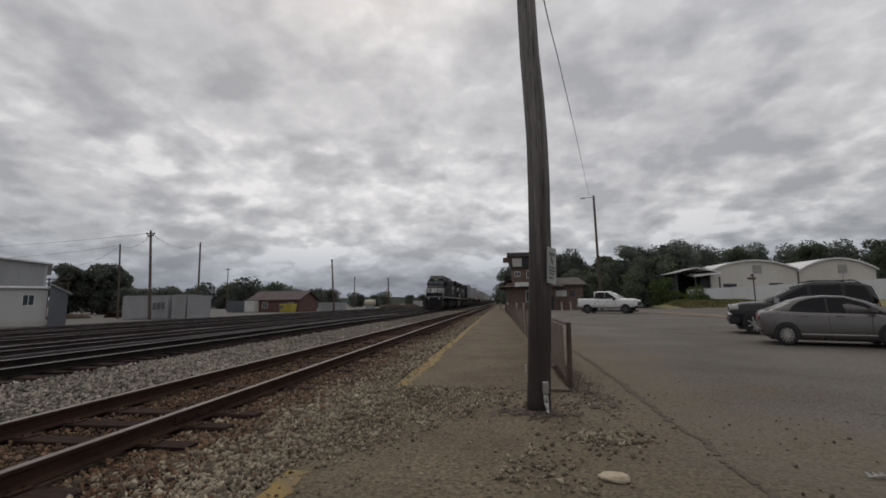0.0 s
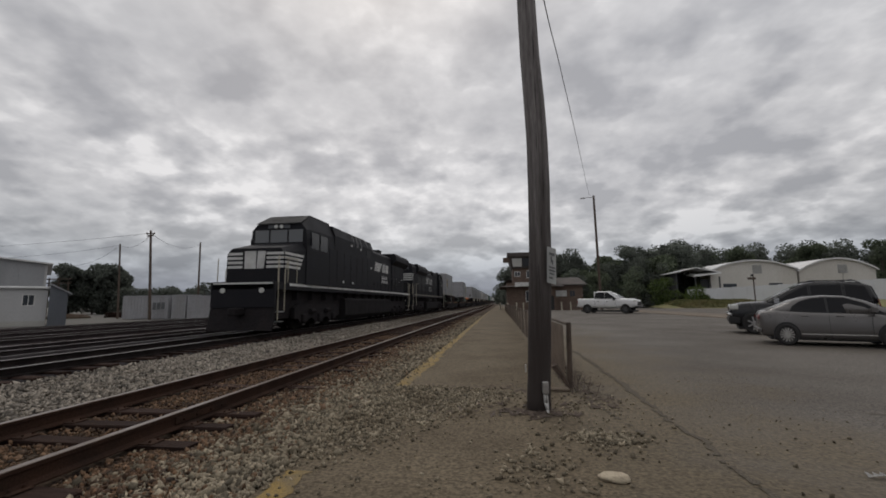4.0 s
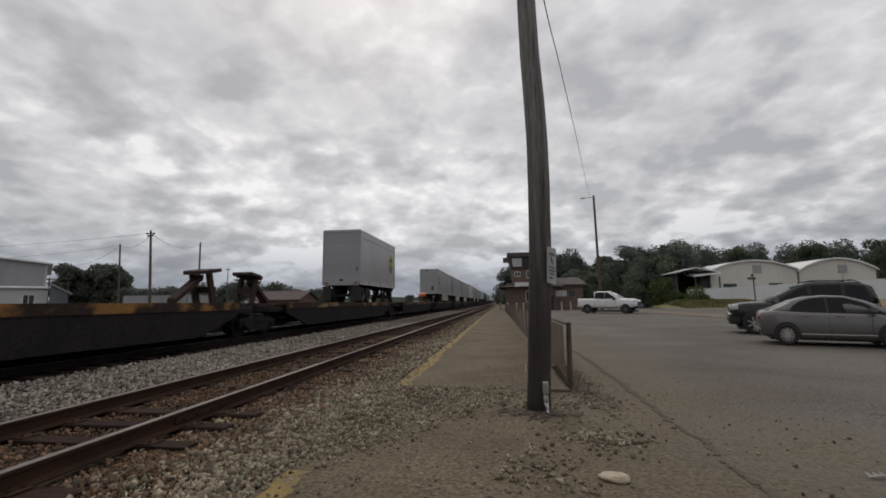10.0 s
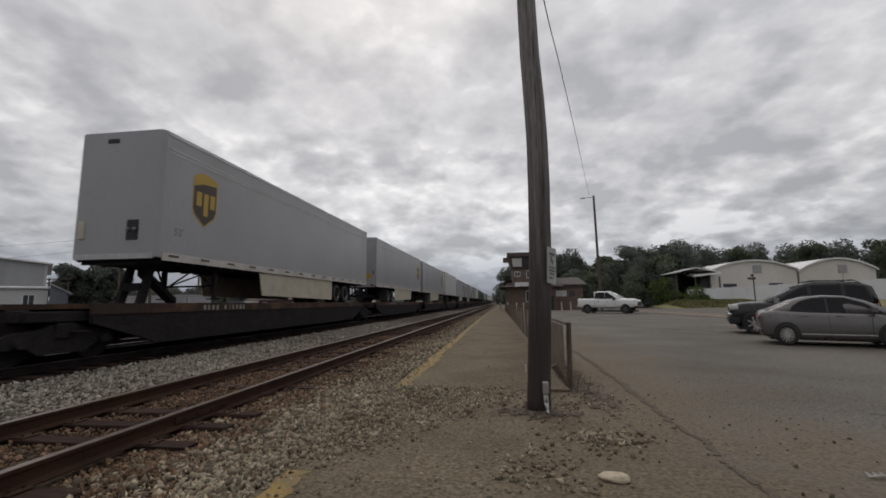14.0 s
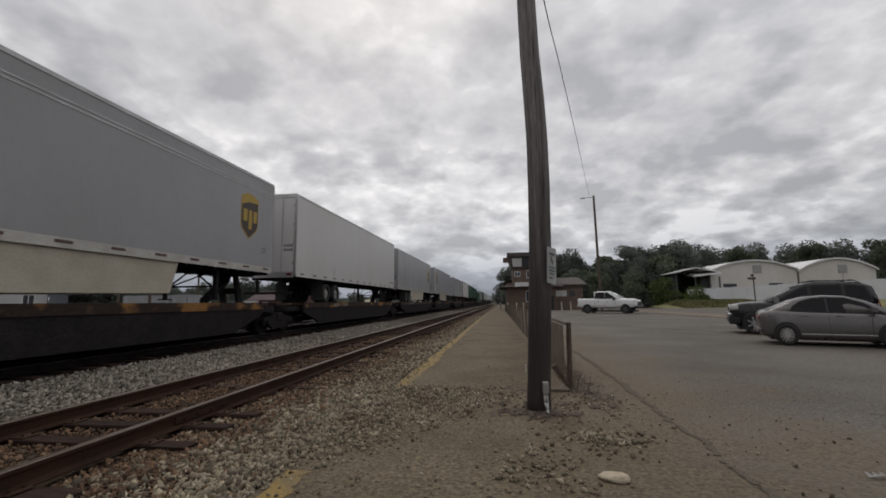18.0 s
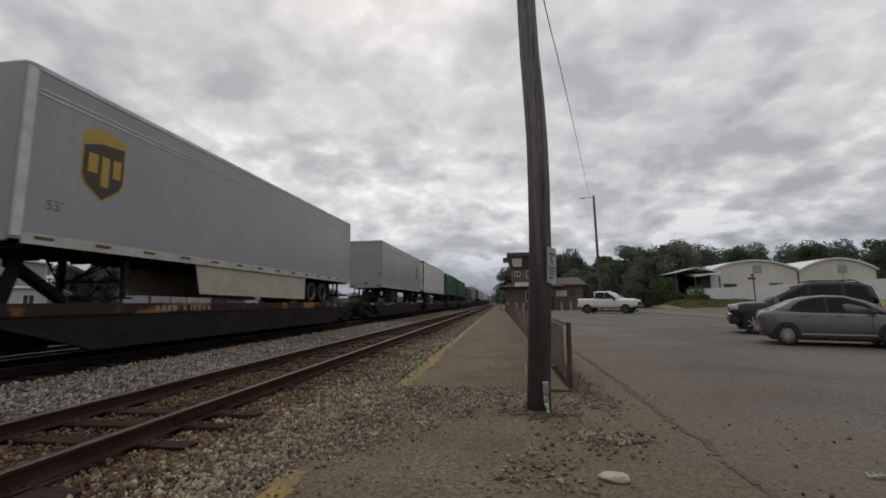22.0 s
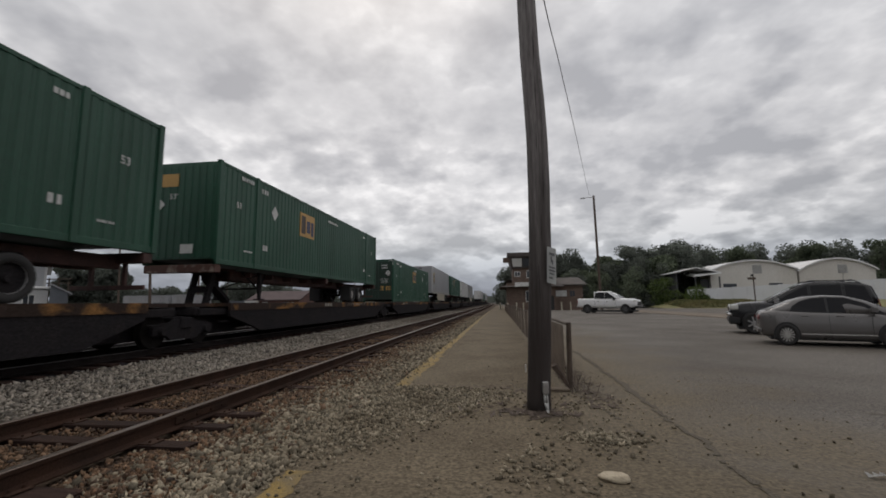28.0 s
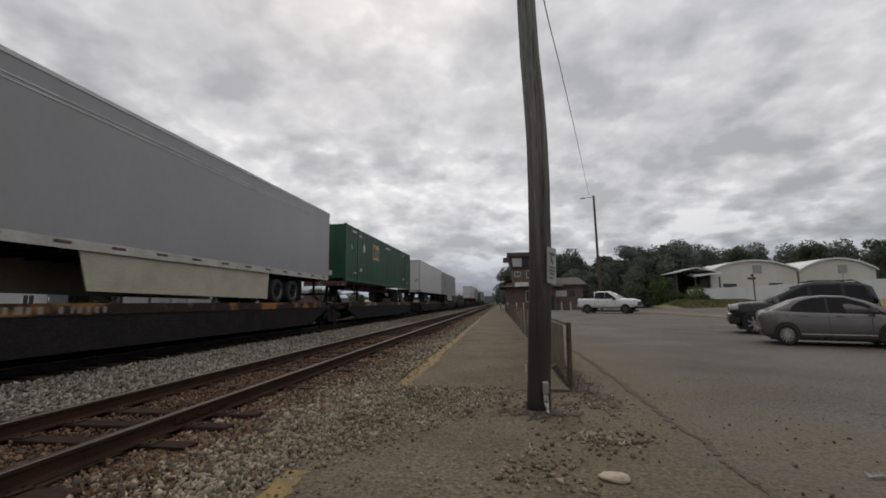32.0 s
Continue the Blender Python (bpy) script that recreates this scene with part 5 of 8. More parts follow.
def gable(parent, x0, x1, y0, y1, z, rise, over, mat, along="x", label="pitched roof"):
    bm = BM()
    if along == "x":
        ym = (y0 + y1) / 2
        prism(bm, [(y0 - over, z - 0.05), (ym, z + rise), (y1 + over, z - 0.05), (y1 + over, z + 0.12), (ym, z + rise + 0.18), (y0 - over, z + 0.12)], "x", x0 - over, x1 + over)
    else:
        xm = (x0 + x1) / 2
        prism(bm, [(x0 - over, z - 0.05), (xm, z + rise), (x1 + over, z - 0.05), (x1 + over, z + 0.12), (xm, z + rise + 0.18), (x0 - over, z + 0.12)], "y", y0 - over, y1 + over)
    return part("roof", bm, mat, parent, label)


def hip(parent, x0, x1, y0, y1, z, rise, over, mat, label="hipped roof"):
    a, b, c, d = x0 - over, x1 + over, y0 - over, y1 + over
    k = (d - c) / 2
    bm = BM()
    v = [bm.verts.new(p) for p in ((a, c, z), (b, c, z), (b, d, z), (a, d, z), (a + k, (c + d) / 2, z + rise), (b - k, (c + d) / 2, z + rise))]
    for f in ((0, 1, 5, 4), (1, 2, 5), (2, 3, 4, 5), (3, 0, 4), (3, 2, 1, 0)):
        bm.faces.new([v[i] for i in f])
    return part("roof", bm, mat, parent, label)


st = thing("station_building", "brown brick station with a glazed control tower", "station")
wall_box(st, "wall", (0.9, 66, -0.4), (8.2, 80, 4.0), M_BRICK, "dark brown brick wall")
hip(st, 0.9, 8.2, 66, 80, 3.4, 1.5, 1.2, M_ROOF)
wall_box(st, "upper_storey", (1.9, 67.5, 4.0), (6.4, 75, 6.35), M_BRICK)
bm = BM()
loft(bm, [[(1.75, 67.2, 6.35), (6.6, 67.2, 6.35), (6.6, 75.2, 6.35), (1.75, 75.2, 6.35)], [(1.35, 66.8, 8.1), (7.0, 66.8, 8.1), (7.0, 75.6, 8.1), (1.35, 75.6, 8.1)]])
cabn = part("tower_cab", bm, M_ROOF, st, "flared tower cab")
for k in range(3):
    bm = BM()
    x0, x1 = 1.95 + k * 1.55, 3.3 + k * 1.55
    flat(bm, [(x0, 67.08, 6.6), (x1, 67.08, 6.6), (x1 + 0.02, 66.79, 7.85), (x0 - 0.12, 66.79, 7.85)])
    part("pane", bm, M_LENS if k == 0 else M_PANE, cabn, "tower window pane")
wall_box(st, "tower_roof", (1.1, 66.5, 8.1), (7.3, 76, 8.75), M_ROOF, "flat brown tower roof")
wall_box(st, "vent_box", (0.45, 67, 7.3), (1.5, 68, 8.05), M_BRICK, "box unit on the tower side")
window(st, 2.25, 3.0, 5.15, 5.75, 67.5, M_WHITE)
window(st, 4.1, 4.8, 4.9, 5.9, 67.5, M_WHITE)
window(st, 3.8, 4.6, 1.2, 2.7, 66, M_WHITE)
wall_box(st, "sign_board", (2.1, 65.0, 3.35), (5.2, 65.06, 4.05), M_WHITE, "white station sign board")
wall_box(st, "wing_wall", (8.2, 67.5, -0.4), (12.4, 79, 3.6), M_BRICK, "brick wall of the low wing")
gable(st, 8.2, 12.4, 67.5, 79, 3.6, 1.3, 0.5, M_ROOF, "x")
wall_box(st, "wing_sign", (8.3, 67.42, 1.9), (10.0, 67.46, 2.8), M_WHITE, "white notice board")
window(st, 10.5, 11.2, 1.9, 2.7, 67.5, M_BRICK)
wall_box(st, "door", (7.0, 65.96, -0.1), (7.9, 66.02, 2.0), M_BLACKP, "dark door")
for bx, by in ((2.2, 63.5), (3.2, 63.5), (8.9, 65.5), (10.2, 65.5), (0.9, 62), (-0.2, 75)):
    bm = BM()
    tube(bm, (bx, by, -0.4), (bx, by, 0.95), 0.11, 0.11, 10)
    bmesh.ops.create_icosphere(bm, subdivisions=1, radius=0.11, matrix=Matrix.Translation((bx, by, 0.95)))
    piece("bollard", bm, M_SKIRT, "pale yellow steel bollard beside the station", "bollard", group="bollards by the station")

for hx0, hx1, z0, zc, nm in ((41.0, 56.5, 6.7, 8.5, 0), (56.9, 70.0, 6.5, 8.55, 1)):
    h = thing("hangar", "white metal hangar with a shallow arched roof", "hangar", "pair of arched hangars")
    n = 24
    arch = [(hx0 + (hx1 - hx0) * k / n, z0 + (zc - z0) * (1 - (2 * k / n - 1) ** 2)) for k in range(n + 1)]
    part("wall", prism(BM(), [(hx0, -0.4), (hx1, -0.4)] + arch[::-1], "y", 90, 118), M_HANGAR, h)
    out = [(x, z + 0.02) for x, z in arch]
    part("roof", prism(BM(), [(hx0 - 0.4, z0 - 0.1)] + [(x, z + 0.3) for x, z in arch] + [(hx1 + 0.4, z0 - 0.1)] + out[::-1], "y", 89.5, 118.5), M_ARCHROOF, h, "white curved roof sheeting")
    xm = (hx0 + hx1) / 2 + (0.8 if nm == 0 else 1.0)
    v = part("vent", box(BM(), (xm - 0.8, 89.95, z0 - 0.6), (xm + 0.8, 90.0, z0 + 1.0)), M_METALW, h, "louvred gable vent")
    for k in range(6):
        part("slat", box(BM(), (xm - 0.75, 89.88, z0 - 0.5 + k * 0.25), (xm + 0.75, 89.96, z0 - 0.38 + k * 0.25)), M_STUCCO, v)
    for k in range(2):
        part("window", box(BM(), (hx0 + 2.2 + k * 8.2, 89.95, 3.5), (hx0 + 4.6 + k * 8.2, 90.0, 4.2)), M_PANE, h)
sh = thing("open_shed", "dark open-fronted shed with a pale roof edge", "shed")
part("back_wall", box(BM(), (34, 97, -0.4), (41.2, 97.3, 6.4)), M_SHED, sh)
part("side_wall", box(BM(), (33.8, 88, -0.4), (34.1, 97, 6.2)), M_SHED, sh)
gable(sh, 33.5, 41.2, 87.5, 97.5, 6.3, 0.9, 0.4, M_ARCHROOF, "y")
part("lean_to_roof", loft(BM(), [[(36.6, 86.5, 5.5), (41.4, 86.5, 6.0), (41.4, 86.5, 6.25), (36.6, 86.5, 5.75)], [(36.6, 90, 5.9), (41.4, 90, 6.4), (41.4, 90, 6.6), (36.6, 90, 6.1)]]), M_ARCHROOF, sh, "pale lean-to roof edge")
for px in (36.7, 41.0):
    part("post", box(BM(), (px, 86.7, -0.4), (px + 0.2, 86.9, 5.5)), M_SHED, sh)
part("door", box(BM(), (39.3, 90.5, -0.4), (40.9, 90.6, 5.2)), M_SHED, sh)

wf = thing("board_fence", "long white solid panel fence before the hangars", "fence")
k = 0
x = 32.5
while x < 90:
    zt = 3.0 + 0.045 * (x - 32.8)
    part("panel", box(BM(), (x, 80, -0.4), (x + 2.36, 80.06, zt)), M_FENCEW, wf)
    part("post", box(BM(), (x + 2.36, 79.95, -0.4), (x + 2.44, 80.1, zt + 0.06)), M_FENCEW, wf)
    x += 2.44
sg = thing("crossing_post", "thin dark signal post with a short cross arm", "post", m=pose(37.9, 70, 0))
part("mast", tube(BM(), (0, 0, -0.4), (0, 0, 4.6), 0.09, 0.08, 10), M_WEATHER, sg)
part("cross_arm", box(BM(), (-0.8, -0.06, 4.1), (0.35, 0.06, 4.45), 0.03), M_WEATHER, sg)
part("signal_lamp", tube(BM(), (-0.15, -0.15, 4.75), (-0.15, 0.1, 4.75), 0.17, seg=10), M_BLACKP, sg)

# across the yard
big_ = thing("warehouse", "large grey metal-clad warehouse with a low roof", "warehouse", m=pose(-55.2, 45, 0, 0, 0, 50.8))
part("wall", box(BM(), (-26, 0, -0.4), (0, 24, 6.35)), M_METALW, big_, "grey sheet cladding")
gable(big_, -26, 0, 0, 24, 6.35, 1.4, 0.5, M_ARCHROOF, "y")
part("gable_wall", prism(BM(), [(-26, 6.35), (0, 6.35), (-13, 7.72)], "y", 0.02, 0.2), M_METALW, big_)
for k in range(20):
    part("cladding_rib", box(BM(), (-25.6 + k * 1.28, -0.06, 0), (-25.5 + k * 1.28, 0.0, 6.3)), M_METALW, big_)
part("side_trim", box(BM(), (-0.2, -0.07, -0.4), (0.02, 0.0, 6.4)), M_SIDING, big_)
off_ = thing("site_office", "white prefabricated office with a small dark window", "office cabin", m=pose(-36.75, 30.2, 0, 0, 0, 50.6))
part("wall", box(BM(), (-14, 0, -0.4), (0, 4.5, 2.62)), M_SIDING, off_)
part("roof", box(BM(), (-14.2, -0.25, 2.62), (0.2, 4.7, 2.8), 0.04), M_ARCHROOF, off_)
part("skirting", box(BM(), (-14, -0.03, -0.4), (0, 0.0, 0.05)), M_STUCCO, off_)
window(off_, -1.42, -0.8, 1.3, 2.1, 0, M_WHITE)
window(off_, -9.0, -7.8, 1.3, 2.2, 0, M_WHITE)
shd = thing("storage_shed", "blue-grey metal storage shed beside the office", "shed", m=pose(-36.75, 30.2, 0, 0, 0, 50.6))
part("wall", prism(BM(), [(0.12, -0.4), (1.25, -0.4), (1.25, 2.3), (0.12, 2.95)], "y", -0.4, 4.0), M_BLUEGREY, shd)
part("roof", prism(BM(), [(0.05, 3.0), (1.5, 2.15), (1.5, 2.25), (0.05, 3.1)], "y", -0.6, 4.2), M_METALW, shd, "sloping metal roof")
for k in range(3):
    part("cladding_rib", box(BM(), (0.4 + k * 0.36, -0.43, -0.3), (0.45 + k * 0.36, -0.4, 2.2)), M_BLUEGREY, shd)


def storage_box(x0, x1, y, z1, mat, label, door=True, marks=False):
    b = thing("storage_container", label, "container", "storage boxes across the yard")
    outline = []
    xx = x0 + 0.1
    while xx < x1 - 0.1:
        for dx, d in ((0, 0), (0.16, 0), (0.2, 0.04), (0.36, 0.04)):
            if xx + dx < x1 - 0.1:
                outline.append((xx + dx, y + d))
        xx += 0.4
    part("side_wall", prism(BM(), [(x0, y - 0.01)] + outline + [(x1, y - 0.01), (x1, y + 2.4), (x0, y + 2.4)], "z", -0.3, z1), mat, b)
    part("top_rail", box(BM(), (x0 - 0.02, y - 0.03, z1), (x1 + 0.02, y + 2.42, z1 + 0.1)), mat, b)
    if marks:
        bm = BM()
        for k in range(3):
            box(bm, (x1 - 1.9 + k * 0.55, y - 0.02, 0.7 + 0.03 * k), (x1 - 1.5 + k * 0.55, y - 0.012, 1.5))
        part("painted_marks", bm, M_SIGNGREY, b, "faded dark painted blocks")
    return b


storage_box(-42.6, -36.9, 43.2, 2.2, M_BOXGREY, "long pale grey storage container with faded markings", marks=True)
storage_box(-36.6, -34.9, 43.4, 2.25, M_BOXGREY, "short grey storage container with a dark door")
storage_box(-34.7, -33.6, 43.4, 2.15, M_BOXGREY, "short grey storage container beside another")
storage_box(-52.4, -48.6, 76, 1.8, M_BLUEGREY, "grey storage container beside the brick depot")
storage_box(-48.4, -46.4, 75.5, 1.75, M_WHITE, "white storage container beside the brick depot")
storage_box(-35.2, -30.4, 79, 1.3, M_BOXGREY, "low grey storage container behind the depot")
dp = thing("brick_depot", "low red-brick depot with a maroon pitched roof", "depot")
part("wall", box(BM(), (-48.3, 77, -0.4), (-38.2, 85, 1.9)), M_REDBRICK, dp)
for gx in (-48.28, -38.32):
    part("gable_wall", prism(BM(), [(77.02, 1.9), (84.98, 1.9), (81, 3.5)], "x", gx - 0.0, gx + 0.1), M_REDBRICK, dp)
gable(dp, -48.3, -38.2, 77, 85, 1.9, 1.7, 0.45, M_ROOFR, "x", "maroon pitched roof")
window(dp, -45.6, -44.7, 0.5, 1.5, 77, M_WHITE)
part("door", box(BM(), (-41.4, 76.95, -0.3), (-40.5, 77.0, 1.6)), M_BLUEGREY, dp)
window(dp, -40.3, -39.3, 0.5, 1.4, 77, M_WHITE)
yb_ = thing("yellow_bin", "yellow painted steel bin beside the tracks", "bin")
part("body", loft(BM(), [[(-40.4, 74, -0.3), (-38.1, 74, -0.3), (-38.1, 75.6, -0.3), (-40.4, 75.6, -0.3)], [(-40.5, 73.8, 1.25), (-38.0, 73.8, 1.25), (-38.0, 75.8, 1.25), (-40.5, 75.8, 1.25)]]), M_YBOX, yb_)
for k in range(4):
    part("rib", box(BM(), (-40.25 + k * 0.62, 73.78, -0.25), (-40.15 + k * 0.62, 73.95, 1.2)), M_YBOX, yb_)
part("dark_panel", box(BM(), (-40.4, 73.76, 0.4), (-39.6, 73.86, 0.9)), M_SIGNGREY, yb_)
tk = thing("storage_tank", "small faded yellow tank far across the yard", "tank", m=pose(-34.6, 110, 0))
part("shell", tube(BM(), (-1.3, 0, 1.2), (1.3, 0, 1.2), 0.9, 0.9, 16), M_SKIRT, tk, smooth=True)
part("cradle", box(BM(), (-1.1, -0.7, -0.3), (1.1, 0.7, 0.5)), M_BOXGREY, tk)
hut = thing("relay_hut", "small white relay hut beside the far tracks", "hut", m=pose(-27.5, 140, 0))
part("wall", box(BM(), (-1.3, -1.2, -0.4), (1.3, 1.2, 1.5)), M_SIDING, hut)
part("roof", box(BM(), (-1.4, -1.3, 1.5), (1.4, 1.3, 1.65)), M_ARCHROOF, hut)
for rx, ry, w, h in ((-30, 118, 9, 1.1), (-26, 122, 6, 1.0), (-55, 48, 5, 0.5), (-51, 55, 7, 0.8)):
    bm = BM()
    bmesh.ops.create_icosphere(bm, subdivisions=3, radius=1)
    for v in bm.verts:
        v.co = Vector((v.co.x * w / 2, v.co.y * 2, max(-0.3, v.co.z * h * (1 + 0.5 * noise.noise(v.co * 2.5)))))
    p_ = piece("rubble_heap", bm, M_BED, "low heap of grey rubble across the yard", "heap", group="rubble heaps")
    p_.location = (rx, ry, -0.3)


def pole_line(x, y, h, arms, lean=0.0, r=0.14):
    p_ = thing("wooden_pole", "tall dark wooden line pole across the yard" + (" with a cross arm" if arms else ""), "utility pole", "poles across the yard", pose(x, y, 0))
    part("shaft", tube(BM(), (0, 0, -0.4), (lean, 0, h), r * 1.15, r * 0.75, 10), M_WEATHER, p_)
    for k, (z, w) in enumerate(arms):
        part("cross_arm", box(BM(), (lean - w, -0.06, h - z - 0.07), (lean + w, 0.06, h - z + 0.07), 0.02), M_WEATHER, p_)
        for s in (-0.85, 0.85):
            part("insulator", tube(BM(), (lean + s * w, 0, h - z + 0.07), (lean + s * w, 0, h - z + 0.22), 0.05, 0.035, 8), M_PVC, p_)
    return p_


pole_line(-44.9, 45, 8.6, [], -0.5, 0.11)
pole_line(-38.0, 42, 9.5, [(0.35, 0.55), (0.6, 0.4)], -0.65)
pole_line(-46.2, 60, 10.9, [], -0.2)
pole_line(-76, 110, 11.4, [(0.4, 0.7)], 0)
pole_line(-30.4, 75, 9.3, [], -0.6, 0.17)
pole_line(-46, 130, 9.6, [], 0, 0.16)
pole_line(-29.4, 110, 7.9, [], -0.3, 0.2)
pole_line(-57, 130, 6.5, [], 0)
pole_line(-41, 150, 6.0, [], 0)
ts = thing("tie_stack", "low stack of dark old wooden ties across the yard", "timber stack")
for row in range(3):
    for k in range(11):
        part("old_tie", box(BM(), (-52.0 + k * 0.52 + 0.08 * (row % 2), 50.0 + 0.1 * ((k * 7 + row) % 3), -0.38 + row * 0.24), (-51.62 + k * 0.52 + 0.08 * (row % 2), 52.4, -0.16 + row * 0.24), 0.015), M_TIE, ts)
tw = thing("pipe_rack", "small rack of dark pipes beside the shed", "rack", m=pose(-61.7, 52, 0))
for s in (-1.6, 0, 1.6):
    part("upright", tube(BM(), (s, 0, -0.4), (s, 0, 5.2 - 0.5 * (s > 0)), 0.09, seg=8), M_WEATHER, tw)
for z in (4.4, 5.0):
    part("cross_pipe", tube(BM(), (-2.2, 0, z), (2.0, 0, z), 0.07, seg=8), M_WEATHER, tw)
wires = thing("line_wires", "thin sagging line wires between the poles", "wires")
for a, b, sag in (((-45.4, 45, 8.4), (-38.6, 42, 9.0), 0.7), ((-45.4, 45, 8.4), (-95, 60, 9.5), 0.6), ((-38.6, 42, 9.2), (-46.4, 60, 10.5), 1.0), ((-38.6, 42, 9.2), (-95, 50, 9.6), 0.5), ((-45.4, 45, 8.4), (-55.1, 47, 6.4), 0.8)):
    a, b = Vector(a), Vector(b)
    pts = [a.lerp(b, k / 14) - Vector((0, 0, 4 * sag * (k / 14) * (1 - k / 14))) for k in range(15)]
    part("wire", strand(BM(), pts, 0.015, 5), M_CABLE, wires)

# ---- trees ----
def leaves_mesh(name, h, spread, crown0, count, leaf, seed, mat, clumps=22):
    """A crown of many small leaf blades gathered into clumps, with gaps and an uneven outline."""
    g = np.random.default_rng(seed)
    cz = g.uniform(crown0, 0.93, clumps) * h
    rad = spread * np.sqrt(np.clip(1 - ((cz / h - (crown0 + 1) / 2) / ((1.08 - crown0) / 2)) ** 2, 0.08, 1)) * 0.72
    ang = g.uniform(0, math.tau, clumps)
    rr = rad * np.sqrt(g.uniform(0, 1, clumps))
    centre = np.stack([rr * np.cos(ang), rr * np.sin(ang), cz], -1)
    size = g.uniform(0.30, 0.50, clumps) * spread
    which = g.integers(0, clumps, count)
    d = g.normal(size=(count, 3))
    d /= np.linalg.norm(d, axis=1, keepdims=True)
    p = centre[which] + d * (size[which] * g.uniform(0.35, 1.0, count) ** 0.6)[:, None] * np.array([1, 1, 0.75])
    u = g.normal(size=(count, 3))
    u /= np.linalg.norm(u, axis=1, keepdims=True)
    v = np.cross(u, g.normal(size=(count, 3)))
    v /= np.linalg.norm(v, axis=1, keepdims=True)
    s = leaf * g.uniform(0.5, 1.3, (count, 1))
    quad = np.stack([p - u * s, p + v * s * 0.6, p + u * s, p - v * s * 0.6], 1).reshape(-1, 3)
    return raw_mesh(name, quad, np.arange(count * 4).reshape(-1, 4), mat), centre


def tree(name, label, x, y, h, spread, seed, mat, crown0=0.14, count=6200, leaf=0.29, group="trees behind the yard"):
    t = thing(name, label, "tree", group, pose(x, y, -0.36))
    me, centre = leaves_mesh("crown", h, spread, crown0, count, leaf, seed, mat)
    g = random.Random(seed)
    bm = BM()
    top = Vector((g.uniform(-0.3, 0.3), g.uniform(-0.3, 0.3), h * 0.78))
    tube(bm, (0, 0, 0), top * 0.5, 0.035 * h * 0.6, 0.022 * h * 0.6, 8)
    tube(bm, top * 0.5, top, 0.022 * h * 0.6, 0.006 * h, 7)
    part("trunk", bm, M_BARK, t)
    for k in range(5):
        c = Vector(centre[k])
        s = top * min(0.85, max(0.25, (c.z / h) * 0.75))
        part("limb", tube(BM(), s, c, 0.012 * h * 0.6, 0.003 * h, 6), M_BARK, t)
    part("crown", me, mat, t)
    return t


def tree_copy(src, x, y, turn, size=1.0):
    return copy_thing(src, pose(x, y, -0.36, 0, 0, turn) @ Matrix.Scale(size, 4))


KINDS = [tree("broadleaf_tree", "dark green broadleaf tree with a dense uneven crown", 31, 106, 14.6, 5.0, 11, M_LEAFD),
         tree("broadleaf_tree", "tall dark green broadleaf tree with a ragged top", 41, 108, 15.4, 4.7, 12, M_LEAFD),
         tree("broadleaf_tree", "rounded mid-green broadleaf tree", 26.5, 106, 11.9, 5.2, 13, M_LEAF),
         tree("broadleaf_tree", "spreading dark broadleaf tree behind the hangars", 53, 124, 17.0, 6.0, 14, M_LEAFD),
         tree("broadleaf_tree", "loose-crowned mid-green tree behind the hangars", 63, 122, 15.6, 5.1, 15, M_LEAF)]
g = random.Random(21)
for x, y, k in ((17.5, 100, 2), (19.5, 112, 0), (22, 118, 1), (28, 112, 2), (35.5, 112, 0), (36.5, 104, 2), (27.5, 98, 0), (33, 99, 2), (38.5, 98, 0), (46, 126, 4), (48.5, 134, 3), (58, 130, 4), (68, 128, 3), (73, 132, 4), (78, 124, 3), (83, 130, 1), (87.5, 124, 3), (92, 128, 4), (97, 122, 0), (80, 118, 4), (90, 114, 4), (103, 120, 3), (75, 121, 2), (62, 134, 1), (110, 124, 3), (43.5, 118, 3), (21, 108, 2), (25, 111, 0), (30.5, 116, 2), (34, 107, 0), (39.5, 113, 0), (17, 106, 0), (66, 137, 3), (56, 138, 3), (86, 134, 3), (95, 136, 3), (104, 132, 3), (71, 138, 1)):
    tree_copy(KINDS[k], x + g.uniform(-1, 1), y + g.uniform(-2, 2), g.uniform(0, 360), 0.74 if x < 26 else 0.92 if x < 40 else 1.0)
for x, y, h, s, m_, seed in ((30, 84, 5.2, 3.2, M_LEAFL, 31), (34, 80, 3.6, 2.6, M_LEAFL, 32), (25, 88, 8.5, 3.6, M_LEAF, 33), (20, 92, 7.5, 3.2, M_LEAF, 34), (28, 92, 10.5, 4.0, M_LEAFD, 35), (22.5, 94, 10.0, 4.0, M_LEAFD, 36), (32, 93, 9.0, 3.6, M_LEAFD, 37), (16.5, 96, 9.0, 3.6, M_LEAFD, 38)):
    tree("shrub" if h < 6 else "young_tree", "bushy light green shrub at the roadside" if h < 6 else "dense dark young tree at the roadside", x, y, h, s, seed, m_, crown0=0.05, count=2600, leaf=0.2, group="roadside growth")
# yard side
LEFT = [tree("broadleaf_tree", "dark rounded tree beyond the storage boxes", -80.5, 70, 9.2, 3.6, 41, M_LEAFD, 0.1), tree("broadleaf_tree", "dark bushy tree beyond the storage boxes", -70.4, 69, 8.6, 2.9, 42, M_LEAFD, 0.08)]
for x, y, k in ((-76.4, 71, 0), (-74.6, 74, 1), (-78.5, 73, 1), (-72.2, 71, 0)):
    tree_copy(LEFT[k], x, y, g.uniform(0, 360))
LOW = tree("shrub", "low dark shrub beyond the storage boxes", -64.0, 70, 4.6, 2.8, 46, M_LEAFD, 0.05, count=2000, leaf=0.24)
for x, y in ((-60.5, 71), (-66, 68), (-71.5, 69), (-57.5, 73)):
    tree_copy(LOW, x, y, g.uniform(0, 360))
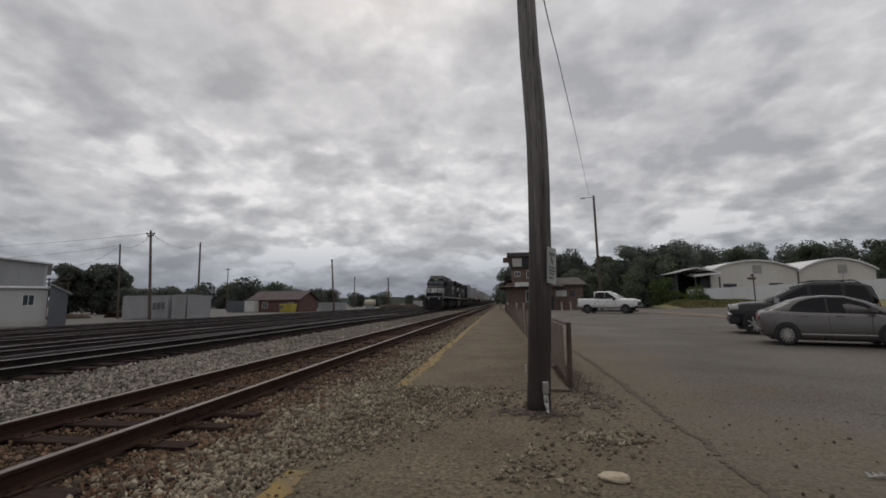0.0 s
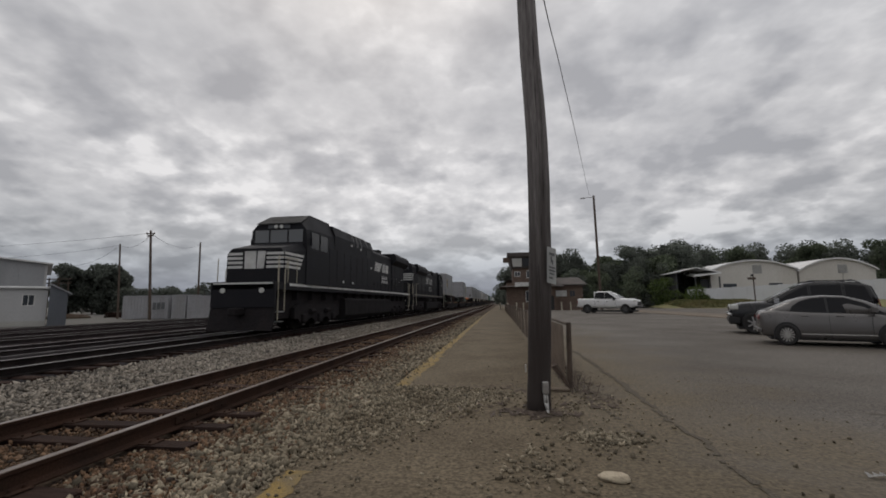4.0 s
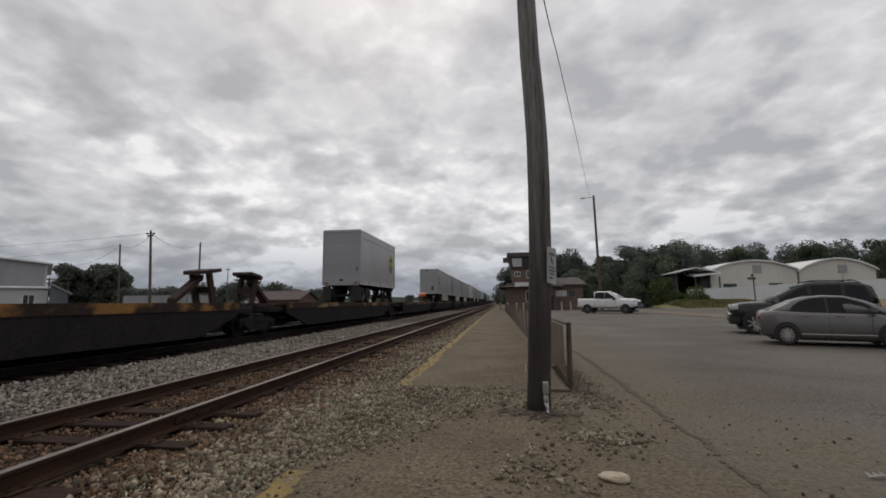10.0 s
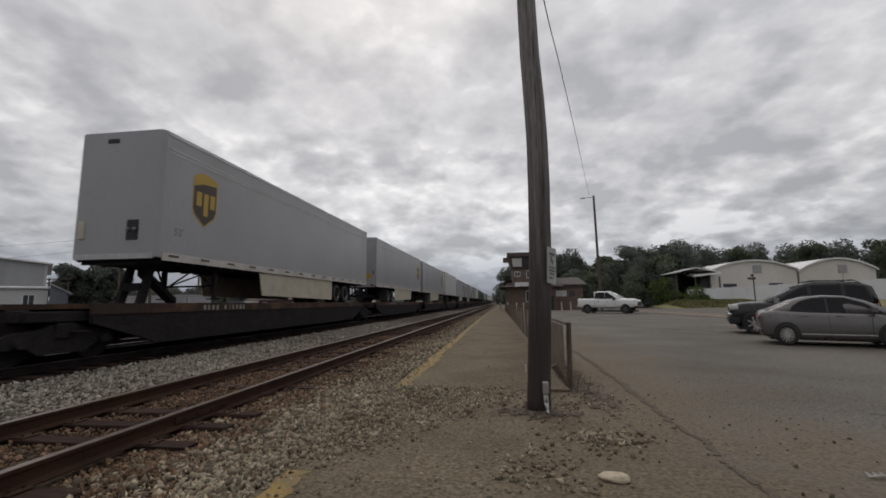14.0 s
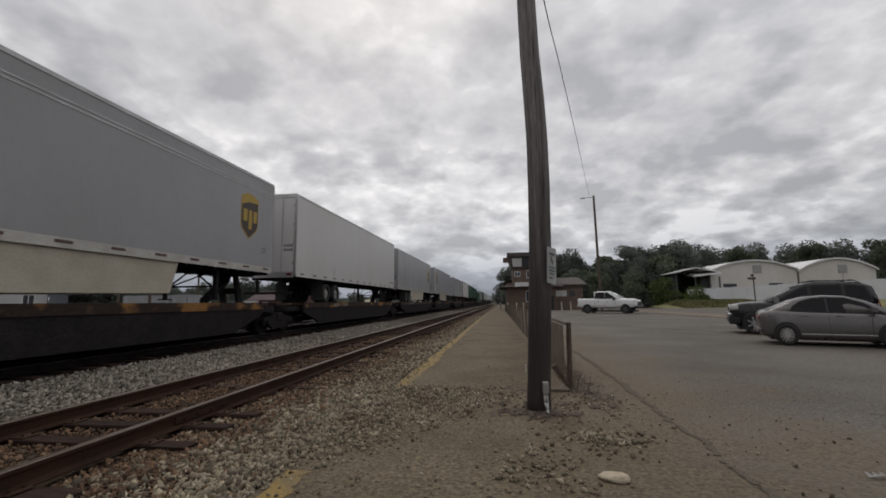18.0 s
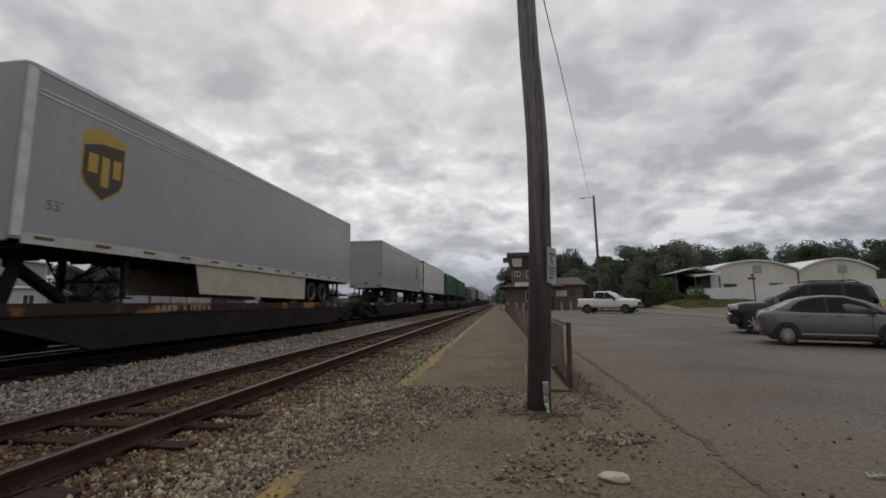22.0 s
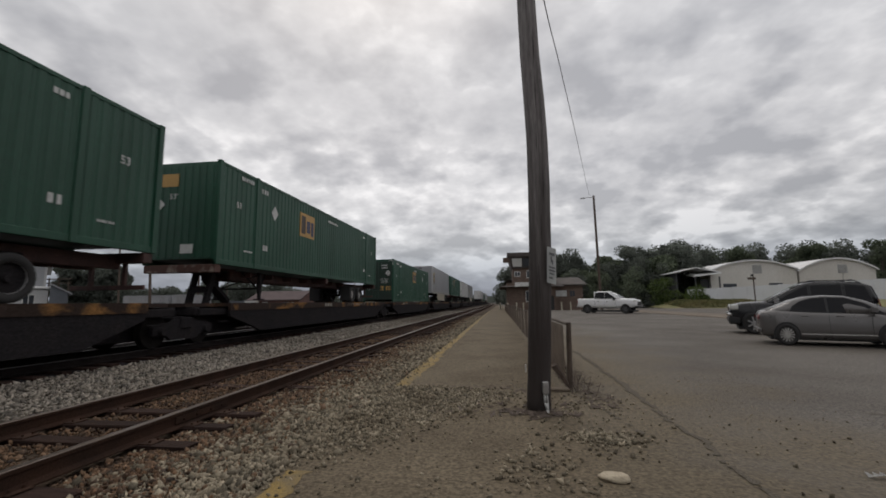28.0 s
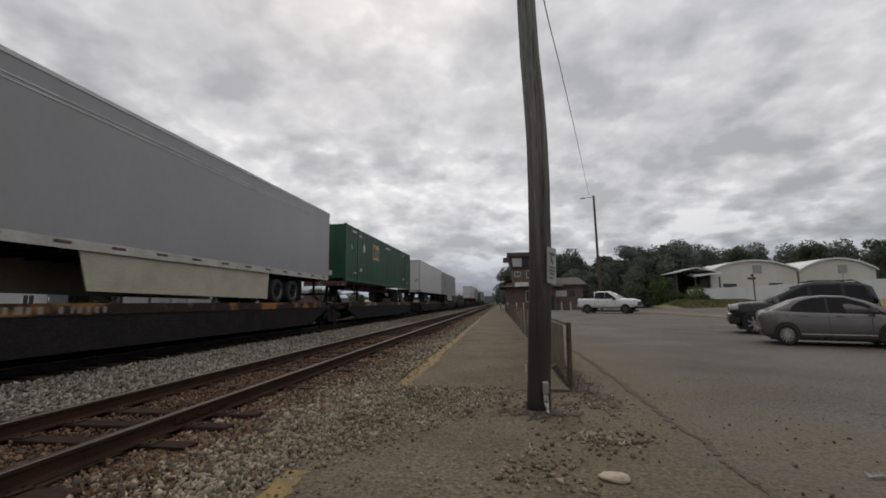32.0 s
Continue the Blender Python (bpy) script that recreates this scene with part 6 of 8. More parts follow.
FARK = [tree("broadleaf_tree", "distant dark tree beyond the depot", -90, 140, 10.5, 6.5, 43, M_LEAFD, 0.06, 1800, 0.5, "distant trees"), tree("broadleaf_tree", "distant low dark tree beyond the depot", -80, 142, 8.6, 6.0, 44, M_LEAFD, 0.05, 1800, 0.5, "distant trees")]
for i in range(20):
    x = -112 + i * 2.6 + g.uniform(-1, 1)
    tree_copy(FARK[i % 2 if i < 13 else 1], x, 142 + g.uniform(-4, 14) + (i % 3) * 6, g.uniform(0, 360), 0.9 if i < 5 else 0.78 if i < 13 else 0.74)
for x, y, k in ((-58, 170, 1), (-52, 172, 1), (-47, 168, 0), (-35, 190, 1), (-29, 195, 0), (-24, 200, 0), (-19, 205, 1), (-14, 215, 1), (-62, 175, 0), (-40, 185, 1), (-68, 165, 1), (-132, 150, 0), (-125, 145, 1), (-118, 140, 0)):
    tree_copy(FARK[k], x, y, g.uniform(0, 360), 0.55 if x > -75 else 0.75)
for x, y, k in ((4.5, 200, 0), (8, 205, 0), (12, 196, 0), (1.5, 240, 0), (6, 236, 1), (-1, 300, 0), (3, 290, 0), (16, 190, 0)):
    tree_copy(FARK[k], x, y, g.uniform(0, 360))
STN = tree("broadleaf_tree", "dark tree crowding the far side of the station", 5.5, 150, 14.5, 5.0, 45, M_LEAFD, 0.1, group="distant trees")
for x, y in ((9.5, 155), (3.0, 160), (14, 120), (17, 110)):
    tree_copy(STN, x, y, g.uniform(0, 360))
n = 260
th = np.linspace(0, math.tau, n, endpoint=False)
bm = BM()
prev = None
ring = []
for a in th:
    r = 700 + 60 * math.sin(3 * a)
    hgt = 9 + 5 * noise.noise(Vector((math.cos(a) * 9, math.sin(a) * 9, 3)))
    ring.append((bm.verts.new((r * math.cos(a), r * math.sin(a), -3)), bm.verts.new((r * math.cos(a), r * math.sin(a), hgt))))
for i in range(n):
    (a0, a1), (b0, b1) = ring[i], ring[(i + 1) % n]
    bm.faces.new((a0, b0, b1, a1))
piece("backdrop", bm, M_LEAFD, "hazy dark line of far woods on the horizon", kind="structure")

# ---- roadside grass ----


def bank_z(x, y):
    """Height of the bank that rises from the road towards the hangars."""
    k = np.clip((y - 66) / 13, 0, 1)
    return -0.37 + 1.3 * k * k * (3 - 2 * k) * np.clip((x - 26) / 4, 0, 1) - 0.08 * np.clip((29 - x) / 2, 0, 1)


count = 9000
gx, gy = nrng.uniform(28.3, 41, count), nrng.uniform(70, 79.5, count)
gh = nrng.uniform(0.1, 0.45, count) * np.clip((gy - 70) / 3, 0.3, 1)
ga = nrng.uniform(0, math.tau, count)
w = 0.07
bx, by = np.cos(ga) * w, np.sin(ga) * w
mound = bank_z(gx, gy)
tri = np.stack([np.stack([gx - bx, gy - by, mound], -1), np.stack([gx + bx, gy + by, mound], -1), np.stack([gx + nrng.normal(0, 0.2, count), gy + nrng.normal(0, 0.2, count), mound + gh], -1)], 1)
tagged(new("roadside_grass", raw_mesh("roadside_grass", tri.reshape(-1, 3), np.arange(count * 3).reshape(-1, 3), M_GRASS)), "tall yellow-green grass along the road", "grass", kind="stuff")
nx, ny = 30, 16
xs, ys = np.linspace(27, 130, nx), np.linspace(65, 84, ny)
X, Yg = np.meshgrid(xs, ys)
Z = bank_z(X, Yg)
i = np.arange(nx * ny).reshape(ny, nx)
tagged(new("grass_bank", raw_mesh("grass_bank", np.stack([X, Yg, Z], -1).reshape(-1, 3), np.stack([i[:-1, :-1], i[:-1, 1:], i[1:, 1:], i[1:, :-1]], -1).reshape(-1, 4), M_GRASS)), "low grassy bank beside the road", kind="structure")

# ---- the train ----
TRAIN = []
WHEELSETS = []
SIDE = 1.30
DECK = 1.25


def joined(name, fn, mat, parent, label="", smooth=False):
    bm = BM()
    fn(bm)
    return part(name, bm, mat, parent, label, smooth)


def wheelset_mesh(r):
    bm = BM()
    for s in (-1, 1):
        tube(bm, (s * 0.70, 0, 0), (s * 0.83, 0, 0), r, r * 0.985, 24)
        tube(bm, (s * 0.66, 0, 0), (s * 0.70, 0, 0), r + 0.025, r + 0.025, 24)
        tube(bm, (s * 0.83, 0, 0), (s * 0.86, 0, 0), r * 0.42, r * 0.36, 16)
        for k in range(6):
            a = k * math.tau / 6
            box(bm, (s * 0.835 - 0.01, math.cos(a) * r * 0.62 - 0.04, math.sin(a) * r * 0.62 - 0.04), (s * 0.835 + 0.01, math.cos(a) * r * 0.62 + 0.04, math.sin(a) * r * 0.62 + 0.04))
    tube(bm, (-1.0, 0, 0), (1.0, 0, 0), 0.085, seg=10)
    return mesh_of("wheelset", bm, M_WHEEL)


WHEELSET = wheelset_mesh(0.46)
WHEELSET_BIG = wheelset_mesh(0.53)


def truck_mesh():
    bm = BM()
    for s in (-1, 1):
        x0, x1 = s * 0.92, s * 1.06
        prism(bm, [(-1.18, 0.36), (-1.18, 0.58), (-0.98, 0.66), (-0.45, 0.72), (-0.3, 0.80), (0.3, 0.80), (0.45, 0.72), (0.98, 0.66), (1.18, 0.58), (1.18, 0.36), (0.72, 0.36), (0.5, 0.2), (-0.5, 0.2), (-0.72, 0.36)], "x", min(x0, x1), max(x0, x1))
        for y in (-0.88, 0.88):
            tube(bm, (s * 1.05, y, 0.46), (s * 1.16, y, 0.46), 0.12, 0.1, 12)
        for y in (-0.22, 0, 0.22):
            tube(bm, (s * 1.0, y, 0.3), (s * 1.0, y, 0.62), 0.085, seg=8)
    box(bm, (-1.12, -0.22, 0.5), (1.12, 0.22, 0.84), 0.03)
    return mesh_of("truck", bm, M_LOCOG)


TRUCK = truck_mesh()


def truck(parent, y):
    t = shared("truck", TRUCK, parent, (0, y, 0))
    for k in (-0.88, 0.88):
        w = shared("wheelset", WHEELSET, t, (0, k, 0.46))
        WHEELSETS.append((w, k, 0.46))
    return t


def hitch(parent, y, toward, mat, raised=True):
    """A trailer hitch: leaning legs and a long brace under a tilted fifth-wheel plate."""
    top = 2.38 if raised else 2.0
    foot = y - toward * 0.30
    bm = BM()
    for s in (-1, 1):
        prism(bm, [(foot - 0.13, DECK - 0.05), (foot + 0.13, DECK - 0.05), (y + 0.10, top - 0.1), (y - 0.10, top - 0.1)], "x", s * 0.32 - 0.06, s * 0.32 + 0.06)
    box(bm, (-0.3, foot - 0.02, 1.6), (0.3, foot + 0.14, 1.82))
    legs = M_SILLB if mat is M_ORANGE else mat
    h = part("hitch", bm, legs, parent, "leaning steel trailer hitch")
    a, b = Vector((0, y + toward * 1.25, DECK - 0.02)), Vector((0, y + toward * 0.05, top - 0.32))
    side, up_ = Vector((0.16, 0, 0)), Vector((0, 0, 0.17))
    part("brace", loft(BM(), [[a - side, a + side, a + side + up_, a - side + up_], [b - side, b + side, b + side + up_, b - side + up_]]), legs, h)
    ring = [(-0.42, -0.52), (0.42, -0.52), (0.48, 0.0), (0.40, 0.34), (0.22, 0.5), (-0.22, 0.5), (-0.40, 0.34), (-0.48, 0.0)]
    tilt = 0.16 if raised else 0.0
    lift_ = lambda v: top - tilt * v
    part("hitch_plate", loft(BM(), [[(u, y + toward * v, lift_(v) - (0.3 if legs is not mat else 0.1)) for u, v in ring], [(u, y + toward * v, lift_(v) + 0.02) for u, v in ring]]), mat, h, "bright orange hitch head" if legs is not mat else "")
    return h


WORDS_AT = {306.2: 5.4, 367.8: 14.3}


def spine_car(b0, b1, first=True, last=False, mat=None, hitches=(), words_on="", group="spine cars of the train"):
    """One platform of an articulated trailer-carrying flat car."""
    L = b1 - b0
    s0, s1 = (3.2 if b0 == 160.1 else 1.65), L - 1.65
    c = thing("spine_car", "low dark articulated flat car platform with weathered orange side sills" if mat is M_SILL else "low dark articulated flat car platform with rusty brown side sills", "rail car", group)
    joined("centre_sill", lambda bm: box(bm, (-0.42, 0.25, 0.55), (0.42, L - 0.25, 1.12), 0.03), M_LOCOG, c)
    joined("deck", lambda bm: (box(bm, (-1.24, s0, 1.13), (1.24, s1, DECK - 0.005)), box(bm, (-0.75, 0.3, 1.13), (0.75, s0, DECK - 0.01)), box(bm, (-0.75, s1, 1.13), (0.75, L - 0.3, DECK - 0.01))), M_SILLB, c, "rusty steel deck plates")
    for s in (-1, 1):
        joined("side_sill", lambda bm: prism(bm, [(s0, DECK), (s1, DECK), (s1, 1.0), (s0, 1.0)], "x", s * 1.30 - 0.05, s * 1.30 + 0.05), mat or M_SILLB, c, "weathered painted side sill")
        joined("side_girder", lambda bm: prism(bm, [(s0 + 0.02, 1.0), (s1 - 0.02, 1.0), (s1 - 0.04, 0.8), (L - 3.0, 0.34), (L - 3.3, 0.22), (3.5, 0.22), (3.22, 0.34), (s0 + 0.04, 0.8)], "x", s * 1.27 - 0.05, s * 1.27 + 0.05), M_LOCOG, c, "dark side girder")
        for k in np.arange(4.0, L - 4, 2.3):
            joined("stake_pocket", lambda bm: box(bm, (s * 1.345 - 0.012, k, 1.0), (s * 1.345 + 0.012, k + 0.16, 1.2), 0.008), M_SILLB, c)
    # Dark end platforms, each with an added block below that fills the shade.
    for y0, y1 in ((0.45, 3.3), (L - 3.3, L - 0.45)):
        joined("end_platform", lambda bm: box(bm, (-1.12, y0, 0.86), (1.12, y1, 1.08), 0.02), M_LOCOG, c, "dark narrow end platform")
        joined("draft_sill", lambda bm: box(bm, (-0.48, y0, 0.22), (0.48, y1, 0.87), 0.02), M_LOCOG, c)
        for k in (0.9, 1.9):
            joined("end_step", lambda bm: box(bm, (1.12, y0 + k, 0.62), (1.26, y0 + k + 0.35, 0.66), 0.01), M_LOCOG, c)
    joined("end_beam", lambda bm: (box(bm, (-1.05, 0.35, 0.86), (1.05, 0.6, 1.12), 0.03)), M_LOCOG, c)
    joined("end_beam", lambda bm: (box(bm, (-1.05, L - 0.6, 0.86), (1.05, L - 0.35, 1.12), 0.03)), M_LOCOG, c)
    truck(c, 1.3 if first else -0.05)
    if last:
        truck(c, L - 1.3)
    for y in ((0.0,) if first else ()) + ((L,) if last else ()):
        joined("coupler", lambda bm: (box(bm, (-0.12, y - 0.55, 0.72), (0.12, y + 0.55, 0.95), 0.03), box(bm, (-0.2, y - 0.2, 0.66), (0.2, y + 0.2, 1.0), 0.05)), M_LOCOG, c)
    for y, toward, hm in hitches:
        hitch(c, y, toward, hm)
    if words_on:
        words("sill_lettering", words_on, 0.16, M_DULLSTRIPE, c, pose(1.356, WORDS_AT[b0], 1.12, 90, 0, 90), "worn white stencilled lettering", 1.3)
        joined("sill_mark", lambda bm: [box(bm, (1.35, WORDS_AT[b0] - 4.9 + 0.33 * k, 1.05), (1.354, WORDS_AT[b0] - 4.66 + 0.33 * k, 1.2)) for k in range(3)], M_DULLSTRIPE, c, "three plain white blocks")
    else:
        rr = random.Random(int(b0))
        bm = BM()
        start, pitch = (9.72, 0.199) if b0 == 160.1 else (5.2, 0.2)
        for k in range(11):
            if k != 4:
                y = start + k * pitch
                w = pitch * rr.uniform(0.4, 0.7)
                flat(bm, [(1.353, y, 1.04), (1.353, y + w, 1.04), (1.353, y + w, 1.18), (1.353, y, 1.18)])
        part("sill_lettering", bm, M_DULLSTRIPE, c, "row of worn white stencil marks")
    TRAIN.append((c, b0))
    return c


def road_wheel_meshes():
    bm = BM()
    ring = [(-0.15, 0.30), (-0.15, 0.44), (-0.12, 0.48), (0.12, 0.48), (0.15, 0.44), (0.15, 0.30)]
    seg = 28
    vs = [[bm.verts.new((x, math.cos(a) * r, math.sin(a) * r)) for x, r in ring] for a in (k * math.tau / seg for k in range(seg))]
    for i in range(seg):
        for j in range(len(ring)):
            bm.faces.new((vs[i][j], vs[(i + 1) % seg][j], vs[(i + 1) % seg][(j + 1) % len(ring)], vs[i][(j + 1) % len(ring)]))
    bmesh.ops.recalc_face_normals(bm, faces=bm.faces[:])
    tyre = mesh_of("tyre", bm, M_TYRE, True)
    bm = BM()
    tube(bm, (0.06, 0, 0), (0.13, 0, 0), 0.30, 0.305, 28, cap=False)
    tube(bm, (0.02, 0, 0), (0.06, 0, 0), 0.16, 0.30, 28)
    tube(bm, (0.02, 0, 0), (0.15, 0, 0), 0.11, 0.09, 14)
    for k in range(10):
        a = k * math.tau / 10
        tube(bm, (0.05, math.cos(a) * 0.2, math.sin(a) * 0.2), (0.085, math.cos(a) * 0.2, math.sin(a) * 0.2), 0.018, seg=6)
    rim = mesh_of("rim", bm, M_RIM)
    bm = BM()
    tube(bm, (0.06, 0, 0), (0.13, 0, 0), 0.30, 0.305, 28, cap=False)
    tube(bm, (0.02, 0, 0), (0.06, 0, 0), 0.16, 0.30, 28)
    tube(bm, (0.02, 0, 0), (0.15, 0, 0), 0.11, 0.09, 14)
    dark = mesh_of("rim", bm, M_LOCOG)
    ring = mesh_of("rim_edge", tube(BM(), (0.125, 0, 0), (0.147, 0, 0), 0.292, 0.302, 28, cap=False), M_ALU)
    return tyre, rim, dark, ring


TYRE, RIM, RIMDARK, RIM_EDGE = road_wheel_meshes()


def bogie(parent, y, rim):
    """Two axles with double tyres under a trailer."""
    for k in (-0.66, 0.66):
        joined("axle", lambda bm: (tube(bm, (-1.0, y + k, 1.73), (1.0, y + k, 1.73), 0.075), [box(bm, (s * 0.5 - 0.1, y + k - 0.3, 1.8), (s * 0.5 + 0.1, y + k + 0.3, 2.1), 0.02) for s in (-1, 1)]), M_LOCOG, parent)
        for s in (-1, 1):
            for x in (1.08, 0.74):
                t = shared("tyre", TYRE, parent, (s * x, y + k, 1.73))
                if s < 0:
                    t.rotation_euler = (0, 0, math.pi)
                if x > 1:
                    shared("rim", rim, t, (0, 0, 0))
                    if rim is RIMDARK:
                        shared("rim_edge", RIM_EDGE, t, (0, 0, 0))
    joined("bogie_frame", lambda bm: [box(bm, (s * 0.5 - 0.06, y - 1.35, 2.08), (s * 0.5 + 0.06, y + 1.35, 2.3), 0.01) for s in (-1, 1)], M_LOCOG, parent)
    for s in (-1, 1):
        joined("mud_flap", lambda bm: box(bm, (s * 0.98 - 0.3, y + 1.35 * parent["rear"], 1.36), (s * 0.98 + 0.3, y + 1.35 * parent["rear"] + 0.012, 2.3)), M_TYRE, parent)


def landing_gear(parent, y, toward):
    for s in (-1, 1):
        joined("landing_leg", lambda bm: (box(bm, (s * 0.92 - 0.07, y - 0.07, 1.62), (s * 0.92 + 0.07, y + 0.07, 2.42), 0.01), box(bm, (s * 0.92 - 0.05, y - 0.05, 1.40), (s * 0.92 + 0.05, y + 0.05, 1.65)), box(bm, (s * 0.92 - 0.14, y - 0.16, 1.36), (s * 0.92 + 0.14, y + 0.16, 1.40), 0.008)), M_LOCOG, parent)
        joined("leg_brace", lambda bm: (tube(bm, (s * 0.92, y, 1.7), (s * 0.6, y + 0.9 * toward, 2.4), 0.03, seg=6), tube(bm, (s * 0.92, y, 1.72), (s * 0.6, y - 0.7 * toward, 2.4), 0.03, seg=6)), M_LOCOG, parent)
    joined("leg_crossbar", lambda bm: (tube(bm, (-0.92, y, 1.8), (0.92, y, 1.8), 0.03, seg=6), tube(bm, (-0.92, y, 1.75), (0.92, y, 2.35), 0.025, seg=6)), M_LOCOG, parent)


def emblem(parent, y, z, w, h, faded=False):
    """A shield-shaped emblem: dark field, light cap and three plain bars."""
    dark, light = (M_OLIVE, M_LIME) if faded else (M_BROWN, M_GOLD)
    x = SIDE + 0.006
    outline = [(-0.5, 0.36), (-0.46, 0.42), (-0.2, 0.5), (0.1, 0.5), (0.5, 0.42), (0.5, -0.18), (0.42, -0.30), (0.0, -0.5), (-0.42, -0.30), (-0.5, -0.18)]
    e = joined("emblem", lambda bm: prism(bm, [(y + u * w, z + v * h) for u, v in outline], "x", x - 0.004, x), light, parent, "gold edge of a shield emblem")
    cx, k = x + 0.004, 0.93
    inner = [(-0.5, 0.24), (-0.1, 0.33), (0.5, 0.36), (0.5, -0.18), (0.42, -0.30), (0.0, -0.5), (-0.42, -0.30), (-0.5, -0.18)]
    joined("emblem_field", lambda bm: prism(bm, [(y + u * w * k, z + v * h * k) for u, v in inner], "x", cx - 0.003, cx), dark, e, "dark brown shield field")
    bars = lambda bm: [prism(bm, [(y + u0 * w, z + v0 * h), (y + u1 * w, z + v0 * h), (y + u1 * w, z + v1 * h), (y + u0 * w, z + v1 * h)], "x", cx + 0.001, cx + 0.004) for u0, u1, v0, v1 in
                       ((-0.36, -0.15, -0.12, 0.14), (-0.06, 0.12, -0.28, 0.14), (0.21, 0.40, -0.12, 0.14))]
    joined("emblem_mark", bars, light, e, "plain gold bars across the shield")
    return e


MARKER = None
BEAM = mesh_of("floor_beam", box(BM(), (-1.22, -0.045, -0.07), (1.22, 0.045, 0.058)), M_LOCOG)


def trailer(b0, b1, front_first=True, skin=None, look_="parcel", top=6.05, bottom=2.48, skirt=True, rim=None, faded=False, corner=False):
    """A road trailer riding on a spine car. Its nose or its doors lead."""
    global MARKER
    L = b1 - b0
    skin = skin or M_TRAILER
    plain = look_ == "plain"
    worn = look_ == "worn"
    label = {"parcel": "grey box trailer with shield emblem, cream skirts", "plain": "plain white box trailer, pale rims", "worn": "streaked white box trailer with rusty frame"}[look_]
    if L < 12:
        label = "short grey box trailer with a shield emblem"
    t = thing("box_trailer", label + (" riding nose first" if front_first else " riding doors first"), "trailer", "trailers on the train")
    Y = (lambda y: y) if front_first else (lambda y: L - y)
    t["rear"] = 1 if front_first else -1

    def yb(bm, x0, x1, y0, y1, z0, z1, bev=0.0):
        a, b = sorted((Y(y0), Y(y1)))
        return box(bm, (x0, a, z0), (x1, b, z1), bev)

    # body with a rounded roof edge and rounded nose corners
    prof = [(-SIDE, bottom), (SIDE, bottom), (SIDE, top - 0.07), (SIDE - 0.02, top - 0.02), (SIDE - 0.07, top), (-SIDE + 0.07, top), (-SIDE + 0.02, top - 0.02), (-SIDE, top - 0.07)]

    def body(bm):
        rings = []
        for y, k, kz in ((0.0, 0.93, 0.03), (0.03, 0.97, 0.012), (0.12, 1.0, 0.0), (L, 1.0, 0.0)):
            rings.append([(x * k, Y(y), z - (kz if z > 4 else 0)) for x, z in prof])
        loft(bm, rings)
    joined("body", body, skin, t, "smooth sheet-sided box body")
    joined("top_rail", lambda bm: [yb(bm, s * (SIDE + 0.004) - 0.012, s * (SIDE + 0.004) + 0.012, 0.15, L, top - 0.14, top - 0.05) for s in (-1, 1)], M_ALU, t, "thin metal top rail")
    if not plain and not worn:
        joined("band", lambda bm: [yb(bm, SIDE - 0.005, SIDE + 0.012, 0.25, L - 0.25, z0, z0 + 0.035) for z0 in ((top - 0.62, top - 0.52) if not faded else (top - 0.56,))], M_ALU if not faded else M_SIGNGREY, t, "double pale band under the roof")
    r = joined("bottom_rail", lambda bm: [yb(bm, s * (SIDE + 0.008) - 0.016, s * (SIDE + 0.008) + 0.016, 0.2, L, bottom - 0.08, bottom + 0.14) for s in (-1, 1)], M_RAILCREAM if not plain else M_TRAILERW, t, "cream bottom rail")
    if MARKER is None:
        bm = BM()
        box(bm, (0, -0.19, -0.03), (0.012, 0.19, 0.035), 0.004)
        MARKER = mesh_of("marker", bm, M_MARK)
    n = max(5, int(L / 1.25))
    for k in range(n):
        shared("marker", MARKER, r, (SIDE + 0.025, Y(0.6 + k * (L - 1.2) / (n - 1)), bottom + 0.055))
    joined("floor", lambda bm: yb(bm, -1.2, 1.2, 0.1, L - 0.1, bottom - 0.03, bottom - 0.005), M_LOCOG, t)
    for y in np.arange(0.3, L - 0.2, 0.62):
        shared("floor_beam", BEAM, t, (0, Y(y), bottom - 0.09))
    joined("coupler_plate", lambda bm: yb(bm, -0.6, 0.6, 0.15, 1.6, bottom - 0.2, bottom - 0.1, 0.02), M_LOCOG, t)
    # nose
    e0 = lambda w, z0, z1, x, d=0.03: (lambda bm: yb(bm, x - w / 2, x + w / 2, -d, 0.02, z0, z1, 0.008))
    joined("service_panel", e0(0.34, 2.95, 3.5, 0.55), M_GRILLE, t, "dark hose connection panel")
    joined("hose_coupling", lambda bm: [tube(bm, (0.55 + dx, Y(-0.03), 3.25), (0.55 + dx, Y(-0.10), 3.22), 0.045, seg=8) for dx in (-0.09, 0.09)], M_ALU, t)
    joined("document_box", e0(0.2, 3.0, 3.5, -1.02, 0.035), M_SKIRT, t, "framed document holder")
    # small dark vent high on the nose
    joined("nose_lamp", e0(0.35, top - 0.35, top - 0.23, -0.25, 0.025), M_GRILLE, t)
    joined("nose_rail", lambda bm: yb(bm, -1.2, 1.2, -0.015, 0.06, bottom - 0.05, bottom + 0.1, 0.01), M_ALU, t)
    if corner:
        joined("corner_cap", lambda bm: yb(bm, SIDE * 0.95, SIDE + 0.012, 0.03, 0.2, bottom + 0.05, top - 0.12, 0.008), M_WHITE, t, "bright nose corner cap")
    # rear
    door_mat = M_TRAILERW if (plain or worn) else skin
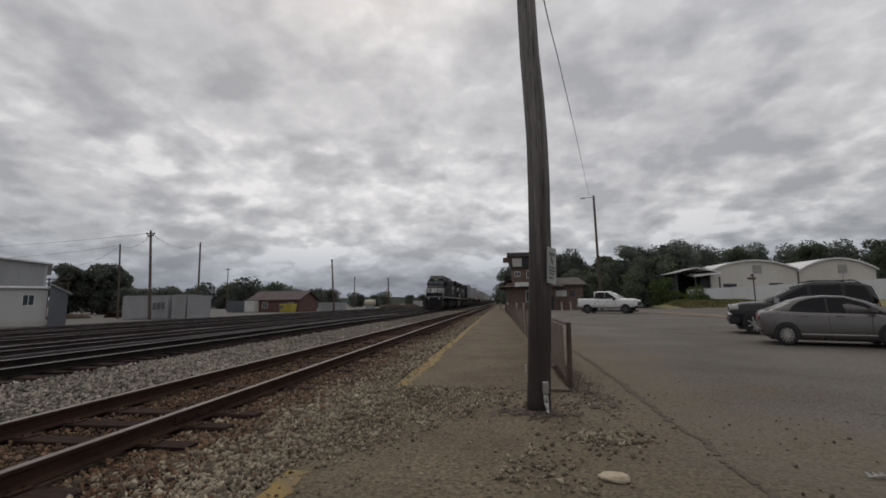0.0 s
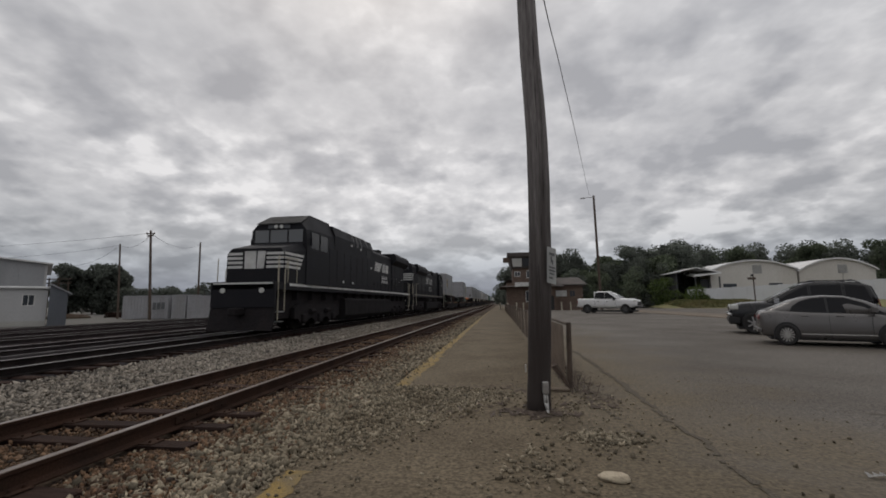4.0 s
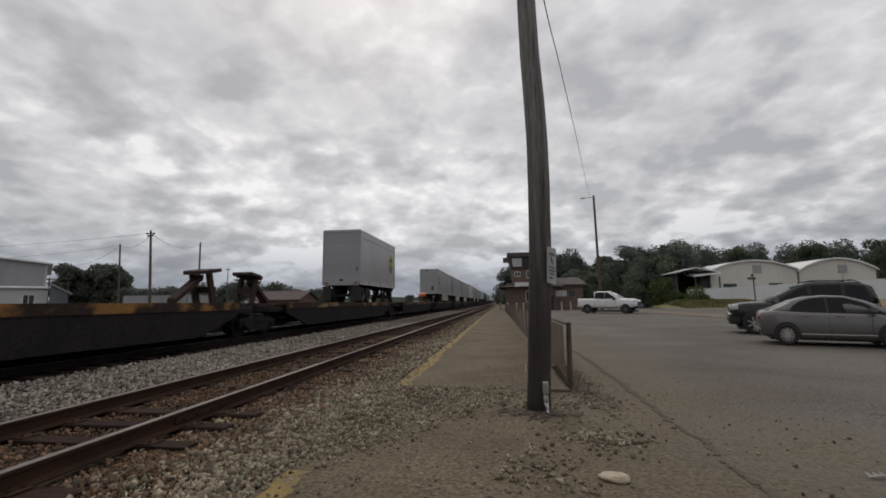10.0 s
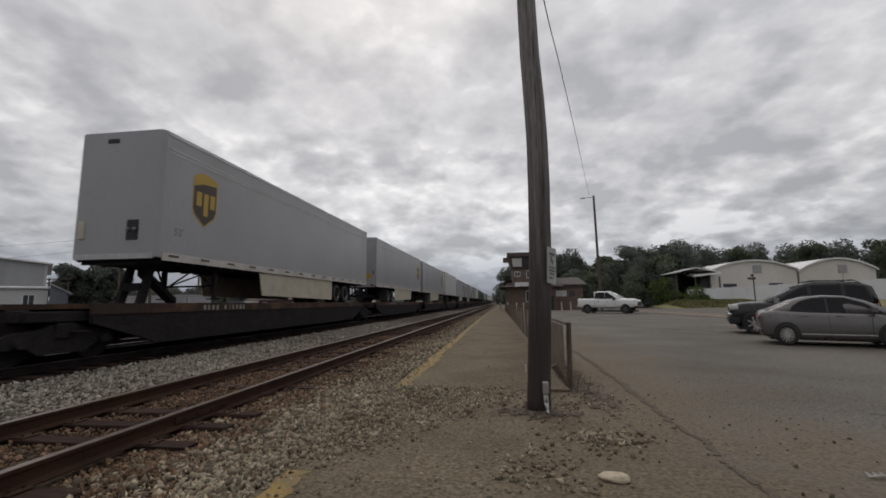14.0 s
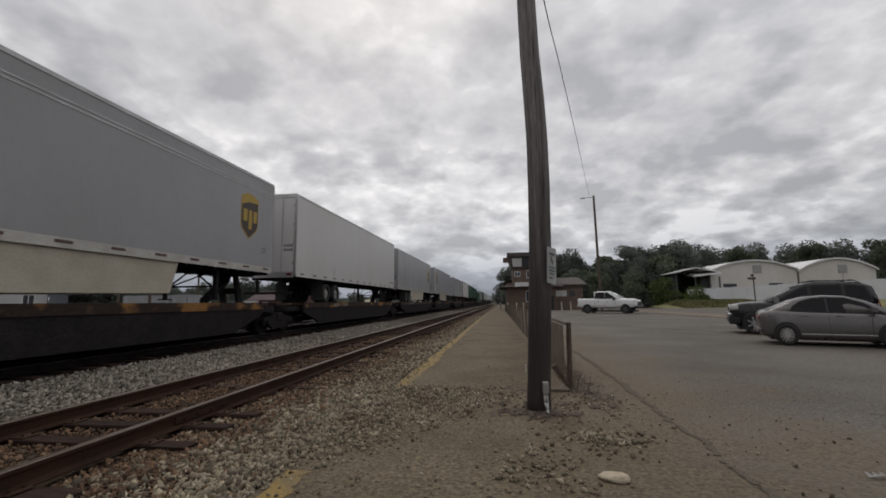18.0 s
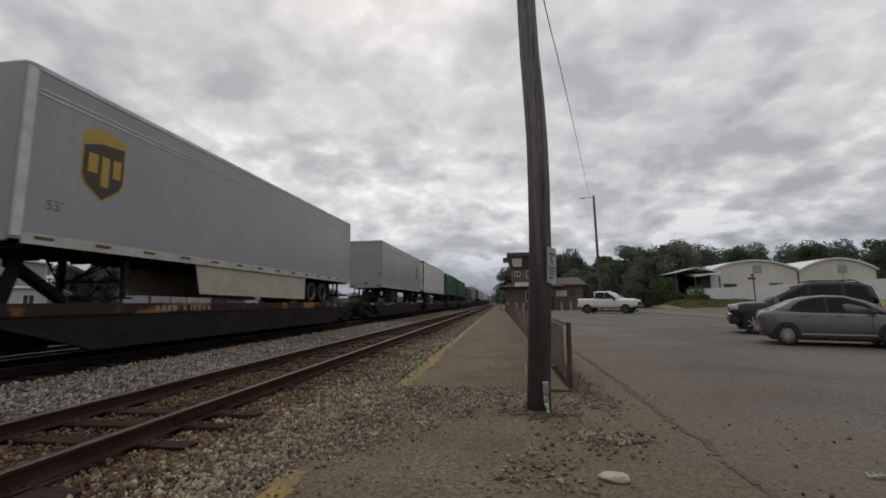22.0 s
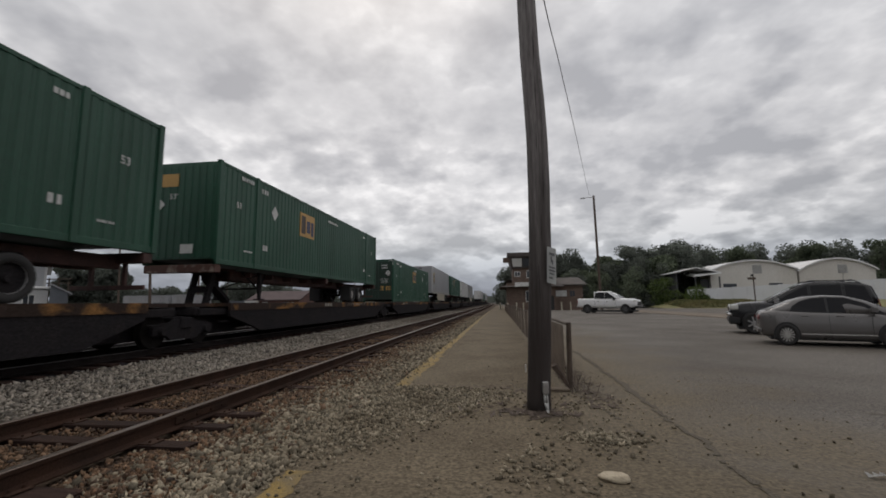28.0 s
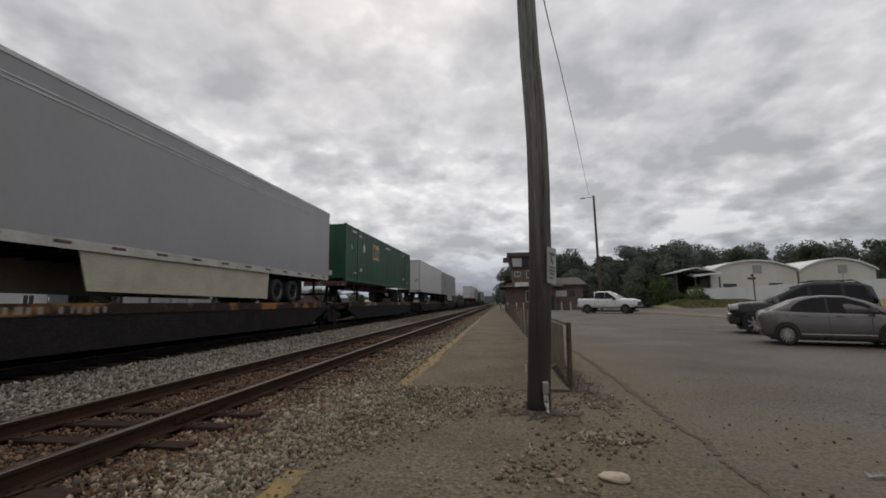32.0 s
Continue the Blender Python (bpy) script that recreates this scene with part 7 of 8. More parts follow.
    joined("rear_frame", lambda bm: [yb(bm, -SIDE - 0.01, -SIDE + 0.1, L - 0.03, L + 0.04, bottom, top - 0.03, 0.01), yb(bm, SIDE - 0.1, SIDE + 0.01, L - 0.03, L + 0.04, bottom, top - 0.03, 0.01), yb(bm, -SIDE + 0.1, SIDE - 0.1, L - 0.03, L + 0.04, top - 0.2, top - 0.03, 0.01), yb(bm, -SIDE + 0.1, SIDE - 0.1, L - 0.03, L + 0.05, bottom - 0.12, bottom + 0.14, 0.01)], M_SILLB if worn else (M_ALU if plain else skin), t, "rusty door frame" if worn else "metal door frame")
    if plain or worn:
        for s in (-1, 1):
            d = joined("door", lambda bm: yb(bm, min(s * 0.012, s * 1.19), max(s * 0.012, s * 1.19), L, L + 0.025, bottom + 0.15, top - 0.21, 0.006), door_mat, t, "white swing door")
            for x in (0.16, 0.62) if plain else (0.12, 0.42, 0.85):
                joined("lock_rod", lambda bm: tube(bm, (s * x, Y(L + 0.05), bottom + 0.05), (s * x, Y(L + 0.05), top - 0.22), 0.017, seg=6), M_ALU, d)
            for z in np.linspace(bottom + 0.5, top - 0.6, 4):
                joined("hinge", lambda bm: yb(bm, min(s * 1.12, s * 1.31), max(s * 1.12, s * 1.31), L + 0.02, L + 0.055, z, z + 0.09, 0.006), M_ALU, d)
        joined("stencil", lambda bm: [yb(bm, 0.72 + 0.09 * k, 0.78 + 0.09 * k, L + 0.026, L + 0.029, z, z + 0.11) for k in range(5) for z in (3.55, 3.75)], M_SIGNGREY, t, "small dark stencil marks")
    else:
        door = joined("roll_door", lambda bm: yb(bm, -1.19, 1.19, L - 0.01, L + 0.004, bottom + 0.15, top - 0.21), skin, t, "roll-up door of flat panels")
        for z in np.arange(bottom + 0.15, top - 0.5, 0.41):
            joined("door_panel", lambda bm: yb(bm, -1.185, 1.185, L + 0.003, L + 0.009, z, z + 0.405, 0.002), skin, door)
        joined("door_latch", lambda bm: (yb(bm, -0.12, 0.12, L + 0.01, L + 0.05, bottom + 0.16, bottom + 0.3, 0.01), yb(bm, 1.02, 1.10, L + 0.012, L + 0.025, 3.3, 3.55, 0.006)), M_GRILLE, t)
        if skirt and L > 12:
            joined("door_placard", lambda bm: prism(bm, [(0.55, 3.0), (0.9, 3.0), (0.95, 3.2), (0.72, 3.42), (0.5, 3.2)], "y", *sorted((Y(L + 0.013), Y(L + 0.02)))), M_GOLD, t, "small gold placard")
    for s in (-1, 1):
        joined("tail_lamp", lambda bm: yb(bm, s * 1.0 - 0.12, s * 1.0 + 0.12, L + 0.05, L + 0.075, bottom - 0.02, bottom + 0.08, 0.008), M_REDLENS, t, "red tail lamp")
        joined("guard_post", lambda bm: yb(bm, s * 0.55 - 0.05, s * 0.55 + 0.05, L - 0.12, L - 0.02, 1.7, bottom - 0.1), M_LOCOG if not worn else M_RED, t)
    joined("rear_guard", lambda bm: yb(bm, -1.15, 1.15, L - 0.12, L - 0.02, 1.62, 1.74, 0.01), M_LOCOG if not worn else M_RED, t, "rear underride guard bar")
    # running gear
    bogie(t, Y(L - (1.35 if L < 12 else 4.3)), rim or RIMDARK)
    landing_gear(t, Y(min(2.9, L * 0.33)), 1 if front_first else -1)
    if skirt and L > 12:
        for s in (-1, 1):
            def skirt_panel(bm):
                a, b = L - 5.75, 5.0
                pts = [(Y(b), bottom - 0.06), (Y(b + 0.25), 1.52), (Y(a), 1.40), (Y(a + 0.05), bottom - 0.06)]
                prism(bm, pts, "x", s * 1.24 - 0.012, s * 1.24 + 0.012)
            joined("side_skirt", skirt_panel, M_SKIRT, t, "cream side skirt panel")
    if not plain and not worn:
        emblem(t, Y(1.75 if L > 12 else 1.5), (top + bottom) / 2 + (0.12 if L > 12 else 0.05), 1.08, 1.68, faded)
        if L > 12:
            words("length_mark", "53'", 0.3, M_SIGNGREY, t, pose(SIDE + 0.004, Y(0.75), bottom + 0.75, 90, 0, 90), "small dark length mark")
    elif plain:
        bm = BM()
        for k in range(11):
            if k != 4:
                yb(bm, SIDE, SIDE + 0.003, 1.55 - k * 0.11, 1.48 - k * 0.11, bottom + 0.3, bottom + 0.42)
        part("stencil", bm, M_SIGNGREY, t, "row of small dark stencil marks")
        joined("side_scuff", lambda bm: yb(bm, SIDE, SIDE + 0.003, L - 4.45, L - 4.40, bottom + 0.25, bottom + 0.62), M_SIGNGREY, t, "short dark vertical scuff")
    else:
        for k, (y, z) in enumerate(((4.2, 5.3), (6.3, 4.9), (8.2, 4.6), (3.6, 3.4), (7.4, 3.3), (10, 3.5))):
            joined("patch", lambda bm: yb(bm, SIDE, SIDE + 0.006, L - y, L - y + 0.22 + 0.03 * k, z, z + 0.22, 0.002), M_ALU, t, "riveted repair patch")
        rr = random.Random(17)
        for k in range(17):
            y, h, wd = 1.6 + k * 0.92 + rr.uniform(-0.2, 0.2), rr.uniform(0.5, 2.1), rr.uniform(0.03, 0.09)
            joined("dirt_streak", lambda bm: prism(bm, [(L - y - wd, bottom + 0.15), (L - y + wd, bottom + 0.15), (L - y + wd * 0.6, bottom + 0.15 + h * 0.6), (L - y, bottom + 0.15 + h), (L - y - wd * 0.5, bottom + 0.15 + h * 0.7)], "x", SIDE, SIDE + 0.0025), M_STREAK, t, "brown dirt streak")
    TRAIN.append((t, b0))
    return t


def container(b0, b1, bottom, top, doors_first=False, chassis=True, emblem_at=5.5, rim=None):
    """A green 53-foot container, ribbed along its sides, on a wheeled chassis or on the deck."""
    L = b1 - b0
    c = thing("freight_container", "green ribbed container with buff emblem" + (" on a wheeled chassis" if chassis else " standing on the deck"), "container", "green containers on the train")
    w = SIDE

    def ribbed(bm):
        pts = []
        y = 0.14
        while y < L - 0.14:
            for dy, d in ((0.0, 0.0), (0.14, 0.0), (0.17, 0.02), (0.25, 0.02)):
                if y + dy < L - 0.14:
                    pts.append((w - 0.012 - d, y + dy))
            y += 0.28
        outline = [(-w + 0.03, 0.06), (w - 0.03, 0.06)] + pts + [(w - 0.03, L - 0.06), (-w + 0.03, L - 0.06)]
        prism(bm, outline, "z", bottom + 0.16, top - 0.1)
    joined("side_wall", ribbed, M_GREEN, c, "vertical-ribbed green steel sides")
    joined("roof", lambda bm: box(bm, (-w + 0.02, 0.05, top - 0.1), (w - 0.02, L - 0.05, top - 0.02), 0.01), M_GREEN, c)
    for s in (-1, 1):
        joined("top_rail", lambda bm: box(bm, (s * (w - 0.05) - 0.05, 0, top - 0.11), (s * (w - 0.05) + 0.05, L, top), 0.012), M_GREEN, c)
        joined("bottom_rail", lambda bm: box(bm, (s * (w - 0.06) - 0.06, 0, bottom), (s * (w - 0.06) + 0.06, L, bottom + 0.17), 0.012), M_GREEN, c)
        for y in (0.0, 2.15, L - 2.29, L - 0.14):
            joined("corner_post", lambda bm: box(bm, (s * (w - 0.05) - 0.075, y, bottom - 0.005), (s * (w - 0.05) + 0.075, y + 0.16, top + 0.02), 0.012), M_GREEN, c)
    # leading end
    if doors_first:
        for s in (-1, 1):
            d = joined("door", lambda bm: [box(bm, (min(s * 0.01, s * 1.16), -0.02, z), (max(s * 0.01, s * 1.16), 0.05, z + (top - bottom - 0.35) / 4 - 0.03), 0.02) for z in np.linspace(bottom + 0.17, top - 0.18, 5)[:-1]], M_GREEND, c, "dark green ribbed door")
            for x in (0.25, 0.5, 0.85, 1.05):
                joined("lock_rod", lambda bm: (tube(bm, (s * x, -0.05, bottom + 0.1), (s * x, -0.05, top - 0.12), 0.02, seg=6), box(bm, (s * x - 0.05, -0.08, bottom + 1.05), (s * x + 0.05, -0.03, bottom + 1.2), 0.01)), M_GREEND, d)
        joined("door_emblem", lambda bm: box(bm, (-0.95, -0.035, top - 1.05), (-0.35, -0.03, top - 0.55)), M_BUFF, c, "buff emblem panel")
        joined("warning_plate", lambda bm: (box(bm, (0.18, -0.035, bottom + 0.95), (0.5, -0.03, bottom + 1.3)), box(bm, (0.65, -0.035, bottom + 0.95), (1.1, -0.03, bottom + 1.3))), M_BUFF, c, "yellow warning plates")
        joined("door_stencil", lambda bm: [box(bm, (0.22 + 0.1 * k, -0.03, z), (0.28 + 0.1 * k, -0.024, z + 0.13)) for k in range(6) for z in (top - 0.62, top - 0.82)] + [box(bm, (0.2 + 0.09 * k, -0.03, top - 1.75 - 0.14 * r), (0.25 + 0.09 * k, -0.024, top - 1.66 - 0.14 * r)) for k in range(8) for r in range(3)], M_WHITE, c, "rows of small white stencil marks")
        for s in (-1, 1):
            joined("corner_mark", lambda bm: [box(bm, (s * 1.26 - 0.02, -0.012, top - 0.5), (s * 1.26 + 0.02, -0.006, top - 0.12)), box(bm, (min(s * 1.24, s * 0.9), -0.012, top - 0.14), (max(s * 1.24, s * 0.9), -0.006, top - 0.1))], M_WHITE, c, "white corner mark")
        words("length_mark", "53", 0.3, M_WHITE, c, pose(-0.85, -0.026, bottom + 1.1, 90, 0, 0), "white length mark")
    else:
        front = joined("front_wall", lambda bm: box(bm, (-w + 0.1, -0.015, bottom + 0.17), (w - 0.1, 0.06, top - 0.11)), M_GREEN, c, "ribbed front wall")
        for x in np.arange(-1.1, 1.05, 0.26):
            joined("rib", lambda bm: box(bm, (x, -0.035, bottom + 0.2), (x + 0.12, -0.014, top - 0.15), 0.008), M_GREEN, front)
        joined("front_emblem", lambda bm: box(bm, (-0.75, -0.044, top - 0.85), (-0.15, -0.037, top - 0.42)), M_BUFF, c, "buff emblem panel")
        words("length_mark", "53'", 0.26, M_WHITE, c, pose(-0.3, -0.04, top - 1.2, 90, 0, 0), "white length mark")
        joined("data_plate", lambda bm: box(bm, (0.05, -0.044, bottom + 0.35), (0.5, -0.037, bottom + 0.65)), M_WHITE, c, "white data plate")
    if not doors_first:
        joined("front_diamond", lambda bm: prism(bm, [(-1.0, top - 1.45), (-0.8, top - 1.25), (-0.6, top - 1.45), (-0.8, top - 1.65)], "y", -0.046, -0.038), M_WHITE, c, "white diamond placard")
    else:
        joined("front_diamond", lambda bm: prism(bm, [(0.62, top - 1.2), (0.86, top - 0.92), (1.1, top - 1.2), (0.86, top - 1.48)], "y", -0.046, -0.038), M_WHITE, c, "white diamond placard")
    x = w + 0.002
    # emblem: buff square with plain dark blocks
    e = joined("emblem", lambda bm: box(bm, (x - 0.03, emblem_at, top - 1.65), (x, emblem_at + 1.5, top - 0.55)), M_BUFF, c, "buff square emblem")
    bar = lambda u0, u1, v0, v1: (lambda bm: box(bm, (x, emblem_at + u0 * 1.5, top - 1.65 + v0 * 1.1), (x + 0.004, emblem_at + u1 * 1.5, top - 1.65 + v1 * 1.1)))
    for u0, u1, v0, v1, mm in ((0.08, 0.36, 0.12, 0.88, M_BROWN), (0.44, 0.69, 0.2, 0.72, M_NAVY), (0.75, 0.93, 0.1, 0.72, M_NAVY)):
        joined("emblem_block", bar(u0, u1, v0, v1), mm, e)
    dy = L - 3.8 if doors_first else 3.5
    joined("side_diamond", lambda bm: prism(bm, [(dy - 0.25, top - 1.1), (dy, top - 0.8), (dy + 0.25, top - 1.1), (dy, top - 1.4)], "x", x - 0.02, x), M_WHITE, c, "white diamond placard")
    for y in (1.1, L - 1.1):
        words("length_mark", "53", 0.3, M_WHITE, c, pose(x, y, bottom + (top - bottom) * 0.62, 90, 0, 90), "white length mark")
    bm = BM()
    rr = random.Random(int(b0))
    for y0, z, n, h in ((1.5, bottom + 0.55, 9, 0.06), (L - 1.7, bottom + 0.55, 8, 0.06), (1.2, top - 0.35, 6, 0.14), (L - 2.9, top - 0.45, 3, 0.13), (2.5, top - 0.5, 3, 0.18), (2.7, bottom + 0.75, 2, 0.2), (L - 2.8, bottom + 0.75, 2, 0.2), (8.9, top - 0.45, 13, 0.11)):
        for k in range(n):
            box(bm, (x - 0.01, y0 + k * h * 0.95, z), (x + 0.001, y0 + k * h * 0.95 + h * rr.uniform(0.4, 0.75), z + h))
    part("stencil", bm, M_WHITE, c, "rows of small white stencil marks")
    TRAIN.append((c, b0))
    if chassis:
        f = thing("container_chassis", "rust-red skeletal wheeled chassis under a container", "chassis", "container chassis on the train")
        f["rear"] = -1
        joined("frame_rail", lambda bm: [box(bm, (s * 0.42 - 0.07, 2.0, bottom - 0.42), (s * 0.42 + 0.07, L - 0.2, bottom - 0.07), 0.015) for s in (-1, 1)], M_RED, f)
        joined("gooseneck", lambda bm: box(bm, (-0.5, 0.28, bottom - 0.085), (0.5, 2.3, bottom - 0.015), 0.01), M_RED, f, "thin rusty gooseneck plate")
        for y in np.arange(2.6, L - 5.2, 1.6):
            joined("cross_member", lambda bm: box(bm, (-0.9, y, bottom - 0.3), (0.9, y + 0.1, bottom - 0.1), 0.01), M_RED, f)
        for y in (0.02, L * 0.5, L - 0.34):
            joined("bolster", lambda bm: box(bm, (-1.28, y, bottom - 0.27), (1.28, y + 0.3, bottom - 0.008), 0.02), M_BOLSTER if y < 1 else M_RED, f, "rusty bolster beam with worn pale paint" if y < 1 else "rusty red bolster beam")
        bogie(f, L - 3.9, rim or RIMDARK)
        landing_gear(f, 3.2, 1)
        joined("rear_guard", lambda bm: (box(bm, (-1.1, L - 0.1, 1.6), (1.1, L - 0.02, 1.72), 0.01), [box(bm, (s * 0.5 - 0.05, L - 0.1, 1.7), (s * 0.5 + 0.05, L - 0.02, bottom - 0.2)) for s in (-1, 1)]), M_RED, f)
        TRAIN.append((f, b0))
    return c


# the cars: where each platform begins and ends along the train, metres behind its first rail joint
TRAILERS = [(120.1, 129.2, True, {}), (151.2, 160.4, False, dict(faded=True)), (185.2, 203.0, True, {}), (205.4, 223.0, False, {}), (224.3, 242.2, False, {}),
            (244.1, 261.9, False, dict(skin=M_TRAILERW, look_="plain", top=6.2, skirt=False, rim=RIM)), (263.2, 280.9, False, {}), (284.5, 302.5, True, dict(corner=True)),
            (309.7, 325.0, False, dict(skirt=False, faded=True)), (327.5, 345.6, False, dict(skin=M_TRAILERD, look_="worn", top=6.15, skirt=False, rim=RIM)),
            (412.0, 430.4, True, dict(corner=True)), (456.4, 474.0, False, dict(skin=M_TRAILERW, look_="plain", skirt=False)), (476.4, 494.0, True, {}),
            (541.0, 558.4, False, dict(skin=M_TRAILERW, look_="plain", skirt=False)), (559.8, 577.4, False, {}), (601.2, 618.8, True, {}), (622.0, 639.6, False, {})]


CHASSIS_PINS = (349.85, 369.85, 434.15)


def hitches_on(p, q):
    """Where the kingpins of the trailers stand over the platform from p to q."""
    out = []
    for b0, b1, nose_first, _ in TRAILERS:
        pin = b0 + 0.95 if nose_first else b1 - 0.95
        if p < pin <= q:
            out.append((pin - p, 1 if nose_first else -1, M_LOCOG))
    return out + [(pin - p, 1, M_LOCOG) for pin in CHASSIS_PINS if p < pin <= q]


EMPTY_HITCH = [(119.2, 18.8, -1, M_SILLB), (140.0, 0.9, 1, M_SILLB), (160.1, 2.6, 1, M_LOCOG), (160.1, 20.2, -1, M_ORANGE)]
for cut, mats in (([119.2, 140.0, 160.1, 180.7], (M_SILL,) * 3), ([181.9, 203.8, 223.6, 243.3, 262.6, 282.8, 304.0], (M_SILLB, M_SILLB, M_SILL, M_SILL, M_SILLB, M_SILL)),
                  ([306.2, 326.6, 347.2, 367.8, 389.6, 410.4, 431.8, 452.8], (M_SILL,) * 7), ([454.8, 475.0, 495.4, 516.0], (M_SILLB,) * 3), ([518.0, 538.6, 559.0, 579.6, 600.2, 620.8, 641.4], (M_SILLB,) * 6)):
    for i, (p, q) in enumerate(zip(cut, cut[1:])):
        spine_car(p, q - 0.1, i == 0, i == len(cut) - 2, mats[i], hitches_on(p, q) + [h[1:] for h in EMPTY_HITCH if h[0] == p], "TWIN 28-ALL PURPOSE SPINE CAR" if p in WORDS_AT else "")
for b0, b1, nose_first, more in TRAILERS:
    trailer(b0, b1, nose_first, **more)
container(348.6, 366.2, 2.55, 6.05)
container(368.6, 386.2, 2.50, 5.95, emblem_at=5.7, rim=RIM)
container(391.4, 408.9, 1.30, 4.92, doors_first=True, chassis=False, emblem_at=8.2)
container(432.9, 450.8, 2.50, 5.95)
container(580.6, 598.2, 1.30, 4.92, chassis=False)

# ---- locomotives ----
def bogie_frame(parent, y, z=0.53):
    """A three-axle locomotive truck with its wheelsets."""
    bm = BM()
    for s in (-1, 1):
        x0, x1 = sorted((s * 1.02, s * 1.2))
        prism(bm, [(y - 2.6, 0.55), (y - 2.6, 1.0), (y - 2.25, 1.16), (y + 2.25, 1.16), (y + 2.6, 1.0), (y + 2.6, 0.55), (y + 2.2, 0.5), (y + 1.95, 0.28), (y + 1.4, 0.28), (y + 1.15, 0.5), (y + 0.65, 0.5), (y + 0.4, 0.28), (y - 0.4, 0.28), (y - 0.65, 0.5), (y - 1.15, 0.5), (y - 1.4, 0.28), (y - 1.95, 0.28), (y - 2.2, 0.5)], "x", x0, x1)
    t = part("truck", bm, M_LOCOG, parent, "three-axle truck frame")
    for k in (-1.75, 0.0, 1.75):
        for s in (-1, 1):
            part("axle_box", box(BM(), (s * 1.24 - 0.1, y + k - 0.2, z - 0.18), (s * 1.24 + 0.1, y + k + 0.2, z + 0.2), 0.04), M_LOCOG, t)
            if k:
                part("brake_cylinder", tube(BM(), (s * 1.27, y + k * 0.5 - 0.25, 0.85), (s * 1.27, y + k * 0.5 + 0.25, 0.85), 0.1, seg=10), M_LOCOG, t)
        w = shared("wheelset", WHEELSET_BIG, t, (0, y + k, z))
        WHEELSETS.append((w, y + k, z))
    return t


def handrail(parent, x, y0, y1, z0, z1, mat=None, step=2.2):
    bm = BM()
    polyline(bm, [(x, y0, z1), (x, y1, z1)], 0.02, 6)
    h = part("handrail", bm, mat or M_LOCO, parent)
    y = y0
    while y <= y1 + 0.01:
        part("stanchion", tube(BM(), (x, y, z0), (x, y, z1), 0.018, seg=6), mat or M_LOCO, h)
        y += step


def sill(parent, L, z0, z1, stripe=M_WHITE):
    part("underframe", box(BM(), (-1.34, 0.3, z1 - 0.3), (1.34, L - 0.3, z1), 0.02), M_LOCO, parent)
    # Black core added to fill the shadowy recess below the sill.
    part("frame_shade_filler", box(BM(), (-0.95, 0.6, 0.55), (0.95, L - 0.6, z1 - 0.29), 0.02), M_LOCOG, parent)
    for k in range(int(L / 1.6)):
        part("pipe_bracket", box(BM(), (0.95, 1.0 + k * 1.6, 1.35), (1.2, 1.08 + k * 1.6, z1 - 0.3)), M_LOCOG, parent)
    for s in (-1, 1):
        n = 11
        for k in range(n):
            y0 = 1.6 + k * (L - 3.2) / n
            part("sill_stripe", box(BM(), (s * 1.343 - 0.006, y0, z1 - 0.12), (s * 1.343 + 0.006, y0 + (L - 3.2) / n - 0.09, z1 - 0.005)), stripe, parent, "pale reflective sill stripe")


def tank(parent, y0, y1, top=1.5):
    bm = BM()
    prism(bm, [(-1.2, top), (-1.3, top - 0.12), (-1.32, 0.5), (-1.05, 0.24), (1.05, 0.24), (1.32, 0.5), (1.3, top - 0.12), (1.2, top)], "y", y0, y1)
    part("fuel_tank", bm, M_TANK, parent, "dusty black fuel tank")


def mane(parent, x, y0, z0, w, h, paint=M_WHITE):
    """A slanted field of white stripes, plain white blocks beside it and rows of plain bars below."""
    k_ = w / 3.9
    for k in range(6):
        z, q = z0 + h * k / 6, k / 5
        a, b = y0 + 0.2 * q, y0 + (1.35 + 0.6 * q) * k_
        part("white_stripe", prism(BM(), [(a, z), (b, z), (b + 0.1, z + h * 0.125), (a + 0.035, z + h * 0.125)], "x", x, x + 0.006), paint, parent, "white speed stripe")
    for pts in ([(2.05, 0.0), (2.42, 0.0), (2.22, 0.98)], [(2.5, 0.0), (2.66, 0.0), (2.6, 1.0), (2.34, 1.0)], [(2.74, 0.0), (2.98, 0.0), (3.02, 0.98), (2.8, 0.98)], [(3.12, 0.0), (3.8, 0.0), (3.84, 0.42), (3.2, 0.5)], [(3.16, 0.56), (3.84, 0.48), (3.92, 0.92), (3.2, 0.96)]):
        part("white_block", prism(BM(), [(y0 + u * k_, z0 + v * h) for u, v in pts], "x", x, x + 0.006), paint, parent, "plain white emblem block")
    for row, n in ((-0.52, 7), (-0.84, 8)):
        for k in range(n):
            yy = y0 + (1.9 + k * 0.232) * k_
            part("white_bar", prism(BM(), [(yy, z0 + row), (yy + 0.15 * k_, z0 + row), (yy + 0.19 * k_, z0 + row + 0.23), (yy + 0.04 * k_, z0 + row + 0.23)], "x", x, x + 0.006), paint, parent, "plain white name bar")


def louvres(parent, x, y0, y1, z0, z1, n, name="louvre"):
    p = part("intake_panel", box(BM(), (x - 0.02, y0, z0), (x + 0.012, y1, z1)), M_GRILLE, parent, "dark intake panel")
    for k in range(n):
        z = z0 + (z1 - z0) * (k + 0.5) / n
        part(name, box(BM(), (x + 0.012, y0 + 0.04, z - 0.02), (x + 0.03, y1 - 0.04, z + 0.015)), M_LOCO, p)


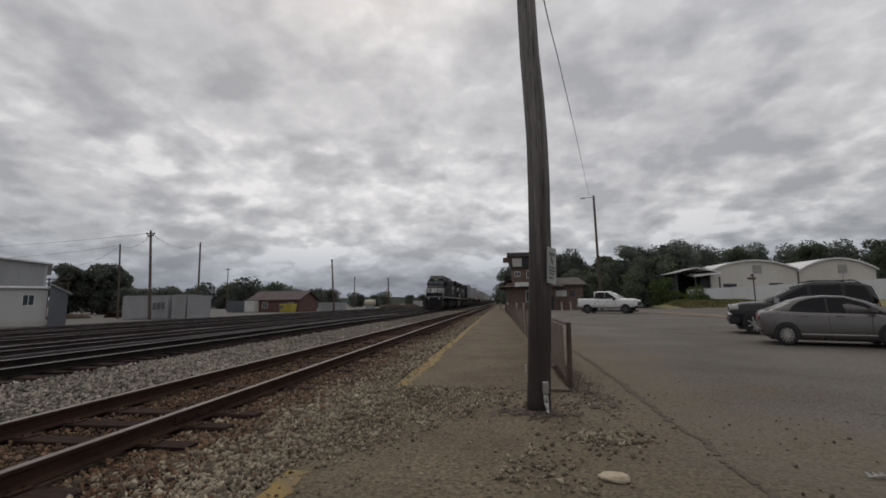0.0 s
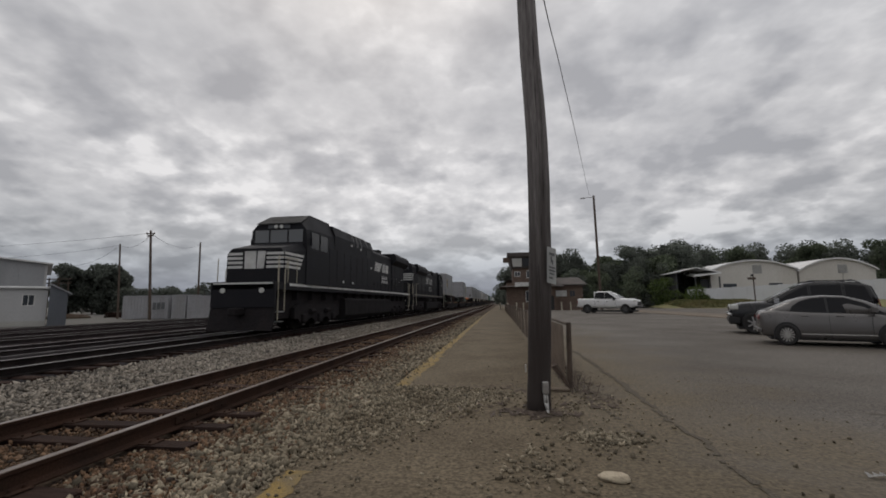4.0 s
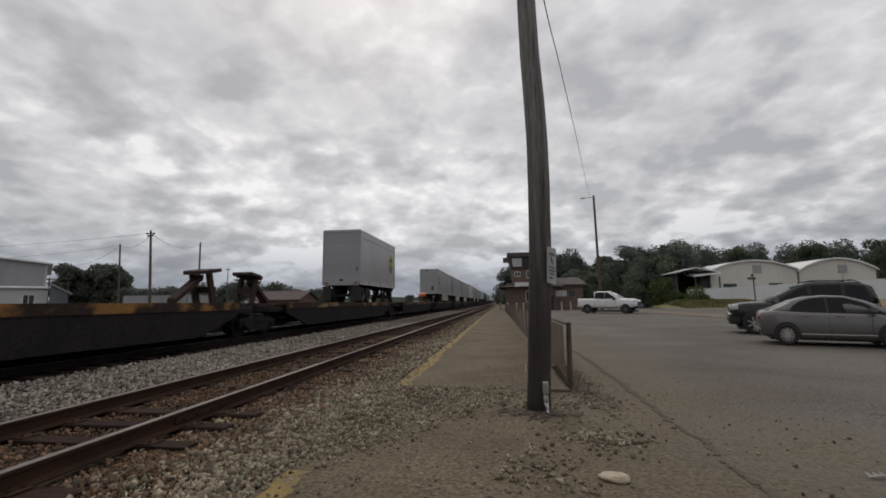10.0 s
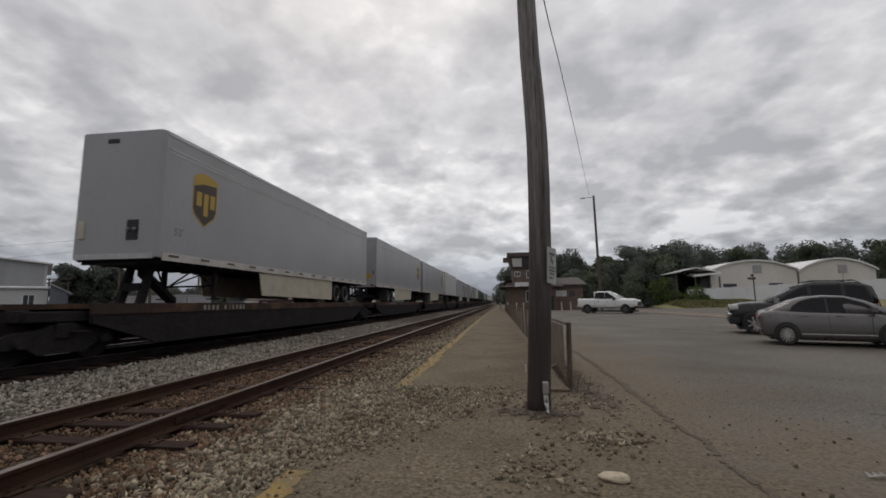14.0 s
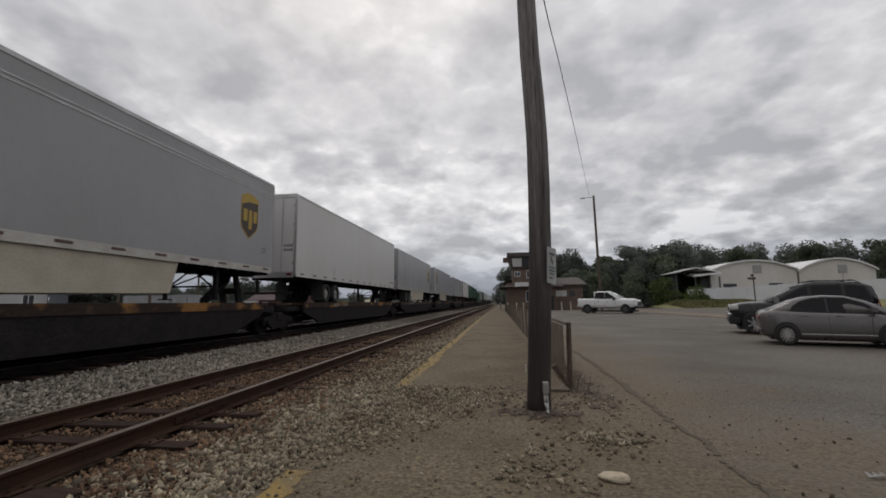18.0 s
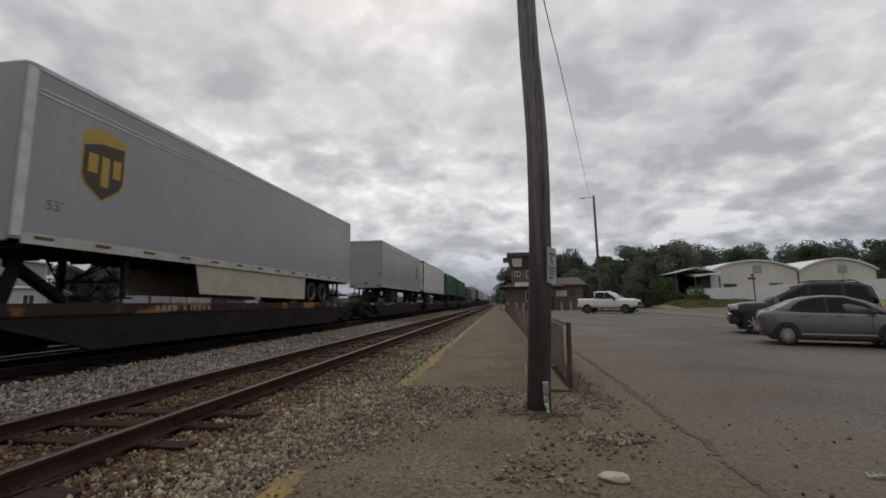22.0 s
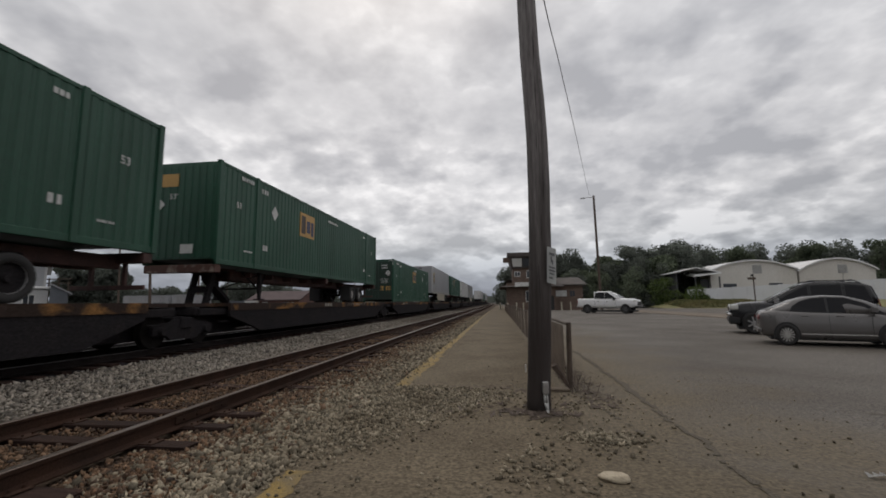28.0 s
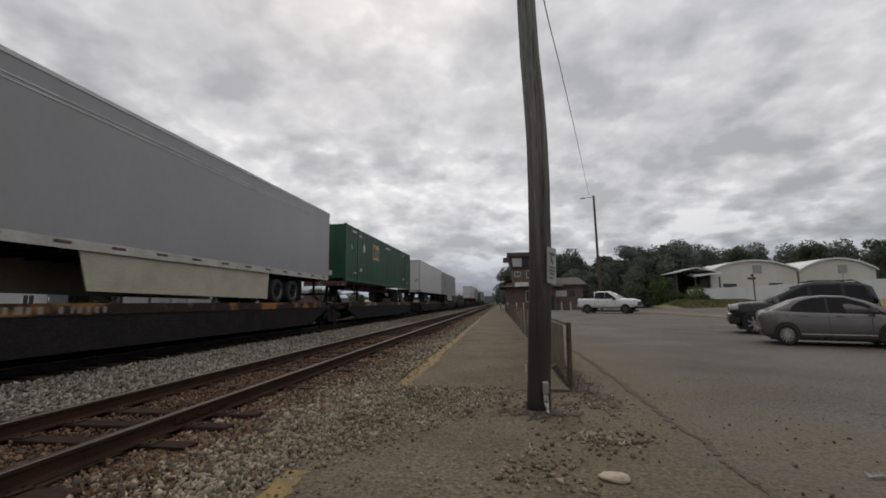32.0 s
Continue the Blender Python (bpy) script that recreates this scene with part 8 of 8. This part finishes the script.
def doors(parent, x, y0, y1, z0, z1, n):
    w = (y1 - y0) / n
    for k in range(n):
        d = part("hood_door", box(BM(), (x - 0.01, y0 + k * w + 0.03, z0), (x + 0.014, y0 + (k + 1) * w - 0.03, z1), 0.006), M_LOCO, parent)
        part("latch", box(BM(), (x + 0.014, y0 + k * w + 0.08, (z0 + z1) / 2), (x + 0.03, y0 + k * w + 0.14, (z0 + z1) / 2 + 0.12), 0.004), M_LOCOG, d)


def steps(parent, y, x=1.36):
    for s in (-1, 1):
        for k in range(4):
            part("step", box(BM(), (s * (x - 0.12) - 0.14, y - 0.22, 0.45 + k * 0.4), (s * (x - 0.12) + 0.14, y + 0.22, 0.49 + k * 0.4)), M_ALU if k < 2 else M_LOCOG, parent)
        part("grab_iron", polyline(BM(), [(s * x, y - 0.26, 0.5), (s * x, y - 0.26, 3.1)], 0.02, 6), M_SKIRT, parent, "pale grab iron")
        part("grab_iron", polyline(BM(), [(s * x, y + 0.26, 0.9), (s * x, y + 0.26, 2.6), (s * x, y + 0.5, 3.05)], 0.02, 6), M_SKIRT, parent, "pale grab iron")


FRAME_BARS = (9.34, 9.97, 10.12, 10.8)


def loco_front(b0, b1):
    """The leading engine: wide nose, cab, tall equipment box, engine hood, wide radiator at its tail."""
    L = b1 - b0
    l = thing("diesel_locomotive", "black road locomotive with white nose stripes leading the train", "locomotive", "engines of the train")
    sill(l, L, 1.25, 2.08)
    tank(l, 8.4, 18.5)
    bogie_frame(l, 5.0)
    bogie_frame(l, L - 4.9)
    # nose: narrow at the front, sloping up to the windscreens
    bm = BM()
    loft(bm, [[(-1.32, 1.15, 2.08), (1.32, 1.15, 2.08), (1.32, 1.15, 3.34), (1.12, 1.15, 3.58), (-1.12, 1.15, 3.58), (-1.32, 1.15, 3.34)], [(-1.38, 3.05, 2.08), (1.38, 3.05, 2.08), (1.38, 3.05, 3.68), (1.18, 3.05, 4.05), (-1.18, 3.05, 4.05), (-1.38, 3.05, 3.68)]])
    part("nose", bm, M_LOCO, l, "sloped black nose")
    for k in range(4):
        z = 2.72 + k * 0.19
        for x0, x1 in ((-1.28, -0.60), (0.50, 1.28)):
            part("nose_stripe", box(BM(), (x0, 1.135, z), (x1, 1.149, z + 0.11)), M_WHITE, l, "white nose stripe")
    part("nose_plate", box(BM(), (-0.5, 1.132, 2.70), (0.02, 1.149, 3.45)), M_WHITE, l, "white emblem block on the nose")
    part("nose_plate", prism(BM(), [(0.06, 2.70), (0.38, 2.70), (0.46, 3.45), (0.1, 3.45)], "y", 1.132, 1.149), M_WHITE, l, "white emblem block on the nose")
    for k in range(4):
        z = 2.72 + k * 0.19
        x0, x1 = 1.324, 1.324 + 0.06 * (2.45 - 1.15) / 1.9
        part("side_stripe", loft(BM(), [[(x0, 1.15, z), (x0 + 0.012, 1.15, z), (x0 + 0.012, 1.15, z + 0.11), (x0, 1.15, z + 0.11)], [(x1, 2.45 + 0.1 * k, z), (x1 + 0.012, 2.45 + 0.1 * k, z), (x1 + 0.012, 2.5 + 0.1 * k, z + 0.11), (x1, 2.5 + 0.1 * k, z + 0.11)]]), M_WHITE, l, "white nose stripe")
    # cab
    bm = BM()
    loft(bm, [[(-1.42, 3.0, 2.08), (1.42, 3.0, 2.08), (1.42, 3.0, 3.75), (1.36, 3.0, 4.66), (1.12, 3.0, 4.95), (-1.12, 3.0, 4.95), (-1.36, 3.0, 4.66), (-1.42, 3.0, 3.75)], [(-1.42, 4.0, 2.08), (1.42, 4.0, 2.08), (1.42, 4.0, 3.75), (1.36, 4.0, 4.75), (1.02, 4.0, 5.5), (-1.02, 4.0, 5.5), (-1.36, 4.0, 4.75), (-1.42, 4.0, 3.75)], [(-1.42, 6.4, 2.08), (1.42, 6.4, 2.08), (1.42, 6.4, 3.75), (1.36, 6.4, 4.75), (1.02, 6.4, 5.52), (-1.02, 6.4, 5.52), (-1.36, 6.4, 4.75), (-1.42, 6.4, 3.75)]])
    cab = part("cab", bm, M_LOCO, l, "angular crew cab")
    for x0, x1 in ((-1.2, -0.5), (-0.42, 0.42), (0.5, 1.2)):
        part("windscreen", box(BM(), (x0, 2.975, 4.08), (x1, 2.998, 4.68)), M_SCREEN, cab, "windscreen tinted pale like reflected sky")
    part("number_board", box(BM(), (-0.55, 2.97, 4.76), (0.55, 2.998, 4.92)), M_SIGNPALE, cab, "dull number board")
    part("headlamp", tube(BM(), (-0.14, 2.93, 4.84), (-0.14, 3.01, 4.84), 0.09, seg=12), M_LENS, cab)
    part("headlamp", tube(BM(), (0.14, 2.93, 4.84), (0.14, 3.01, 4.84), 0.09, seg=12), M_LENS, cab)
    part("roof_visor", loft(BM(), [[(-1.1, 2.92, 4.96), (1.1, 2.92, 4.96), (1.1, 2.92, 5.0), (-1.1, 2.92, 5.0)], [(-1.03, 4.0, 5.505), (1.03, 4.0, 5.505), (1.03, 4.0, 5.545), (-1.03, 4.0, 5.545)], [(-1.03, 6.4, 5.53), (1.03, 6.4, 5.53), (1.03, 6.4, 5.56), (-1.03, 6.4, 5.56)]]), M_LOCOROOF, cab, "sooty cab roof greyed as by sky sheen")
    for s in (-1, 1):
        for y0, y1 in ((3.45, 4.3), (4.5, 5.35)):
            part("side_window", box(BM(), (s * 1.40 - 0.03, y0, 3.82), (s * 1.40 + 0.022, y1, 4.6)), M_GLASS, cab, "dark cab side window")
        part("cab_door", box(BM(), (s * 1.42 - 0.01, 5.65, 2.15), (s * 1.42 + 0.012, 6.25, 4.1), 0.008), M_LOCO, cab)
        part("ditch_lamp", tube(BM(), (s * 0.85, 0.26, 1.75), (s * 0.85, 0.42, 1.75), 0.11, seg=12), M_LENS, l, "round ditch lamp")
        part("mirror", box(BM(), (s * 1.5 - 0.06, 3.2, 3.9), (s * 1.5 + 0.06, 3.24, 4.3)), M_LOCO, l)
    # front platform, plow, coupler
    part("front_sheet", box(BM(), (-1.4, 0.3, 1.05), (1.4, 0.45, 2.1), 0.02), M_LOCO, l)
    part("front_stripe", box(BM(), (-1.3, 0.285, 2.0), (1.3, 0.298, 2.07)), M_WHITE, l, "white edge stripe")
    part("plow", loft(BM(), [[(-1.4, 0.15, 0.15), (1.4, 0.15, 0.15), (1.4, 0.35, 1.05), (-1.4, 0.35, 1.05)], [(-1.4, 0.25, 0.15), (1.4, 0.25, 0.15), (1.4, 0.42, 1.05), (-1.4, 0.42, 1.05)]]), M_LOCOG, l, "black snow plow")
    part("coupler", box(BM(), (-0.16, -0.4, 0.75), (0.16, 0.35, 1.05), 0.05), M_LOCOG, l)
    steps(l, 0.9)
    handrail(l, 1.36, 0.6, 2.3, 2.1, 3.15, M_SKIRT, 0.8)
    # tall equipment box behind the cab
    bm = BM()
    prism(bm, [(-1.4, 2.08), (1.4, 2.08), (1.4, 4.9), (1.2, 5.42), (-1.2, 5.42), (-1.4, 4.9)], "y", 6.4, 13.4)
    eq = part("equipment_box", bm, M_LOCO, l, "tall equipment box with frames")
    for y in FRAME_BARS:
        part("frame_bar", polyline(BM(), [(1.43, y, 4.66), (1.43, y, 4.92), (1.275, y, 5.32)], 0.011, 6), M_ALU, eq, "pale vertical frame bar")
    part("roof_rail", polyline(BM(), [(1.30, 8.6, 5.36), (1.28, 11.7, 5.40), (1.42, 12.1, 5.0)], 0.02, 6), M_ALU, eq, "thin roof edge rail")
    doors(eq, 1.40, 6.7, 13.2, 2.3, 4.1, 6)
    louvres(eq, 1.40, 11.9, 12.9, 4.25, 4.8, 4)
    for y, z in ((7.6, 2.35), (9.2, 2.35), (12.9, 3.55), (8.9, 4.6), (10.6, 4.55)):
        part("placard", box(BM(), (1.413, y, z), (1.425, y + 0.22, z + 0.12)), M_WHITE, eq, "small white placard")
    part("intake_flare", loft(BM(), [[(0.9, 13.2, 4.2), (1.38, 13.2, 4.5), (1.2, 13.2, 5.42), (0.8, 13.2, 5.42)], [(0.9, 14.2, 4.4), (1.1, 14.2, 4.6), (1.0, 14.2, 5.2), (0.8, 14.2, 5.2)]]), M_LOCO, l)
    # engine hood
    bm = BM()
    prism(bm, [(-1.05, 2.08), (1.05, 2.08), (1.05, 4.88), (0.86, 5.1), (-0.86, 5.1), (-1.05, 4.88)], "y", 13.4, L - 6.4)
    hood = part("engine_hood", bm, M_LOCO, l)
    doors(hood, 1.05, 13.7, L - 7.2, 2.3, 2.75, 5)
    mane(l, 1.052, 14.95, 3.58, 3.9, 0.70)
    part("exhaust_stack", loft(BM(), [[(-0.5, 17.8, 5.09), (0.5, 17.8, 5.09), (0.5, 18.95, 5.09), (-0.5, 18.95, 5.09)], [(-0.42, 17.92, 5.42), (0.42, 17.92, 5.42), (0.42, 18.85, 5.42), (-0.42, 18.85, 5.42)], [(-0.47, 17.86, 5.44), (0.47, 17.86, 5.44), (0.47, 18.9, 5.44), (-0.47, 18.9, 5.44)], [(-0.47, 17.86, 5.52), (0.47, 17.86, 5.52), (0.47, 18.9, 5.52), (-0.47, 18.9, 5.52)]]), M_LOCOROOF, l, "squat exhaust stack")
    for y in (15.35, 15.65, 15.95):
        part("air_horn", loft(BM(), [[(0.28, y, 5.27), (0.34, y, 5.27), (0.34, y, 5.33), (0.28, y, 5.33)], [(0.22, y + 0.35, 5.23), (0.4, y + 0.35, 5.23), (0.4, y + 0.35, 5.39), (0.22, y + 0.35, 5.39)]]), M_LOCOG, l)
    part("horn_post", box(BM(), (0.2, 15.45, 5.09), (0.4, 16.05, 5.27)), M_LOCOG, l)
    # flared radiator housing at the tail
    bm = BM()
    y0, y1 = L - 6.4, L - 1.1
    prism(bm, [(-1.1, 2.08), (1.1, 2.08), (1.1, 4.6), (-1.1, 4.6)], "y", y0, L - 1.95)
    loft(bm, [[(-1.1, y, 4.42), (1.1, y, 4.42), (1.46, y, 4.8), (1.46, y, 5.18), (1.32, y, 5.36), (-1.32, y, 5.36), (-1.46, y, 5.18), (-1.46, y, 4.8)] for y in (y0, y1)])
    rad = part("radiator_housing", bm, M_LOCO, l, "wide flared radiator housing")
    doors(rad, 1.1, y0 + 0.2, y1 - 1.0, 2.35, 4.25, 5)
    for k in (0, 1):
        louvres(rad, 1.125, y0 + 0.35 + k * 0.86, y0 + 0.95 + k * 0.86, 2.7, 3.3, 3)
    part("radiator_roof", box(BM(), (-1.3, y0 + 0.1, 5.36), (1.3, y1 - 0.1, 5.4)), M_LOCOROOF, rad)
    for k in range(4):
        part("placard", box(BM(), (1.11, y0 + 0.8 + k * 0.9, 3.0 + 0.2 * (k % 2)), (1.135, y0 + 0.95 + k * 0.9, 3.1 + 0.2 * (k % 2))), M_WHITE, rad, "small white placard")
    handrail(l, 1.36, 6.8, L - 1.0, 2.08, 3.15)
    for y in (L - 1.3, L - 1.05, L - 0.75, L - 0.5):
        part("end_post", tube(BM(), (1.33, y, 2.08), (1.33, y, 3.2), 0.028, seg=6), M_LOCO, l)
    part("deck_stripe", box(BM(), (1.34, L - 3.2, 1.92), (1.356, L - 0.4, 2.06)), M_WHITE, l, "pale reflective deck stripe")
    part("service_light", box(BM(), (1.34, L - 2.3, 1.35), (1.36, L - 2.15, 1.42)), M_WHITE, l)
    for y in (L - 0.85, L - 0.35):
        part("end_rail", polyline(BM(), [(1.3, y, 2.08), (1.3, y, 3.2), (0.4, y, 3.2), (0.4, y, 2.08)], 0.022, 6), M_LOCO, l)
    steps(l, L - 0.7)
    part("rear_coupler", box(BM(), (-0.16, L - 0.35, 0.75), (0.16, L + 0.4, 1.05), 0.05), M_LOCOG, l)
    TRAIN.append((l, b0))
    return l


def loco_second(b0, b1):
    """The second engine runs backwards: hood end leading, cab and nose at the tail."""
    L = b1 - b0
    l = thing("diesel_locomotive", "black road locomotive numbered 1054 running hood first", "locomotive", "engines of the train")
    sill(l, L, 1.25, 2.08, M_DULLSTRIPE)
    tank(l, 9.2, 18.1, 1.26)
    for s in (-1, 1):
        for ya, yb_ in ((9.4, 13.5), (13.9, 17.9)):
            part("air_reservoir", tube(BM(), (s * 1.08, ya, 1.52), (s * 1.08, yb_, 1.52), 0.2, seg=16), M_TANK, l, "dusty air reservoir", smooth=True)
    bogie_frame(l, 4.9)
    bogie_frame(l, L - 4.6)
    # hood end with stripes
    bm = BM()
    prism(bm, [(-1.15, 2.08), (1.15, 2.08), (1.15, 4.95), (0.92, 5.35), (-0.92, 5.35), (-1.15, 4.95)], "y", 1.5, 3.6)
    end = part("hood_end", bm, M_LOCO, l, "squared hood end")
    for k in range(4):
        z = 3.55 + k * 0.2
        part("end_stripe", box(BM(), (-0.55, 1.485, z), (1.13, 1.499, z + 0.11)), M_WHITE, end, "white end stripe")
        part("side_stripe", prism(BM(), [(1.5, z), (1.72 + 0.07 * k, z), (1.78 + 0.07 * k, z + 0.11), (1.5, z + 0.11)], "x", 1.151, 1.158), M_WHITE, end, "white hood stripe")
    part("end_plate", prism(BM(), [(-0.95, 3.42), (-0.66, 3.42), (-0.5, 4.38), (-0.62, 4.38)], "y", 1.488, 1.499), M_WHITE, end, "white emblem block on the hood end")
    words("hood_number", "1054", 0.50, M_SIGNPALE, l, pose(0.2, 1.492, 4.80, 90, 0, 0), "pale grey road number", 1.15)
    for s in (-1, 1):
        for y in (0.45, 0.75, 1.1):
            part("end_post", tube(BM(), (s * 1.3, y, 2.08), (s * 1.3, y, 3.2), 0.026, seg=6), M_LOCO, l)
        part("end_rail", polyline(BM(), [(s * 1.3, 1.4, 3.2), (s * 1.3, 0.45, 3.2), (s * 0.45, 0.45, 3.2)], 0.024, 6), M_LOCO, l)
    for k in range(4):
        part("grab_iron", polyline(BM(), [(-1.16, 1.55, 3.3 + 0.42 * k), (-1.30, 1.55, 3.3 + 0.42 * k), (-1.30, 1.55, 3.42 + 0.42 * k), (-1.16, 1.55, 3.42 + 0.42 * k)], 0.014, 6), M_SKIRT, end)
    for s in (-0.13, 0.13):
        part("headlamp", tube(BM(), (s - 0.75, 1.42, 4.72), (s - 0.75, 1.52, 4.72), 0.08, seg=12), M_LENS, end)
    part("number_board", box(BM(), (-0.3, 1.47, 5.04), (0.4, 1.499, 5.2)), M_GRILLE, end)
    part("end_grille", box(BM(), (-0.9, 1.48, 2.4), (0.9, 1.499, 3.3)), M_GRILLE, end)
    # radiator section with its overhanging roof
    bm = BM()
    loft(bm, [[(-1.15, y, 2.08), (1.15, y, 2.08), (1.15, y, 4.35), (1.42, y, 4.7), (1.42, y, 5.12), (1.2, y, 5.4), (-1.2, y, 5.4), (-1.42, y, 5.12), (-1.42, y, 4.7), (-1.15, y, 4.35)] for y in (3.6, 9.3)])
    rad = part("radiator_housing", bm, M_LOCO, l, "flared radiator section")
    part("radiator_roof", box(BM(), (-1.2, 3.7, 5.4), (1.2, 9.2, 5.44)), M_LOCOROOF, rad)
    louvres(rad, 1.15, 4.0, 6.4, 2.6, 4.1, 8)
    louvres(rad, 1.15, 6.7, 9.0, 2.6, 4.1, 8)
    # engine hood
    bm = BM()
    prism(bm, [(-1.1, 2.08), (1.1, 2.08), (1.1, 4.7), (0.85, 5.0), (-0.85, 5.0), (-1.1, 4.7)], "y", 9.3, 19.4)
    hood = part("engine_hood", bm, M_LOCO, l)
    doors(hood, 1.1, 9.6, 17.0, 2.25, 2.6, 8)
    mane(l, 1.102, 9.75, 3.48, 4.75, 0.86, M_DIMWHITE)
    bm = BM()
    prism(bm, [(-0.95, 4.95), (0.95, 4.95), (0.95, 5.2), (0.75, 5.42), (-0.75, 5.42), (-0.95, 5.2)], "y", 12.6, 15.0)
    part("blower_housing", bm, M_LOCOROOF, l, "raised roof housing")
    bm = BM()
    prism(bm, [(-1.12, 4.6), (1.12, 4.6), (1.12, 5.2), (0.9, 5.46), (-0.9, 5.46), (-1.12, 5.2)], "y", 15.2, 19.4)
    part("inertial_housing", bm, M_LOCO, l)
    for y, x, way in ((11.75, 0.12, 1), (11.85, 0.34, 1), (11.7, 0.56, 1), (11.6, 0.24, -1), (11.6, 0.46, -1)):
        part("air_horn", polyline(tube(BM(), (x, y, 5.36), (x, y + 0.34 * way, 5.36), 0.035, 0.10, 10), [(x, y, 5.36), (x, y, 5.18)], 0.02, 6), M_LOCOG, l, "trumpet of the air horn")
    part("horn_post", box(BM(), (0.22, 11.3, 4.98), (0.38, 11.9, 5.18)), M_LOCOG, l)
    louvres(hood, 1.1, 17.2, 19.2, 3.6, 4.5, 5)
    # cab, facing the tail
    c0, c1 = 19.4, 23.1
    bm = BM()
    loft(bm, [[(-1.42, y, 2.08), (1.42, y, 2.08), (1.42, y, 4.4), (1.38, y, 5.2), (1.05, y, 5.5), (-1.05, y, 5.5), (-1.38, y, 5.2), (-1.42, y, 4.4)] for y in (c0, c1)])
    cab = part("cab", bm, M_LOCO, l, "angular crew cab")
    part("cab_roof", box(BM(), (-1.06, c0 + 0.1, 5.5), (1.06, c1 + 0.25, 5.55)), M_LOCOROOF, cab)
    for s in (-1, 1):
        part("sun_shade", loft(BM(), [[(s * 1.37, c0 + 1.2, 5.22), (s * 1.56, c0 + 1.2, 5.17), (s * 1.56, c0 + 1.2, 5.22), (s * 1.37, c0 + 1.2, 5.29)], [(s * 1.37, c1 + 0.1, 5.22), (s * 1.56, c1 + 0.1, 5.17), (s * 1.56, c1 + 0.1, 5.22), (s * 1.37, c1 + 0.1, 5.29)]]), M_ALU, cab, "pale cab sun shade")
        for y0, y1 in ((20.8, 21.2), (21.3, 22.35), (22.5, 22.95)):
            part("side_window", box(BM(), (s * 1.4 - 0.03, y0, 4.58), (s * 1.4 + 0.02, y1, 5.08)), M_LENS if y0 > 22 else M_GLASS, cab, "cab side window")
    words("cab_number", "1054", 0.58, M_WHITE, cab, pose(1.424, 21.72, 3.80, 90, 0, 90), "white road number", 1.05)
    for x0, x1 in ((-1.2, -0.5), (-0.42, 0.42), (0.5, 1.2)):
        part("windscreen", box(BM(), (x0, c1, 4.1), (x1, c1 + 0.02, 4.7)), M_GLASS, cab)
    bm = BM()
    loft(bm, [[(-1.3, c1, 2.08), (1.3, c1, 2.08), (1.3, c1, 4.1), (1.1, c1, 4.36), (-1.1, c1, 4.36), (-1.3, c1, 4.1)], [(-1.27, 24.0, 2.08), (1.27, 24.0, 2.08), (1.27, 24.0, 3.98), (1.05, 24.0, 4.22), (-1.05, 24.0, 4.22), (-1.27, 24.0, 3.98)], [(-1.22, 24.25, 2.08), (1.22, 24.25, 2.08), (1.22, 24.25, 3.8), (1.0, 24.25, 4.0), (-1.0, 24.25, 4.0), (-1.22, 24.25, 3.8)], [(-1.15, 24.4, 2.08), (1.15, 24.4, 2.08), (1.15, 24.4, 3.5), (0.95, 24.4, 3.7), (-0.95, 24.4, 3.7), (-1.15, 24.4, 3.5)]])
    nose = part("nose", bm, M_LOCO, l)
    for k in range(4):
        z = 2.95 + k * 0.2
        part("nose_stripe", box(BM(), (1.22 - 0.03, 23.55 - 0.05 * k, z), (1.275 + 0.012, 24.22, z + 0.10)), M_WHITE, nose, "white nose stripe")
    handrail(l, 1.36, 3.4, 19.0, 2.08, 3.15)
    part("end_handle", polyline(BM(), [(1.34, 0.5, 0.6), (1.34, 0.5, 2.2), (1.25, 1.0, 3.2)], 0.025, 6), M_SKIRT, l, "pale bent handrail")
    part("end_handle", polyline(BM(), [(1.36, 2.6, 0.9), (1.36, 2.4, 1.6), (1.36, 2.45, 3.2), (1.36, 3.4, 3.2)], 0.025, 6), M_SKIRT, l, "pale bent handrail")
    steps(l, 0.7)
    steps(l, L - 0.7)
    for y in (0.3, L - 0.45):
        part("end_sheet", box(BM(), (-1.4, y, 1.0), (1.4, y + 0.15, 2.1), 0.02), M_LOCO, l)
        part("plow", box(BM(), (-1.35, y - 0.02, 0.25), (1.35, y + 0.1, 1.0), 0.02), M_LOCOG, l)
    part("coupler", box(BM(), (-0.16, -0.4, 0.75), (0.16, 0.35, 1.05), 0.05), M_LOCOG, l)
    part("coupler", box(BM(), (-0.16, L - 0.35, 0.75), (0.16, L + 0.4, 1.05), 0.05), M_LOCOG, l)
    TRAIN.append((l, b0))
    return l


loco_front(65.1, 91.3)
loco_second(91.9, 117.1)


# ---- the train rolls by ----
def travelled(t):
    """Metres that the train has rolled after t seconds, gaining a little speed."""
    return 12.3 * t + 0.015 * t * t


def motions():
    for ob, start in TRAIN:
        walk(ob, [(t, pose(TRACK_2, start - travelled(t), 0)) for t in range(0, 33, 2)])
    for ob, y, r in WHEELSETS:
        turn = math.degrees(1 / r)
        walk(ob, [(k / 20, pose(0, y, r, travelled(k / 20) * turn, 0, 0)) for k in range(641)])


motions()
